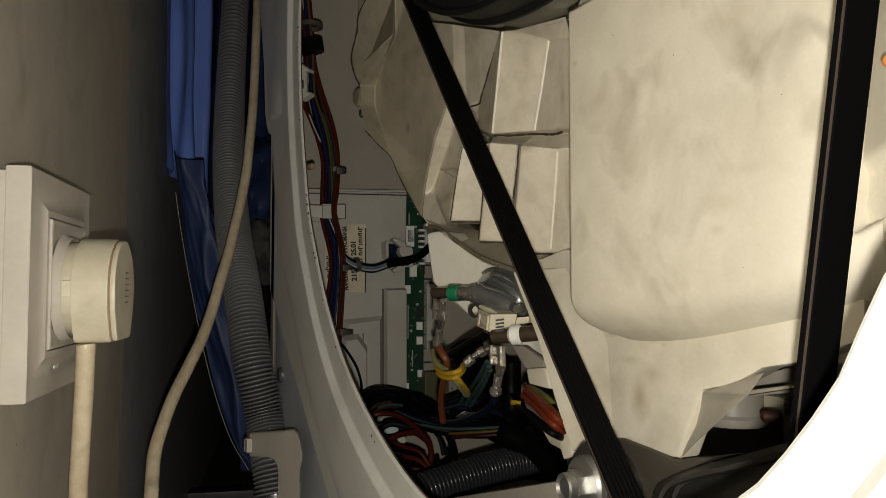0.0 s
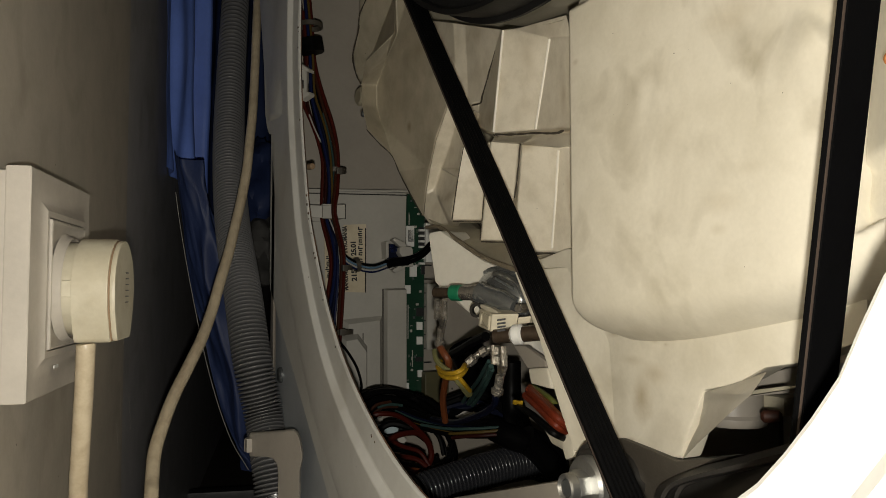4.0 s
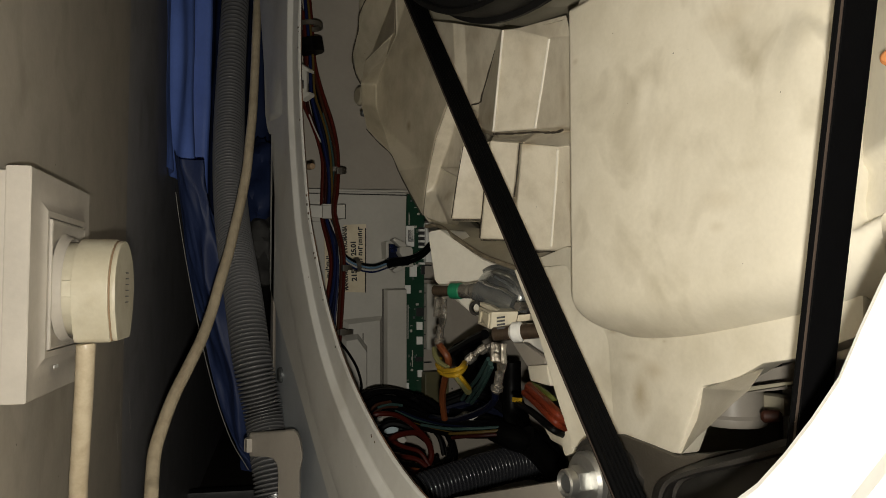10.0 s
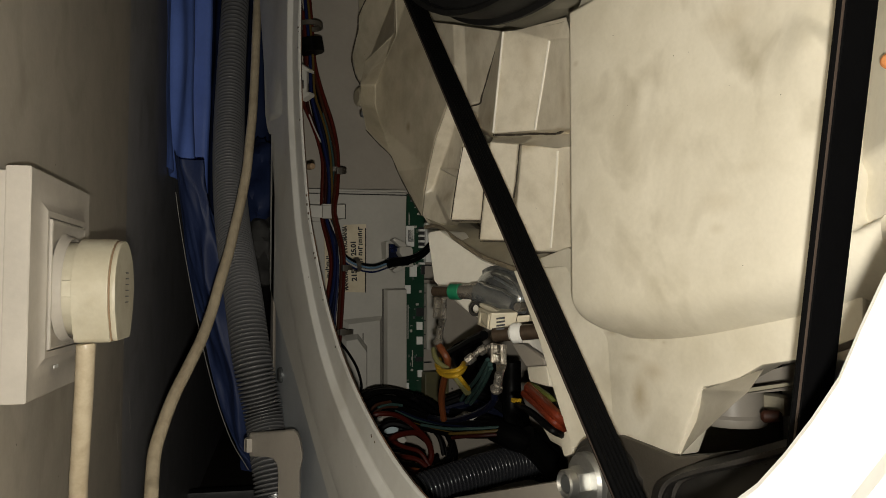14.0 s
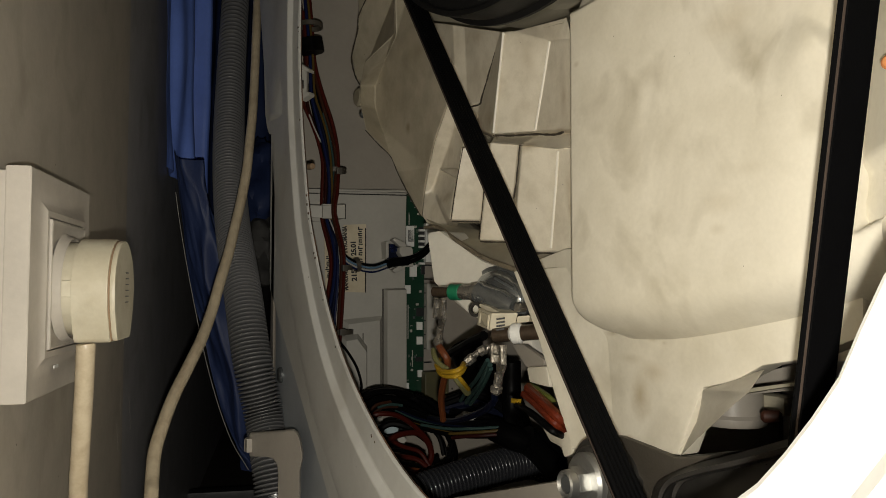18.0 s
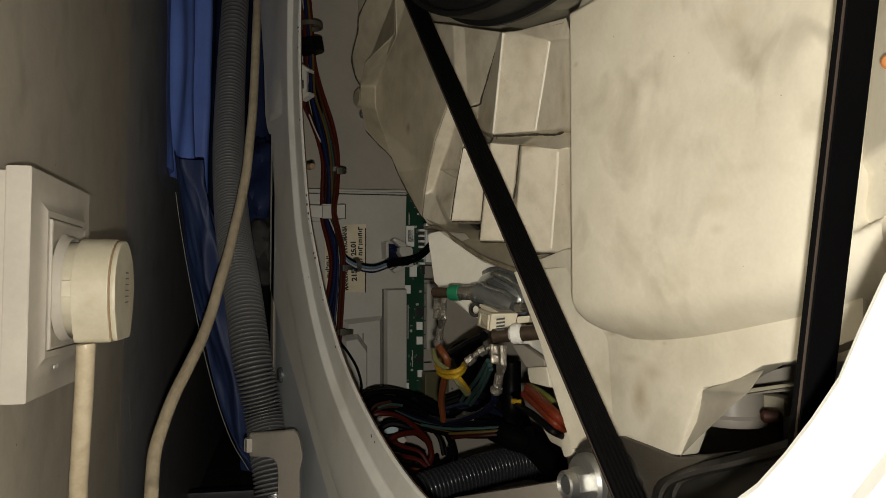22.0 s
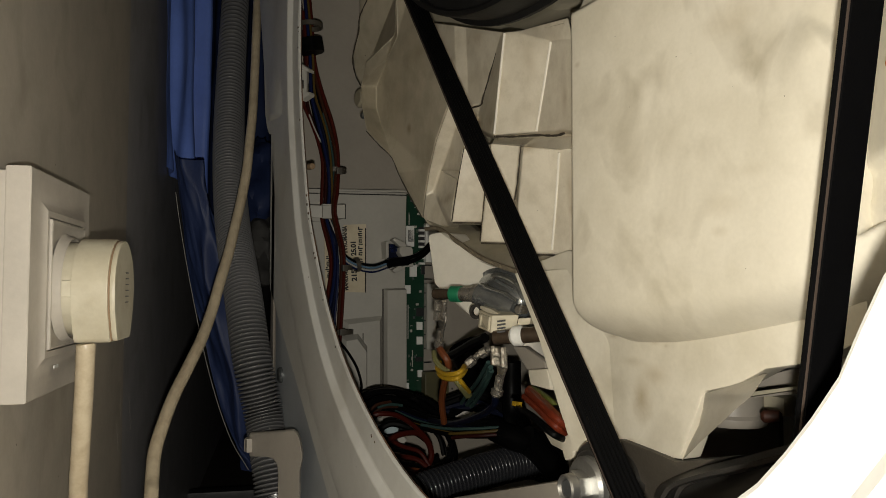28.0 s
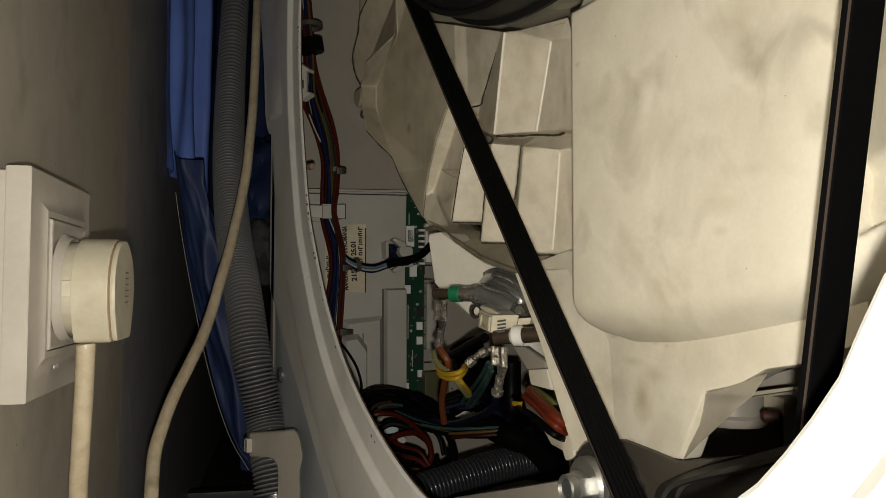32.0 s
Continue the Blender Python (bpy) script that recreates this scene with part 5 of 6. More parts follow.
for k in range(12):
    p = Vector((0.1548 + 0.0022 * random.random(), 0.5253, 0.262 - 0.0013 * k))
    part("print_bar", one(box, p, (random.uniform(0.0012, 0.003), 0.0003, 0.0009)), INK, module)
part("side_label", one(prism, [(0.1529, 0.5255, 0.2758), (0.1594, 0.5255, 0.282), (0.1606, 0.5255, 0.2359), (0.154, 0.5255, 0.2399)], (0, 0.0004, 0)), STICKER, module)


def lettering(parent, words, start, end, height, label):
    """Words along the line from start to end, on a face that looks along -y."""
    data = bpy.data.curves.new("lettering", "FONT")
    data.body, data.offset = words, 0.05
    temp = new("lettering", data)
    me = bpy.data.meshes.new_from_object(temp)
    bpy.data.objects.remove(temp)
    start, end = Vector(start), Vector(end)
    xs, ys = [v.co.x for v in me.vertices], [v.co.y for v in me.vertices]
    along = (end - start).normalized()
    up = Vector((0, 1, 0)).cross(along) * -1
    sx, sy = (end - start).length / (max(xs) - min(xs)), height / (max(ys) - min(ys))
    for v in me.vertices:
        v.co = start + along * ((v.co.x - min(xs)) * sx) + up * ((v.co.y - min(ys)) * sy) - BASE[parent]
    me.materials.append(INK)
    ob = new("lettering", me)
    ob.parent = parent
    return tagged(ob, label)


lettering(sticker, "MANUFACTURED IN ROMANIA", (0.1722, 0.5291, 0.2383), (0.1706, 0.5291, 0.2847), 0.0036, "black printed words")
lettering(sticker, "2150", (0.1786, 0.5291, 0.2448), (0.1781, 0.5291, 0.2562), 0.0042, "black printed number")
lettering(sticker, "25.01", (0.178, 0.5291, 0.2632), (0.1775, 0.5291, 0.2734), 0.0042, "black printed number")
random.seed(8)
for k in range(19):
    p = Vector((0.1809, 0.5291, 0.2825)) + Vector((random.uniform(-0.0004, 0.0004), 0, -0.00155 * k))
    if k not in (8, 13):
        part("print_bar", one(box, p, (random.uniform(0.0022, 0.0036), 0.0003, 0.0009)), INK, sticker)
    if k % 3 == 0:
        part("print_bar", one(box, p + Vector((random.choice((-0.0012, 0.001)), -0.0001, 0.0007)), (0.0008, 0.0003, 0.0022)), INK, sticker)
part("sticker_edge", one(prism, [(0.1844, 0.5291, 0.2835), (0.1852, 0.5291, 0.2835), (0.1855, 0.5291, 0.2366), (0.1846, 0.5291, 0.2366)], (0, 0.0003, 0)), MOTOR_PAINT, sticker)
for k in range(5):
    part("bar_line", one(box, Vector((0.2213, 0.5354, 0.2792)) + Vector((0.0009 * k, 0, 0)), (0.0004, 0.0003, 0.009)), INK, board)

# ---- wire loom along the side panel ----
loom = thing("wire_loom", (0.1572, 0.522, 0.3238), "bundle of coloured wires with cable ties", "wires")
for colour, thick, way in (
        ("red", 0.0014, [(0.1309, 0.5060, 0.4283), (0.1326, 0.5060, 0.4129), (0.1345, 0.5080, 0.3981), (0.1344, 0.5100, 0.3790), (0.1329, 0.5100, 0.3663), (0.1382, 0.5100, 0.3540), (0.1435, 0.5100, 0.3400), (0.1465, 0.5090, 0.3244), (0.1465, 0.5100, 0.3058), (0.1466, 0.5110, 0.2883), (0.1507, 0.5110, 0.2717), (0.1533, 0.5100, 0.2562), (0.1511, 0.5100, 0.2361), (0.1478, 0.5090, 0.2169), (0.1453, 0.5080, 0.1960)]),
        ("dark_red", 0.0014, [(0.1295, 0.5070, 0.4363), (0.1313, 0.5070, 0.4130), (0.1336, 0.5090, 0.3943), (0.1356, 0.5110, 0.3676), (0.1409, 0.5110, 0.3505), (0.1458, 0.5110, 0.3340), (0.1492, 0.5100, 0.3216), (0.1492, 0.5110, 0.3041), (0.1493, 0.5120, 0.2874), (0.1534, 0.5120, 0.2711), (0.1555, 0.5120, 0.2555), (0.1530, 0.5110, 0.2322), (0.1489, 0.5100, 0.2053)]),
        ("blue", 0.0014, [(0.1324, 0.5060, 0.4364), (0.1346, 0.5060, 0.4151), (0.1366, 0.5070, 0.3961), (0.1378, 0.5080, 0.3731), (0.1420, 0.5080, 0.3551), (0.1469, 0.5080, 0.3375), (0.1499, 0.5070, 0.3212), (0.1511, 0.5080, 0.3038), (0.1499, 0.5100, 0.2880), (0.1537, 0.5090, 0.2733), (0.1555, 0.5080, 0.2585), (0.1544, 0.5080, 0.2418), (0.1506, 0.5080, 0.2188), (0.1484, 0.5080, 0.1978)]),
        ("navy", 0.0013, [(0.1338, 0.5070, 0.4370), (0.1364, 0.5070, 0.4157), (0.1384, 0.5080, 0.3947), (0.1401, 0.5090, 0.3735), (0.1446, 0.5090, 0.3555), (0.1488, 0.5090, 0.3379), (0.1521, 0.5090, 0.3216), (0.1534, 0.5100, 0.3042), (0.1530, 0.5110, 0.2882), (0.1567, 0.5110, 0.2735), (0.1577, 0.5100, 0.2586), (0.1563, 0.5090, 0.2419), (0.1537, 0.5090, 0.2187), (0.1519, 0.5090, 0.1976)]),
        ("ochre", 0.0010, [(0.1338, 0.5040, 0.4359), (0.1360, 0.5040, 0.4147), (0.1377, 0.5040, 0.3954), (0.1394, 0.5050, 0.3725), (0.1439, 0.5050, 0.3586), (0.1483, 0.5050, 0.3442), (0.1509, 0.5050, 0.3288), (0.1517, 0.5050, 0.3171), (0.1529, 0.5070, 0.3019), (0.1528, 0.5090, 0.2865)]),
        ("teal", 0.0011, [(0.1459, 0.5080, 0.3602), (0.1504, 0.5080, 0.3449), (0.1531, 0.5070, 0.3292), (0.1540, 0.5070, 0.3176), (0.1548, 0.5080, 0.3040), (0.1543, 0.5100, 0.2882), (0.1575, 0.5110, 0.2735)]),
        ("red", 0.0015, [(0.1361, 0.5080, 0.4377), (0.1383, 0.5080, 0.4143), (0.1400, 0.5080, 0.3949), (0.1435, 0.5070, 0.3793), (0.1477, 0.5060, 0.3658), (0.1526, 0.5060, 0.3518), (0.1556, 0.5050, 0.3362), (0.1565, 0.5050, 0.3214), (0.1549, 0.5020, 0.3053), (0.1526, 0.4995, 0.2926), (0.1559, 0.5020, 0.2802), (0.1601, 0.5050, 0.2678), (0.1613, 0.5060, 0.2554), (0.1610, 0.5070, 0.2360), (0.1599, 0.5070, 0.2167), (0.1585, 0.5070, 0.1956)]),
        ("brown", 0.0014, [(0.1356, 0.5090, 0.4379), (0.1382, 0.5090, 0.4146), (0.1395, 0.5090, 0.3951), (0.1418, 0.5080, 0.3794), (0.1460, 0.5070, 0.3639), (0.1509, 0.5070, 0.3494), (0.1539, 0.5060, 0.3362), (0.1552, 0.5060, 0.3214), (0.1532, 0.5030, 0.3053), (0.1514, 0.5005, 0.2927), (0.1542, 0.5030, 0.2803), (0.1587, 0.5070, 0.2678), (0.1600, 0.5080, 0.2555), (0.1593, 0.5080, 0.2360), (0.1582, 0.5080, 0.2167), (0.1572, 0.5080, 0.1956)]),
        ("black", 0.0020, [(0.1336, 0.5090, 0.4376), (0.1358, 0.5090, 0.4143), (0.1378, 0.5100, 0.3951), (0.1404, 0.5100, 0.3758), (0.1457, 0.5100, 0.3586), (0.1507, 0.5100, 0.3413), (0.1540, 0.5100, 0.3219), (0.1549, 0.5110, 0.3044)]),
        ("black", 0.0018, [(0.1379, 0.5090, 0.4008), (0.1416, 0.5090, 0.3855), (0.1465, 0.5090, 0.3703), (0.1510, 0.5090, 0.3561), (0.1545, 0.5080, 0.3393), (0.1554, 0.5080, 0.3217)]),
        ("black", 0.0018, [(0.1366, 0.5110, 0.3795), (0.1408, 0.5110, 0.3603), (0.1453, 0.5110, 0.3430), (0.1487, 0.5110, 0.3256), (0.1511, 0.5120, 0.3043), (0.1520, 0.5130, 0.2868), (0.1557, 0.5130, 0.2712)]),
        ("blue", 0.0012, [(0.1534, 0.5110, 0.2788), (0.1572, 0.5110, 0.2672), (0.1578, 0.5090, 0.2547), (0.1569, 0.5080, 0.2361), (0.1554, 0.5080, 0.2168), (0.1540, 0.5080, 0.1957)]),
        ("blue", 0.0012, [(0.1521, 0.5120, 0.2789), (0.1559, 0.5120, 0.2672), (0.1569, 0.5100, 0.2547), (0.1556, 0.5090, 0.2360), (0.1533, 0.5090, 0.2168), (0.1511, 0.5090, 0.1958)]),
        ("brown", 0.0013, [(0.1492, 0.5130, 0.2847), (0.1525, 0.5130, 0.2711), (0.1550, 0.5130, 0.2555), (0.1533, 0.5120, 0.2322), (0.1504, 0.5110, 0.2052)]),
        ("navy", 0.0013, [(0.1516, 0.5130, 0.2828), (0.1558, 0.5130, 0.2673), (0.1576, 0.5120, 0.2555), (0.1557, 0.5120, 0.2321), (0.1528, 0.5110, 0.2052)]),
        ("white", 0.0006, [(0.1367, 0.5090, 0.3583), (0.1403, 0.5090, 0.3497), (0.1452, 0.5090, 0.3399)]),
        ("white", 0.0006, [(0.1512, 0.5090, 0.2880), (0.1550, 0.5080, 0.2787), (0.1591, 0.5070, 0.2702), (0.1627, 0.5080, 0.2625)])):
    part("loom_wire", one(tube, way, thick * 0.84, 8, 6), WIRE[colour], loom, colour.replace("_", " ") + " insulated wire")
for p in ((0.1329, 0.5, 0.4169), (0.1542, 0.512, 0.3214), (0.1608, 0.516, 0.2541), (0.1599, 0.512, 0.2096)):
    part("cable_tie", one(turned, [(0.0080, -0.0016), (0.0080, 0.0016), (0.0070, 0.0016), (0.0070, -0.0016), (0.0080, -0.0016)], Vector(p) + Vector((0.002, 0, 0)), (0, 0, 1), 20), NYLON, loom, "pale nylon cable tie")
part("tape_wrap", one(tube, [(0.1346, 0.5, 0.4075), (0.1354, 0.5, 0.4029), (0.1362, 0.5, 0.3984)], 0.0082), WIRE["black"], loom)
for p in ((0.1563, 0.503, 0.3199), (0.1614, 0.505, 0.2535), (0.1595, 0.503, 0.21)):
    part("tie_head", one(box, p, (0.004, 0.004, 0.0045), None, 0.0006), NYLON, loom)

# ---- drain hose, its bracket and the cords ----
hose = thing("drain_hose", (0.1132, 0.5267, 0.152), "grey corrugated drain hose along the machine's back", "hose")
part("corrugated_tube", one(ribbed, [(0.1342, 0.7816, 0.5554), (0.1309, 0.7704, 0.5276), (0.118, 0.7146, 0.4268), (0.107, 0.6512, 0.3482), (0.1021, 0.5994, 0.2875), (0.1013, 0.5497, 0.2359), (0.1044, 0.5287, 0.1902), (0.1115, 0.5219, 0.1528), (0.1136, 0.5061, 0.1223), (0.1153, 0.4959, 0.0922)], 0.0133, 0.0060, 0.0052, 20, 0.0027), HOSE, hose, "ribbed grey tube")
part("hose_cuff", one(turned, [(0.0118, -0.004), (0.0134, -0.004), (0.0134, 0.004), (0.0118, 0.004), (0.0118, -0.004)], (0.1148, 0.4995, 0.103), (0.05, -0.3, -0.95), 28), HOSE_DARK, hose, "smooth end cuff")
bracket2 = thing("hose_bracket", (0.117, 0.4927, 0.1354), "white plastic hose bracket on the rear panel", "hose clip")
part("clip_band", one(prism, [(0.0970, 0.4991, 0.1477), (0.1025, 0.4763, 0.1515), (0.1083, 0.4523, 0.1560), (0.1106, 0.4427, 0.1578), (0.1119, 0.4374, 0.1570), (0.1127, 0.4340, 0.1534), (0.1135, 0.4306, 0.1457), (0.1133, 0.4312, 0.1418), (0.1127, 0.4337, 0.1363), (0.1128, 0.4333, 0.1156), (0.1063, 0.4605, 0.1094), (0.1065, 0.4595, 0.1294), (0.1062, 0.4611, 0.1345), (0.1051, 0.4655, 0.1370), (0.1033, 0.4729, 0.1370), (0.0971, 0.4986, 0.1329)], (0.0025, 0.006, 0), 0.0012), SOCKET, bracket2, "bent band of the bracket", smooth=50)
part("clip_lug", one(box, (0.0971, 0.4978, 0.1406), (0.0048, 0.006, 0.0088), None, 0.0008), SOCKET, bracket2)
part("clip_pin", one(knob, (0.0960, 0.5031, 0.1435), (0, 0, -1), 0.0080, 0.0014, 0.0004), SOCKET, bracket2)
lead = thing("power_lead", (0.0415, 0.4258, 0.184), "aged white power lead with stains, plugged into the socket", "power cord")
part("cord", one(tube, [(0.0009, 0.3154, 0.2190), (0.0010, 0.3157, 0.2160), (0.0007, 0.3191, 0.1999), (0.0000, 0.3239, 0.1781), (-0.0002, 0.3308, 0.1553), (0.0028, 0.3481, 0.1168), (0.0145, 0.3716, 0.0946), (0.0251, 0.3821, 0.1138), (0.0307, 0.3952, 0.1378), (0.0323, 0.4080, 0.1454), (0.0343, 0.4203, 0.1566), (0.0392, 0.4320, 0.1686), (0.0458, 0.4460, 0.1812), (0.0548, 0.4615, 0.1948), (0.0642, 0.4780, 0.2096), (0.0722, 0.4940, 0.2259), (0.0786, 0.5060, 0.2435), (0.0858, 0.5190, 0.2623), (0.0920, 0.5310, 0.2821), (0.0985, 0.5437, 0.3031), (0.1037, 0.5540, 0.3248), (0.1075, 0.5646, 0.3473), (0.1115, 0.5760, 0.3710), (0.1148, 0.5880, 0.3957), (0.1174, 0.5980, 0.4208), (0.1201, 0.6090, 0.4471), (0.1243, 0.6270, 0.4769), (0.1271, 0.6370, 0.4953)], 0.0034, 16, 10), CORD, lead)

# ---- wall socket and plug ----
socket = thing("wall_socket", on_wall(0.321, 0.0, 0.2015), "white square wall socket with sloping frame", "socket")
SO, SZ = 0.321, 0.2413
PZ = SZ - 0.0016


def wall_square(half_a, half_z, out):
    return [on_wall(SO + a * half_a, out, SZ + z * half_z) for a, z in ((-1, -1), (1, -1), (1, 1), (-1, 1))]


def socket_frame(bm):
    """A square frame: flat border, sloping inside, open in the middle."""
    loops = [[bm.verts.new(c) for c in wall_square(h, h, o)] for h, o in ((0.0396, 0.0035), (0.0400, 0.0042), (0.0400, 0.0112), (0.0396, 0.0117), (0.0345, 0.0112), (0.0295, 0.0116), (0.0268, 0.0130), (0.0262, 0.0134), (0.0240, 0.0134), (0.0238, 0.006))]
    for a, b in zip(loops, loops[1:] + loops[:1]):
        for k in range(4):
            bm.faces.new((a[k], a[(k + 1) % 4], b[(k + 1) % 4], b[k]))


part("frame", one(socket_frame), SOCKET, socket, smooth=32)
part("mounting_plate", one(box, on_wall(SO, 0.0019, SZ - 0.0005), (0.0036, 0.0775, 0.0785), WALL_TURN, 0.0008), SOCKET, socket)
part("insert", one(turned, [(0.0330, 0.0100), (0.0330, 0.0141), (0.0320, 0.0143), (0.0300, 0.0137), (0.0200, 0.0122), (0.0001, 0.0120)], on_wall(SO, 0, SZ) , tuple(OUT), 4, math.pi / 4, math.pi / 4 + math.tau), SOCKET, socket, smooth=20)
part("socket_well", one(turned, [(0.0186, 0.0125), (0.0188, 0.0158), (0.0193, 0.0163), (0.0198, 0.0158), (0.0204, 0.0142), (0.0214, 0.0131)], on_wall(SO, 0, PZ), tuple(OUT), 40), SOCKET, socket)
part("logo_mark", one(box, on_wall(SO - 0.009, 0.0126, SZ - 0.0305), (0.0004, 0.0052, 0.0011), WALL_TURN), WHITE, socket, "small white maker's mark")
PLUG_SHAPE = [(0.0193 * math.cos(a), 0.0193 * math.sin(a)) for a in [math.pi * k / 18 for k in range(19)]] + [(-0.0185, -0.008), (-0.0135, -0.0185), (-0.0115, -0.0203), (0.0115, -0.0203), (0.0135, -0.0185), (0.0185, -0.008)]


def plug_body(bm, out0, out1, grow=1.0):
    prism(bm, [on_wall(SO + a * grow, out0, PZ + z * grow) for a, z in PLUG_SHAPE], OUT * (out1 - out0), 0.0008)


plug = part("plug", one(plug_body, 0.0192, 0.0322), PLUG, lead, "yellowed cream plug pushed into the socket")
part("plug_face", one(plug_body, 0.0326, 0.0347, 0.97), PLUG, plug, "rounded plug face with grip slots")
part("dirt_seam", one(plug_body, 0.0319, 0.0328, 0.972), PALE_RUST, plug, "brown grime in the seam")
part("plug_neck", one(knob, on_wall(SO, 0.008, PZ), tuple(OUT), 0.0118, 0.0178, 0.0006, 36), PLUG, plug)
for k in range(6):
    part("grip_slot", one(box, on_wall(SO + 0.003, 0.0347, PZ + 0.0062 - 0.0023 * k), (0.0006, 0.0048, 0.00045), WALL_TURN), MOTOR_PAINT, plug)
for a in (-0.0178, ):
    part("neck_key", one(box, on_wall(SO + a, 0.0180, PZ), (0.0036, 0.0022, 0.006), WALL_TURN, 0.0004), PLUG, plug)

# ---- blue plastic behind ----
TOPS = [(0.0493, 0.6220, 0.4765), (0.0981, 0.7700, 0.5391), (0.0547, 0.6360, 0.3349), (0.1013, 0.7700, 0.3302)]


def blue_drape(u, v):
    a, b, c, d = (Vector(p) for p in TOPS)
    p = a.lerp(b, u).lerp(c.lerp(d, u), v)
    fold = 0.012 * math.sin(u * 12.5 + 1.2 + 0.5 * math.sin(v * 3)) + 0.004 * math.sin(u * 31 + 2 + v * 2) + 0.008 * noise.noise((u * 4, v * 2, 3))
    return p + Vector((0.5, -0.8, 0)) * fold * (0.4 + 0.6 * u)


sheet = thing("plastic_sheet", (0.1111, 0.73, 0.0906), "crumpled blue plastic sheet hanging beside the wall", "plastic sheet")
part("drape", one(surface, blue_drape, 60, 24, (0.0006, 0.0012, 0)), BLUE, sheet, smooth=70)
FLAP_EDGE = [(0.0577, 0.6079, 0.3427), (0.0634, 0.6082, 0.2954), (0.0740, 0.6066, 0.2356), (0.0876, 0.6092, 0.1754), (0.1032, 0.6101, 0.1271), (0.1195, 0.6152, 0.0978)]
FLAP_BACK = [(0.0852, 0.6600, 0.3356), (0.1004, 0.6600, 0.2919), (0.1152, 0.6600, 0.2257), (0.1263, 0.6550, 0.1596), (0.1295, 0.6400, 0.1153), (0.1241, 0.6250, 0.0935)]
left_rail, right_rail = curve_points(FLAP_EDGE, 6), curve_points(FLAP_BACK, 6)


def blue_flap(u, v):
    k = v * (len(left_rail) - 1)
    i = min(int(k), len(left_rail) - 2)
    a, b = left_rail[i].lerp(left_rail[i + 1], k - i), right_rail[i].lerp(right_rail[i + 1], k - i)
    bend = math.sin(u * math.pi) * 0.006 + 0.010 * math.sin(u * 11 + 1.9 - v * 1.2) * (0.35 + u) + (0.022 * noise.noise((u * 5, v * 4, 7)) + 0.010 * abs(noise.noise((u * 9, v * 7, 3)))) * (0.3 + u)
    return a.lerp(b, u) + Vector((0.4, -0.7, 0)) * bend


part("flap", one(surface, blue_flap, 40, 40, (0.0006, 0.001, 0)), BLUE_DARK, sheet, smooth=70)
def film(u, v):
    """The back of the sheet, pleated behind the hose; its shade is in the darker blue."""
    a, b, c, d = (Vector(p) for p in FILM)
    p = a.lerp(b, u).lerp(c.lerp(d, u), v)
    return p + Vector((0.5, -0.8, 0)) * (0.010 * math.sin(u * 14 + 2.0 * v) + 0.014 * noise.noise((u * 3, v * 7, 2)) * v)


FILM = [(0.0989, 0.8000, 0.5678), (0.2048, 0.9500, 0.6451), (0.1019, 0.8000, 0.3022), (0.2085, 0.9500, 0.3168)]
part("back_fold", one(surface, film, 40, 60, (0.0006, 0.0012, 0)), BLUE_DARK, sheet, "back fold of the sheet, its shade put into a darker blue", smooth=70)
part("hem", one(sweep, left_rail[4:], 0.00026, 6), HOUSING, sheet, "thin pale edge of the sheet")


def crumple(bm, centre, size, seed, amount=0.35):
    bmesh.ops.create_icosphere(bm, subdivisions=4, radius=1.0)
    for v in bm.verts:
        n = v.co.normalized()
        r = 1 + amount * noise.noise(n * 1.6 + Vector((seed, 0, 0))) + amount * 0.6 * abs(noise.noise(n * 4.1 + Vector((0, seed, 0))))
        v.co = Vector(centre) + Vector((n.x * size[0], n.y * size[1], n.z * size[2])) * r


solid("plastic_bag", one(crumple, (0.1773, 0.8616, 0.3474), (0.03, 0.05, 0.05), 1), BLUE_DARK, "crumpled dark blue plastic bag", "plastic bag", origin=(0.1773, 0.8616, 0.3474))
solid("crumpled_cloth", one(crumple, (0.1745, 0.8444, 0.2831), (0.03, 0.05, 0.035), 5), DUSTY, "crumpled grey cloth in the gap", "cloth", origin=(0.1745, 0.8444, 0.2831))
solid("dark_bag", one(crumple, (0.1373, 0.9442, 0.3887), (0.035, 0.05, 0.10), 9, 0.5), DARK_PLASTIC, "crumpled glossy black plastic bag", "plastic bag", origin=(0.1373, 0.9442, 0.3887))
solid("floor_strip", one(box, (0.13, 0.86, 0.012), (0.5, 0.02, 0.024), WALL_TURN, 0.002), DARK_PLASTIC, "black strip lying on the floor", "strip", origin=(0.13, 0.86, 0.0))

# ---- hoses and wires in the bottom of the machine ----
sump = thing("sump_hose", (0.2051, 0.3963, 0.1364), "grey corrugated hose in the bottom of the machine", "hose")
part("corrugated_tube", one(ribbed, [(0.1546, 0.4000, 0.1176), (0.1732, 0.4000, 0.1256), (0.1889, 0.4000, 0.1289), (0.2088, 0.4000, 0.1326), (0.2296, 0.4000, 0.1355), (0.2471, 0.4000, 0.1355), (0.2631, 0.4000, 0.1272), (0.2733, 0.4000, 0.1118)], 0.0105, 0.0026, 0.0024, 24, 0.0022), HOSE_DARK, sump)
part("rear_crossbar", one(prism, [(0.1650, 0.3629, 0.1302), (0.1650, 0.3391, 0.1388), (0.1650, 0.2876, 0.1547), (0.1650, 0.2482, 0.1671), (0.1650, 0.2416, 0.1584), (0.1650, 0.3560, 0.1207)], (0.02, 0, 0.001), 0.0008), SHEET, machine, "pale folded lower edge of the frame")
coil = thing("wire_coil", (0.1914, 0.4468, 0.1376), "tangle of black and dark red wires in the machine's bottom", "wires")
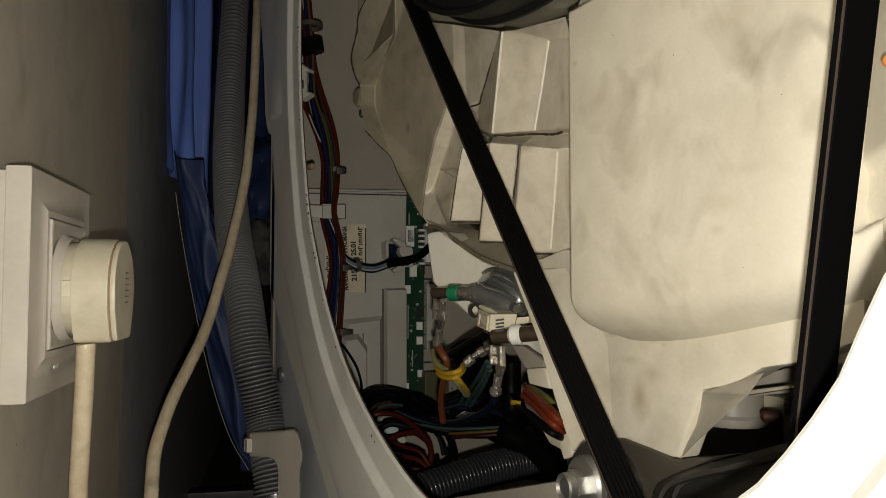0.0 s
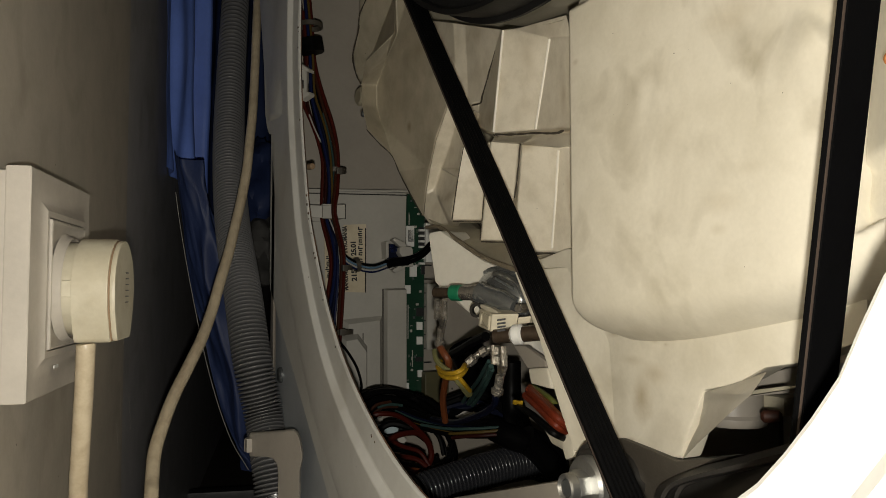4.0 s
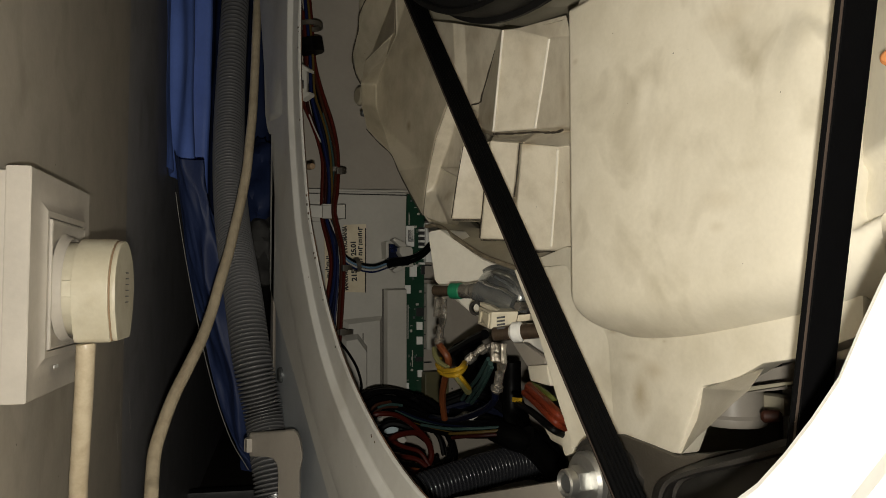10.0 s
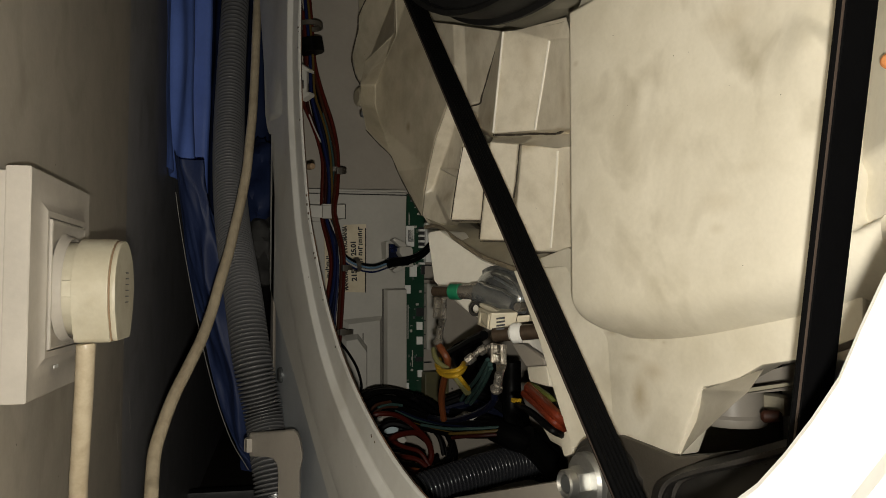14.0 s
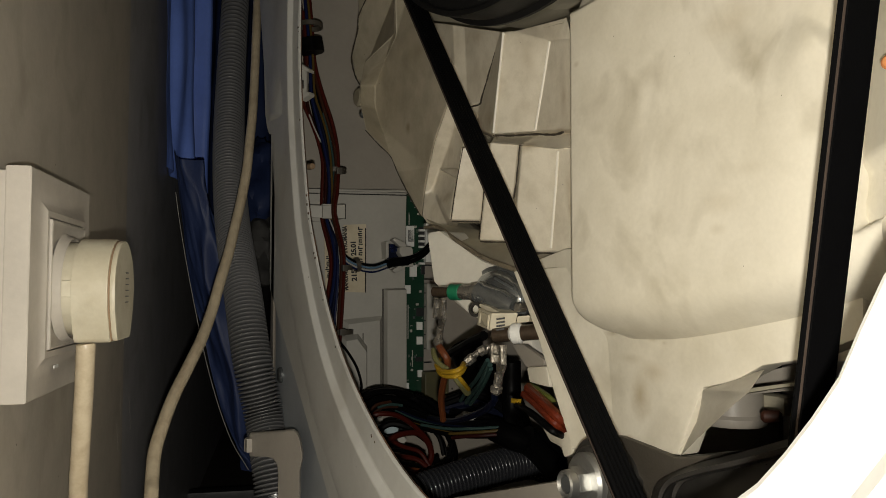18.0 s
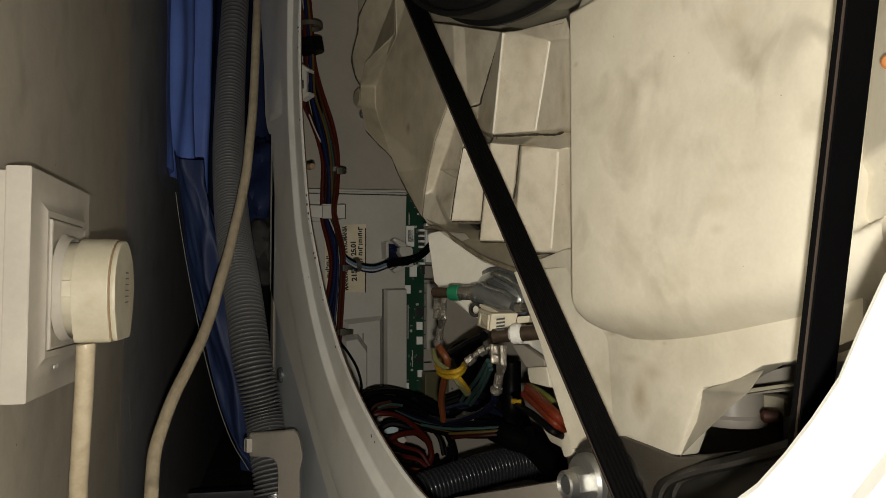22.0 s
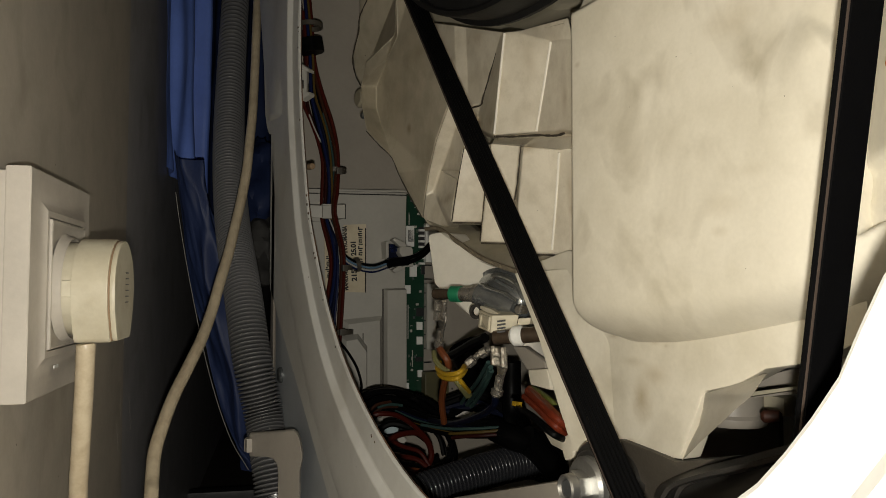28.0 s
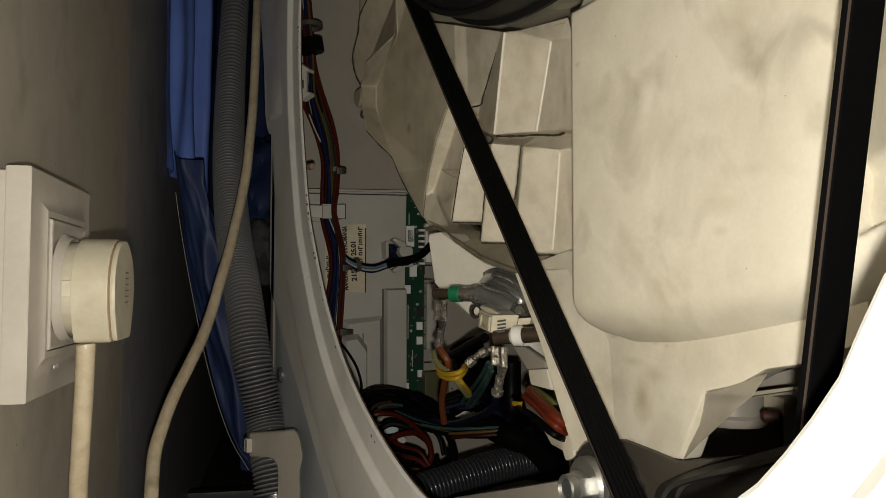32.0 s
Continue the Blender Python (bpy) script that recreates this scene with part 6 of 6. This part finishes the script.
for colour, r, turns in (
        ("red", 0.0016, [[(0.1581, 0.4520, 0.1594), (0.1650, 0.4486, 0.1625), (0.1768, 0.4484, 0.1611), (0.1895, 0.4514, 0.1537), (0.2017, 0.4550, 0.1422), (0.2048, 0.4558, 0.1317), (0.1989, 0.4531, 0.1222)],
         [(0.1701, 0.4481, 0.1447), (0.1794, 0.4490, 0.1486), (0.1932, 0.4526, 0.1480), (0.2024, 0.4557, 0.1403), (0.2042, 0.4553, 0.1305), (0.1956, 0.4519, 0.1213)],
         [(0.1553, 0.4499, 0.1538), (0.1699, 0.4538, 0.1479), (0.1845, 0.4560, 0.1399), (0.1956, 0.4545, 0.1357), (0.2010, 0.4508, 0.1274)],
         [(0.1673, 0.4548, 0.1416), (0.1799, 0.4559, 0.1347), (0.1924, 0.4535, 0.1319), (0.1989, 0.4497, 0.1271)],
         [(0.1760, 0.4555, 0.1275), (0.1842, 0.4523, 0.1245), (0.1931, 0.4488, 0.1237)]]),
        ("black", 0.0019, [[(0.1579, 0.4620, 0.1670), (0.1626, 0.4586, 0.1735), (0.1769, 0.4584, 0.1748), (0.1937, 0.4614, 0.1699), (0.2073, 0.4650, 0.1605), (0.2200, 0.4658, 0.1536)],
         [(0.1580, 0.4581, 0.1634), (0.1673, 0.4590, 0.1697), (0.1824, 0.4626, 0.1690), (0.1987, 0.4657, 0.1617), (0.2115, 0.4653, 0.1514)],
         [(0.1602, 0.4599, 0.1581), (0.1713, 0.4638, 0.1638), (0.1861, 0.4660, 0.1625), (0.2014, 0.4645, 0.1537), (0.2119, 0.4608, 0.1433), (0.2147, 0.4581, 0.1311)],
         [(0.1603, 0.4648, 0.1722), (0.1713, 0.4659, 0.1750), (0.1851, 0.4635, 0.1730), (0.1977, 0.4597, 0.1670)],
         [(0.1682, 0.4655, 0.1467), (0.1785, 0.4623, 0.1535), (0.1911, 0.4588, 0.1503), (0.2011, 0.4582, 0.1431)],
         [(0.1682, 0.4611, 0.1369), (0.1770, 0.4582, 0.1409), (0.1903, 0.4588, 0.1375), (0.2029, 0.4623, 0.1314)],
         [(0.1701, 0.4580, 0.1331), (0.1814, 0.4597, 0.1296), (0.1986, 0.4635, 0.1243), (0.2143, 0.4659, 0.1274)],
         [(0.2094, 0.4607, 0.1522), (0.2202, 0.4645, 0.1427), (0.2242, 0.4660, 0.1310), (0.2157, 0.4638, 0.1189)],
         [(0.2181, 0.4653, 0.1509), (0.2241, 0.4657, 0.1403), (0.2202, 0.4627, 0.1297)],
         [(0.1643, 0.4650, 0.1435), (0.1698, 0.4615, 0.1346), (0.1809, 0.4584, 0.1264)],
         [(0.1588, 0.4603, 0.1553), (0.1626, 0.4580, 0.1414), (0.1752, 0.4594, 0.1288), (0.1906, 0.4632, 0.1194)],
         [(0.1946, 0.4581, 0.1710), (0.2085, 0.4604, 0.1640), (0.2234, 0.4642, 0.1521), (0.2412, 0.4660, 0.1460)]]),
        ("black", 0.0012, [[(0.1647, 0.4740, 0.1617), (0.1696, 0.4706, 0.1684), (0.1843, 0.4704, 0.1697), (0.2016, 0.4734, 0.1646), (0.2156, 0.4770, 0.1549), (0.2287, 0.4778, 0.1477)],
         [(0.1649, 0.4701, 0.1580), (0.1744, 0.4710, 0.1644), (0.1900, 0.4746, 0.1636), (0.2067, 0.4777, 0.1562), (0.2199, 0.4773, 0.1454)],
         [(0.1671, 0.4719, 0.1525), (0.1785, 0.4758, 0.1584), (0.1937, 0.4780, 0.1570), (0.2095, 0.4765, 0.1479), (0.2203, 0.4728, 0.1371), (0.2233, 0.4701, 0.1246)],
         [(0.1671, 0.4768, 0.1670), (0.1785, 0.4779, 0.1698), (0.1927, 0.4755, 0.1678), (0.2057, 0.4717, 0.1616)],
         [(0.1753, 0.4775, 0.1408), (0.1859, 0.4743, 0.1478), (0.1989, 0.4708, 0.1444), (0.2092, 0.4702, 0.1370)],
         [(0.1753, 0.4731, 0.1307), (0.1844, 0.4702, 0.1348), (0.1981, 0.4708, 0.1313), (0.2111, 0.4743, 0.1249)],
         [(0.1773, 0.4700, 0.1268), (0.1889, 0.4717, 0.1232), (0.2066, 0.4755, 0.1177), (0.2227, 0.4779, 0.1208)],
         [(0.2178, 0.4727, 0.1464), (0.2289, 0.4765, 0.1365), (0.2330, 0.4780, 0.1244), (0.2243, 0.4758, 0.1121)]])):
    for k, way in enumerate(turns):
        part("coil_wire", one(tube, way, r * (1 + 0.18 * math.sin(k * 2.1)), 8, 6), WIRE[colour], coil, colour.replace("_", " ") + " insulated wire")
for colour, way in (("brown", [(0.1617, 0.4560, 0.1627), (0.1677, 0.4560, 0.1672), (0.1768, 0.4560, 0.1684)]), ("umber", [(0.1625, 0.4560, 0.1599), (0.1707, 0.4560, 0.1649), (0.1814, 0.4560, 0.1649)]), ("teal", [(0.1677, 0.4560, 0.1651), (0.1760, 0.4560, 0.1667), (0.1844, 0.4560, 0.1655)]), ("orange", [(0.1822, 0.4560, 0.1282), (0.1892, 0.4560, 0.1257), (0.1970, 0.4560, 0.1239)])):
    part("coil_wire", one(tube, way, 0.0010, 7, 6), WIRE[colour], coil, colour + " insulated wire")
part("paper_tag", one(prism, [(0.1699, 0.4660, 0.1522), (0.1745, 0.4660, 0.1529), (0.1807, 0.4660, 0.1517), (0.1858, 0.4660, 0.1492), (0.1854, 0.4660, 0.1467), (0.1784, 0.4660, 0.1465), (0.1722, 0.4660, 0.1488)], (0.001, 0.002, 0)), PALE_BLUE, coil, "pale bluish scrap under the wires")
part("paper_tag", one(prism, [(0.1854, 0.4680, 0.1431), (0.1901, 0.4680, 0.1438), (0.1925, 0.4680, 0.1410), (0.1909, 0.4680, 0.1390), (0.1870, 0.4680, 0.1397)], (0.001, 0.002, 0)), HOUSING, coil)
bundle = thing("taped_harness", (0.2311, 0.4165, 0.1501), "black taped cable harness above the hose", "wires")
part("black_sleeve", one(tube, [(0.2247, 0.4104, 0.1557), (0.2283, 0.3977, 0.1528), (0.2353, 0.3869, 0.1496), (0.2385, 0.3758, 0.1444), (0.2387, 0.3628, 0.137), (0.2352, 0.3496, 0.1269)], 0.0072, 12), WIRE["black"], bundle)
part("black_sleeve", one(tube, [(0.2322, 0.3850, 0.1538), (0.2456, 0.3850, 0.1461), (0.2533, 0.3850, 0.1340), (0.2551, 0.3850, 0.1207), (0.2531, 0.3850, 0.1079)], 0.0075, 12), WIRE["black"], bundle)
# a black tube added to stand for the dark gap here
part("black_sleeve", one(tube, [(0.2431, 0.4195, 0.194), (0.2435, 0.4203, 0.1764), (0.2422, 0.4163, 0.1596), (0.2379, 0.4022, 0.152)], 0.006, 12), WIRE["black"], bundle)
part("black_sleeve", one(tube, [(0.2189, 0.4549, 0.1572), (0.2277, 0.4398, 0.1563), (0.2335, 0.4206, 0.1554), (0.2361, 0.4031, 0.1513)], 0.0045, 12), WIRE["black"], bundle)
for k, (y0, y1, y2, r) in enumerate(((715, 700, 745, 0.0028), (722, 712, 752, 0.0022), (708, 694, 735, 0.002), (730, 722, 748, 0.0026), (704, 716, 728, 0.0016))):
    pts = [Vector(p) + Vector((0, 0, (720 - y) * 0.00036)) for p, y in zip([(0.2202, 0.4707, 0.1604), (0.2395, 0.4561, 0.1612), (0.2572, 0.4368, 0.1627)], (y0, y1, y2))]
    part("harness_wire", one(tube, pts, r, 8, 6), WIRE[("black", "navy", "black", "navy", "umber")[k]], bundle)
# two thick black tubes, added in place of the shadow behind the wires
part("black_sleeve", one(tube, [(0.2613, 0.5213, 0.1973), (0.266, 0.5092, 0.177), (0.2656, 0.4883, 0.159), (0.2641, 0.4678, 0.1425)], 0.013, 12), WIRE["black"], bundle)
part("black_sleeve", one(tube, [(0.2713, 0.4952, 0.1864), (0.2727, 0.4845, 0.1671), (0.2692, 0.465, 0.1503), (0.2628, 0.4464, 0.1405)], 0.012, 12), WIRE["black"], bundle)
part("paper_tag", one(prism, [(0.2077, 0.4268, 0.1615), (0.2126, 0.4243, 0.1646), (0.2221, 0.42, 0.1635), (0.2171, 0.4225, 0.1597)], (0, 0, -0.0008)), WIRE["white"], bundle, "small pale tag on the wires")
for colour, dy, r in (("teal", -2, 0.0010), ("ochre", 5, 0.0009), ("black", 10, 0.0016), ("umber", 8, 0.0010), ("navy", -7, 0.0016), ("black", -12, 0.002), ("black", 2, 0.0011)):
    pts = [(0.1855, 0.4704, 0.1598), (0.195, 0.4552, 0.1552), (0.205, 0.434, 0.1533), (0.2176, 0.4204, 0.1532), (0.2302, 0.4078, 0.155)]
    pts = [Vector(p) + Vector((0, 0, -dy * 0.00035)) for p in pts]
    part("harness_wire", one(tube, pts, r, 7, 6), WIRE[colour], bundle, colour + " insulated wire")

part("harness_wire", one(tube, [(0.1993, 0.4180, 0.1530), (0.2038, 0.4120, 0.1540), (0.2129, 0.4040, 0.1553), (0.2232, 0.3980, 0.1565)], 0.0009, 8, 6), WIRE["ochre"], bundle, "yellow insulated wire")
part("harness_wire", one(tube, [(0.2011, 0.4180, 0.1505), (0.2057, 0.4120, 0.1519), (0.2128, 0.4040, 0.1533), (0.2232, 0.3980, 0.1542)], 0.0012, 8, 6), WIRE["dark_red"], bundle, "orange insulated wire")
part("harness_wire", one(tube, [(0.1861, 0.4300, 0.1574), (0.1974, 0.4180, 0.1562), (0.2074, 0.4080, 0.1570), (0.2237, 0.3990, 0.1582)], 0.0009, 8, 6), WIRE["teal"], bundle, "teal insulated wire")

# thin loop and branch of the loom
part("loom_wire", one(tube, [(0.1556, 0.5060, 0.2111), (0.1581, 0.5060, 0.2038), (0.1638, 0.5060, 0.1967), (0.1703, 0.5060, 0.1864), (0.1740, 0.5060, 0.1754), (0.1737, 0.5060, 0.1685), (0.1696, 0.5060, 0.1641)], 0.0009), WIRE["black"], loom, "thin black loop of wire")
for colour, dz in (("light_blue", 0.0), ("white", 0.0018), ("black", -0.0018), ("blue", 0.003)):
    pts = [(0.1618, 0.514, 0.2655), (0.1657, 0.512, 0.2596), (0.1736, 0.511, 0.2557), (0.1849, 0.511, 0.2542), (0.1985, 0.513, 0.2585), (0.2045, 0.514, 0.2594)]
    part("loom_wire", one(tube, [Vector(p) + Vector((0, 0, -dz)) for p in pts], 0.00075, 7), WIRE[colour], loom)
part("tape_wrap", one(tube, [(0.1947, 0.512, 0.2568), (0.202, 0.513, 0.2585), (0.212, 0.514, 0.2595)], 0.0034), WIRE["black"], loom)
part("loom_wire", one(tube, [(0.202, 0.513, 0.2577), (0.2129, 0.513, 0.2587), (0.2227, 0.515, 0.2626), (0.2326, 0.52, 0.2693)], 0.0016), WIRE["black"], loom)
part("loom_wire", one(tube, [(0.202, 0.513, 0.2602), (0.2129, 0.513, 0.262), (0.2227, 0.515, 0.2659), (0.2326, 0.52, 0.2735)], 0.0014), WIRE["black"], loom)
part("cable_tie", one(turned, [(0.005, -0.0014), (0.005, 0.0014), (0.004, 0.0014), (0.004, -0.0014), (0.005, -0.0014)], (0.1724, 0.511, 0.2561), (1, 0, 0.2), 16), NYLON, loom)
clip = part("loom_clip", one(prism, [(0.1450, 0.5030, 0.2961), (0.1609, 0.5030, 0.2972), (0.1610, 0.5030, 0.2875), (0.1451, 0.5030, 0.2869)], (0, 0.002, 0), 0.0005), HOUSING, loom, "grey-white plastic wire clip")
part("clip_plate", one(prism, [(0.1371, 0.5070, 0.2961), (0.1449, 0.5040, 0.2958), (0.1449, 0.5040, 0.2873), (0.1372, 0.5070, 0.2876)], (0, 0.0016, 0), 0.0005), HOUSING, clip, "side plate of the clip")
part("clip_wall", one(prism, [(0.1589, 0.5055, 0.2973), (0.1617, 0.5055, 0.2975), (0.1618, 0.5055, 0.2877), (0.1589, 0.5055, 0.2876)], (0, 0.026, 0), 0.0006), HOUSING, clip)
part("clip_lip", one(prism, [(0.1445, 0.5015, 0.2967), (0.1516, 0.5015, 0.2970), (0.1516, 0.5015, 0.2958), (0.1446, 0.5015, 0.2955)], (0, 0.004, 0), 0.0005), HOUSING, clip)

# bracket with a slot, and a rusty screw, inside the opening's edge
panel_bits = thing("edge_bracket", (0.1327, 0.505, 0.3776), "white plastic clip on the opening's inner edge", "clip")
part("bracket_plate", one(prism, [(0.1259, 0.4955, 0.3874), (0.1313, 0.4955, 0.3843), (0.1314, 0.4955, 0.3691), (0.1265, 0.4955, 0.3663)], (0.002, 0.003, 0), 0.0006), HOUSING, panel_bits)
part("bracket_wing", one(prism, [(0.1250, 0.4935, 0.3891), (0.1319, 0.4935, 0.3854), (0.1319, 0.4935, 0.3831), (0.1254, 0.4935, 0.3849)], (0.005, 0.004, 0), 0.0006), HOUSING, panel_bits)
part("bracket_wing", one(prism, [(0.1259, 0.4935, 0.3669), (0.1324, 0.4935, 0.3702), (0.1324, 0.4935, 0.3680), (0.1267, 0.4935, 0.3636)], (0.005, 0.004, 0), 0.0006), HOUSING, panel_bits)
part("slot", one(prism, [(0.1261, 0.4945, 0.3773), (0.1288, 0.4945, 0.3776), (0.1288, 0.4945, 0.3723), (0.1261, 0.4945, 0.3720)], (0.001, 0.002, 0)), DARK_PLASTIC, panel_bits, "dark slot")
solid("panel_screw", one(knob, (0.1239, 0.4629, 0.3147), (0.3, -1, 0), 0.006, 0.0019, 0.0006), PALE_RUST, "small rusty screw in the sheet edge", "screw", origin=(0.1239, 0.4629, 0.3147))


SHAKE = (  # seconds, millimetres along x, y, z, degrees about x, y, z
    (0, -0.00, 0.00, -0.00, -0.00, 0.00, 0.00),
    (0.5, -0.14, 0.23, -0.01, 0.01, -0.01, -0.02),
    (1, -0.02, 0.27, -0.08, -0.01, 0.01, 0.00),
    (1.5, -0.01, 1.03, -0.05, -0.01, -0.00, -0.04),
    (1.7, 0.00, 0.00, 0.00, 0.00, 0.00, 0.00),
    (1.8, 0.43, -0.43, -0.51, 0.00, 0.00, 0.00),
    (1.9, -0.43, 0.43, 0.51, 0.00, 0.00, 0.00),
    (2, -1.39, -0.98, 0.66, 0.02, -0.05, -0.05),
    (2.1, 1.57, -1.57, -1.28, 0.00, 0.00, 0.00),
    (2.2, 0.00, 0.00, -0.26, 0.00, 0.00, 0.00),
    (2.3, -0.86, 0.86, 0.51, 0.00, 0.00, 0.00),
    (2.4, 0.57, -0.57, -1.03, 0.00, 0.00, 0.00),
    (2.5, 0.46, 2.85, -0.38, 0.06, -0.23, -0.20),
    (2.6, 0.00, 0.00, -0.26, 0.00, 0.00, 0.00),
    (2.7, 0.57, -0.57, -0.77, 0.00, 0.00, 0.00),
    (2.8, -0.43, 0.43, 0.51, 0.00, 0.00, 0.00),
    (2.9, 0.71, -0.71, -0.77, 0.00, 0.00, 0.00),
    (3, 1.36, 1.43, 0.49, 0.14, 0.19, 0.01),
    (3.1, -0.71, 0.71, 0.77, 0.00, 0.00, 0.00),
    (3.2, 0.86, -0.86, -1.03, 0.00, 0.00, 0.00),
    (3.3, -0.43, 0.43, 0.26, 0.00, 0.00, 0.00),
    (3.4, 0.43, -0.43, -0.51, 0.00, 0.00, 0.00),
    (3.5, -0.06, -1.39, -0.67, -0.21, 0.08, 0.42),
    (4, -1.41, -1.75, 0.19, 0.05, -0.22, -0.34),
    (4.5, 0.20, 0.28, 0.78, 0.03, -0.08, -0.08),
    (5, 0.94, 1.26, 0.84, 0.03, -0.07, 0.05),
    (5.5, 0.75, 1.87, 0.90, -0.05, -0.10, 0.05),
    (6, 1.09, -0.39, -1.15, -0.08, 0.13, 0.06),
    (6.5, -0.35, -1.99, -0.81, -0.02, 0.02, -0.18),
    (7, 0.04, -1.77, -0.85, -0.04, 0.08, -0.14),
    (7.5, 0.68, -1.28, -0.94, -0.03, 0.14, -0.07),
    (8, 0.85, -1.12, -0.93, 0.04, 0.12, -0.04),
    (8.5, 0.83, -1.00, -0.94, -0.02, 0.12, -0.00),
    (9, -0.71, -2.16, -0.54, 0.03, -0.06, -0.22),
    (9.5, -1.57, -1.94, 0.22, 0.05, -0.25, -0.37),
    (10, 0.42, 0.75, 1.10, 0.04, -0.13, -0.07),
    (10.5, 1.46, 1.78, 0.58, 0.02, -0.01, 0.17),
    (11, 2.26, 1.89, -0.24, -0.01, 0.13, 0.30),
    (11.5, 1.52, 0.11, -0.77, -0.05, 0.17, 0.13),
    (12, -0.09, -1.55, -0.74, 0.06, -0.03, -0.10),
    (12.5, -1.12, -2.28, -0.39, 0.03, -0.12, -0.31),
    (13, -1.16, -1.09, 0.56, -0.01, -0.22, -0.30),
    (13.5, 0.25, 0.35, 0.97, 0.04, -0.10, -0.11),
    (14, 1.55, 1.61, 0.60, 0.05, 0.00, 0.15),
    (14.5, 2.19, 1.80, -0.13, -0.05, 0.14, 0.30),
    (15, 1.52, 0.11, -0.77, -0.05, 0.17, 0.13),
    (15.5, -0.09, -1.55, -0.74, 0.06, -0.03, -0.10),
    (16, -1.12, -2.28, -0.39, 0.03, -0.12, -0.31),
    (16.5, -1.28, -1.58, 0.39, 0.06, -0.22, -0.34),
    (17, -0.16, 0.09, 0.94, 0.02, -0.15, -0.20),
    (17.5, 1.35, 1.48, 0.86, 0.03, -0.02, 0.11),
    (18, 2.14, 1.94, 0.37, 0.02, 0.08, 0.27),
    (18.5, 2.72, 1.70, -0.36, 0.03, 0.18, 0.42),
    (19, 1.49, 0.18, -0.77, -0.01, 0.11, 0.18),
    (19.5, -0.16, -1.42, -0.53, -0.03, -0.00, -0.19),
    (20, -0.74, -1.94, -0.09, 0.02, -0.08, -0.29),
    (20.5, -1.18, -1.06, 0.59, 0.03, -0.24, -0.35),
    (21, 0.04, 0.10, 0.90, 0.08, -0.15, -0.09),
    (21.5, 1.93, 1.87, 0.66, -0.02, 0.08, 0.20),
    (22, 1.88, 1.92, 0.28, -0.03, 0.07, 0.19),
    (22.5, 2.45, 1.10, -0.50, -0.02, 0.25, 0.30),
    (23, 1.58, 0.21, -0.72, -0.05, 0.16, 0.16),
    (23.5, -0.01, -1.47, -0.60, 0.05, -0.02, -0.11),
    (24, -0.89, -2.13, -0.11, 0.04, -0.10, -0.31),
    (24.5, -0.95, -1.04, 0.56, 0.02, -0.19, -0.29),
    (25, -0.19, -0.26, 0.84, 0.10, -0.17, -0.17),
    (25.5, 0.08, 0.15, 0.94, 0.08, -0.16, -0.10),
    (26, 1.93, 1.87, 0.66, -0.02, 0.08, 0.20),
    (26.5, 2.45, 1.10, -0.50, -0.02, 0.25, 0.30),
    (27, 1.58, 0.21, -0.72, -0.05, 0.16, 0.16),
    (27.5, -0.24, -1.53, -0.23, -0.01, -0.02, -0.18),
    (28, 1.39, -0.15, -0.54, -0.02, 0.14, 0.05),
    (28.5, 1.81, 1.64, 0.20, -0.02, 0.06, 0.22),
    (29, 0.24, 0.13, 0.81, 0.02, -0.09, -0.06),
    (29.5, -0.37, -1.67, -0.31, -0.01, -0.03, -0.21),
    (29.75, 1.58, 0.21, -0.72, -0.05, 0.16, 0.16),
    (30, 2.54, 1.89, 0.04, -0.05, 0.14, 0.26),
    (30.25, 1.55, 1.61, 0.60, 0.05, 0.00, 0.15),
    (30.5, -0.60, -0.70, 0.78, -0.02, -0.16, -0.26),
    (30.7, -0.16, -1.42, -0.53, -0.03, -0.00, -0.19),
    (30.85, 1.52, 0.11, -0.77, -0.05, 0.17, 0.13),
    (31, 1.29, -0.39, -0.46, 0.01, 0.12, 0.03),
    (31.15, 2.19, 1.80, -0.13, -0.05, 0.14, 0.30),
    (31.3, 1.55, 1.61, 0.60, 0.05, 0.00, 0.15),
    (31.5, 0.48, 0.49, 0.89, 0.06, -0.13, -0.00),
    (31.7, -1.28, -1.58, 0.39, 0.06, -0.22, -0.34),
    (31.85, -0.16, -1.42, -0.53, -0.03, -0.00, -0.19),
    (32, 1.13, -0.58, -0.48, 0.01, 0.10, 0.06),
)


def pulley_angle(t):
    """Degrees turned by the pulley: a start, a pause, slow turns, then the other way."""
    a = 300 * (min(max(t - 1.6, 0), 3.9) / 3.9) ** 2
    a += 360 / 3.75 * min(max(t - 8.8, 0), 17.0)
    late = max(t - 26.5, 0)
    return a - 150 * late - 14 * late * late


def motions():
    """The tub rocks on its springs while the pulley turns."""
    walk(tub, [(t, pose(0.2 + x / 1000, AXIS_Y + y / 1000, AXIS_Z + z / 1000, a, b, c)) for t, x, y, z, a, b, c in SHAKE])
    hub_place = Vector((BELT_X, AXIS_Y, AXIS_Z)) - BASE[tub]
    walk(wheel, [(k * 0.2, pose(*hub_place, pulley_angle(k * 0.2))) for k in range(161)])


motions()
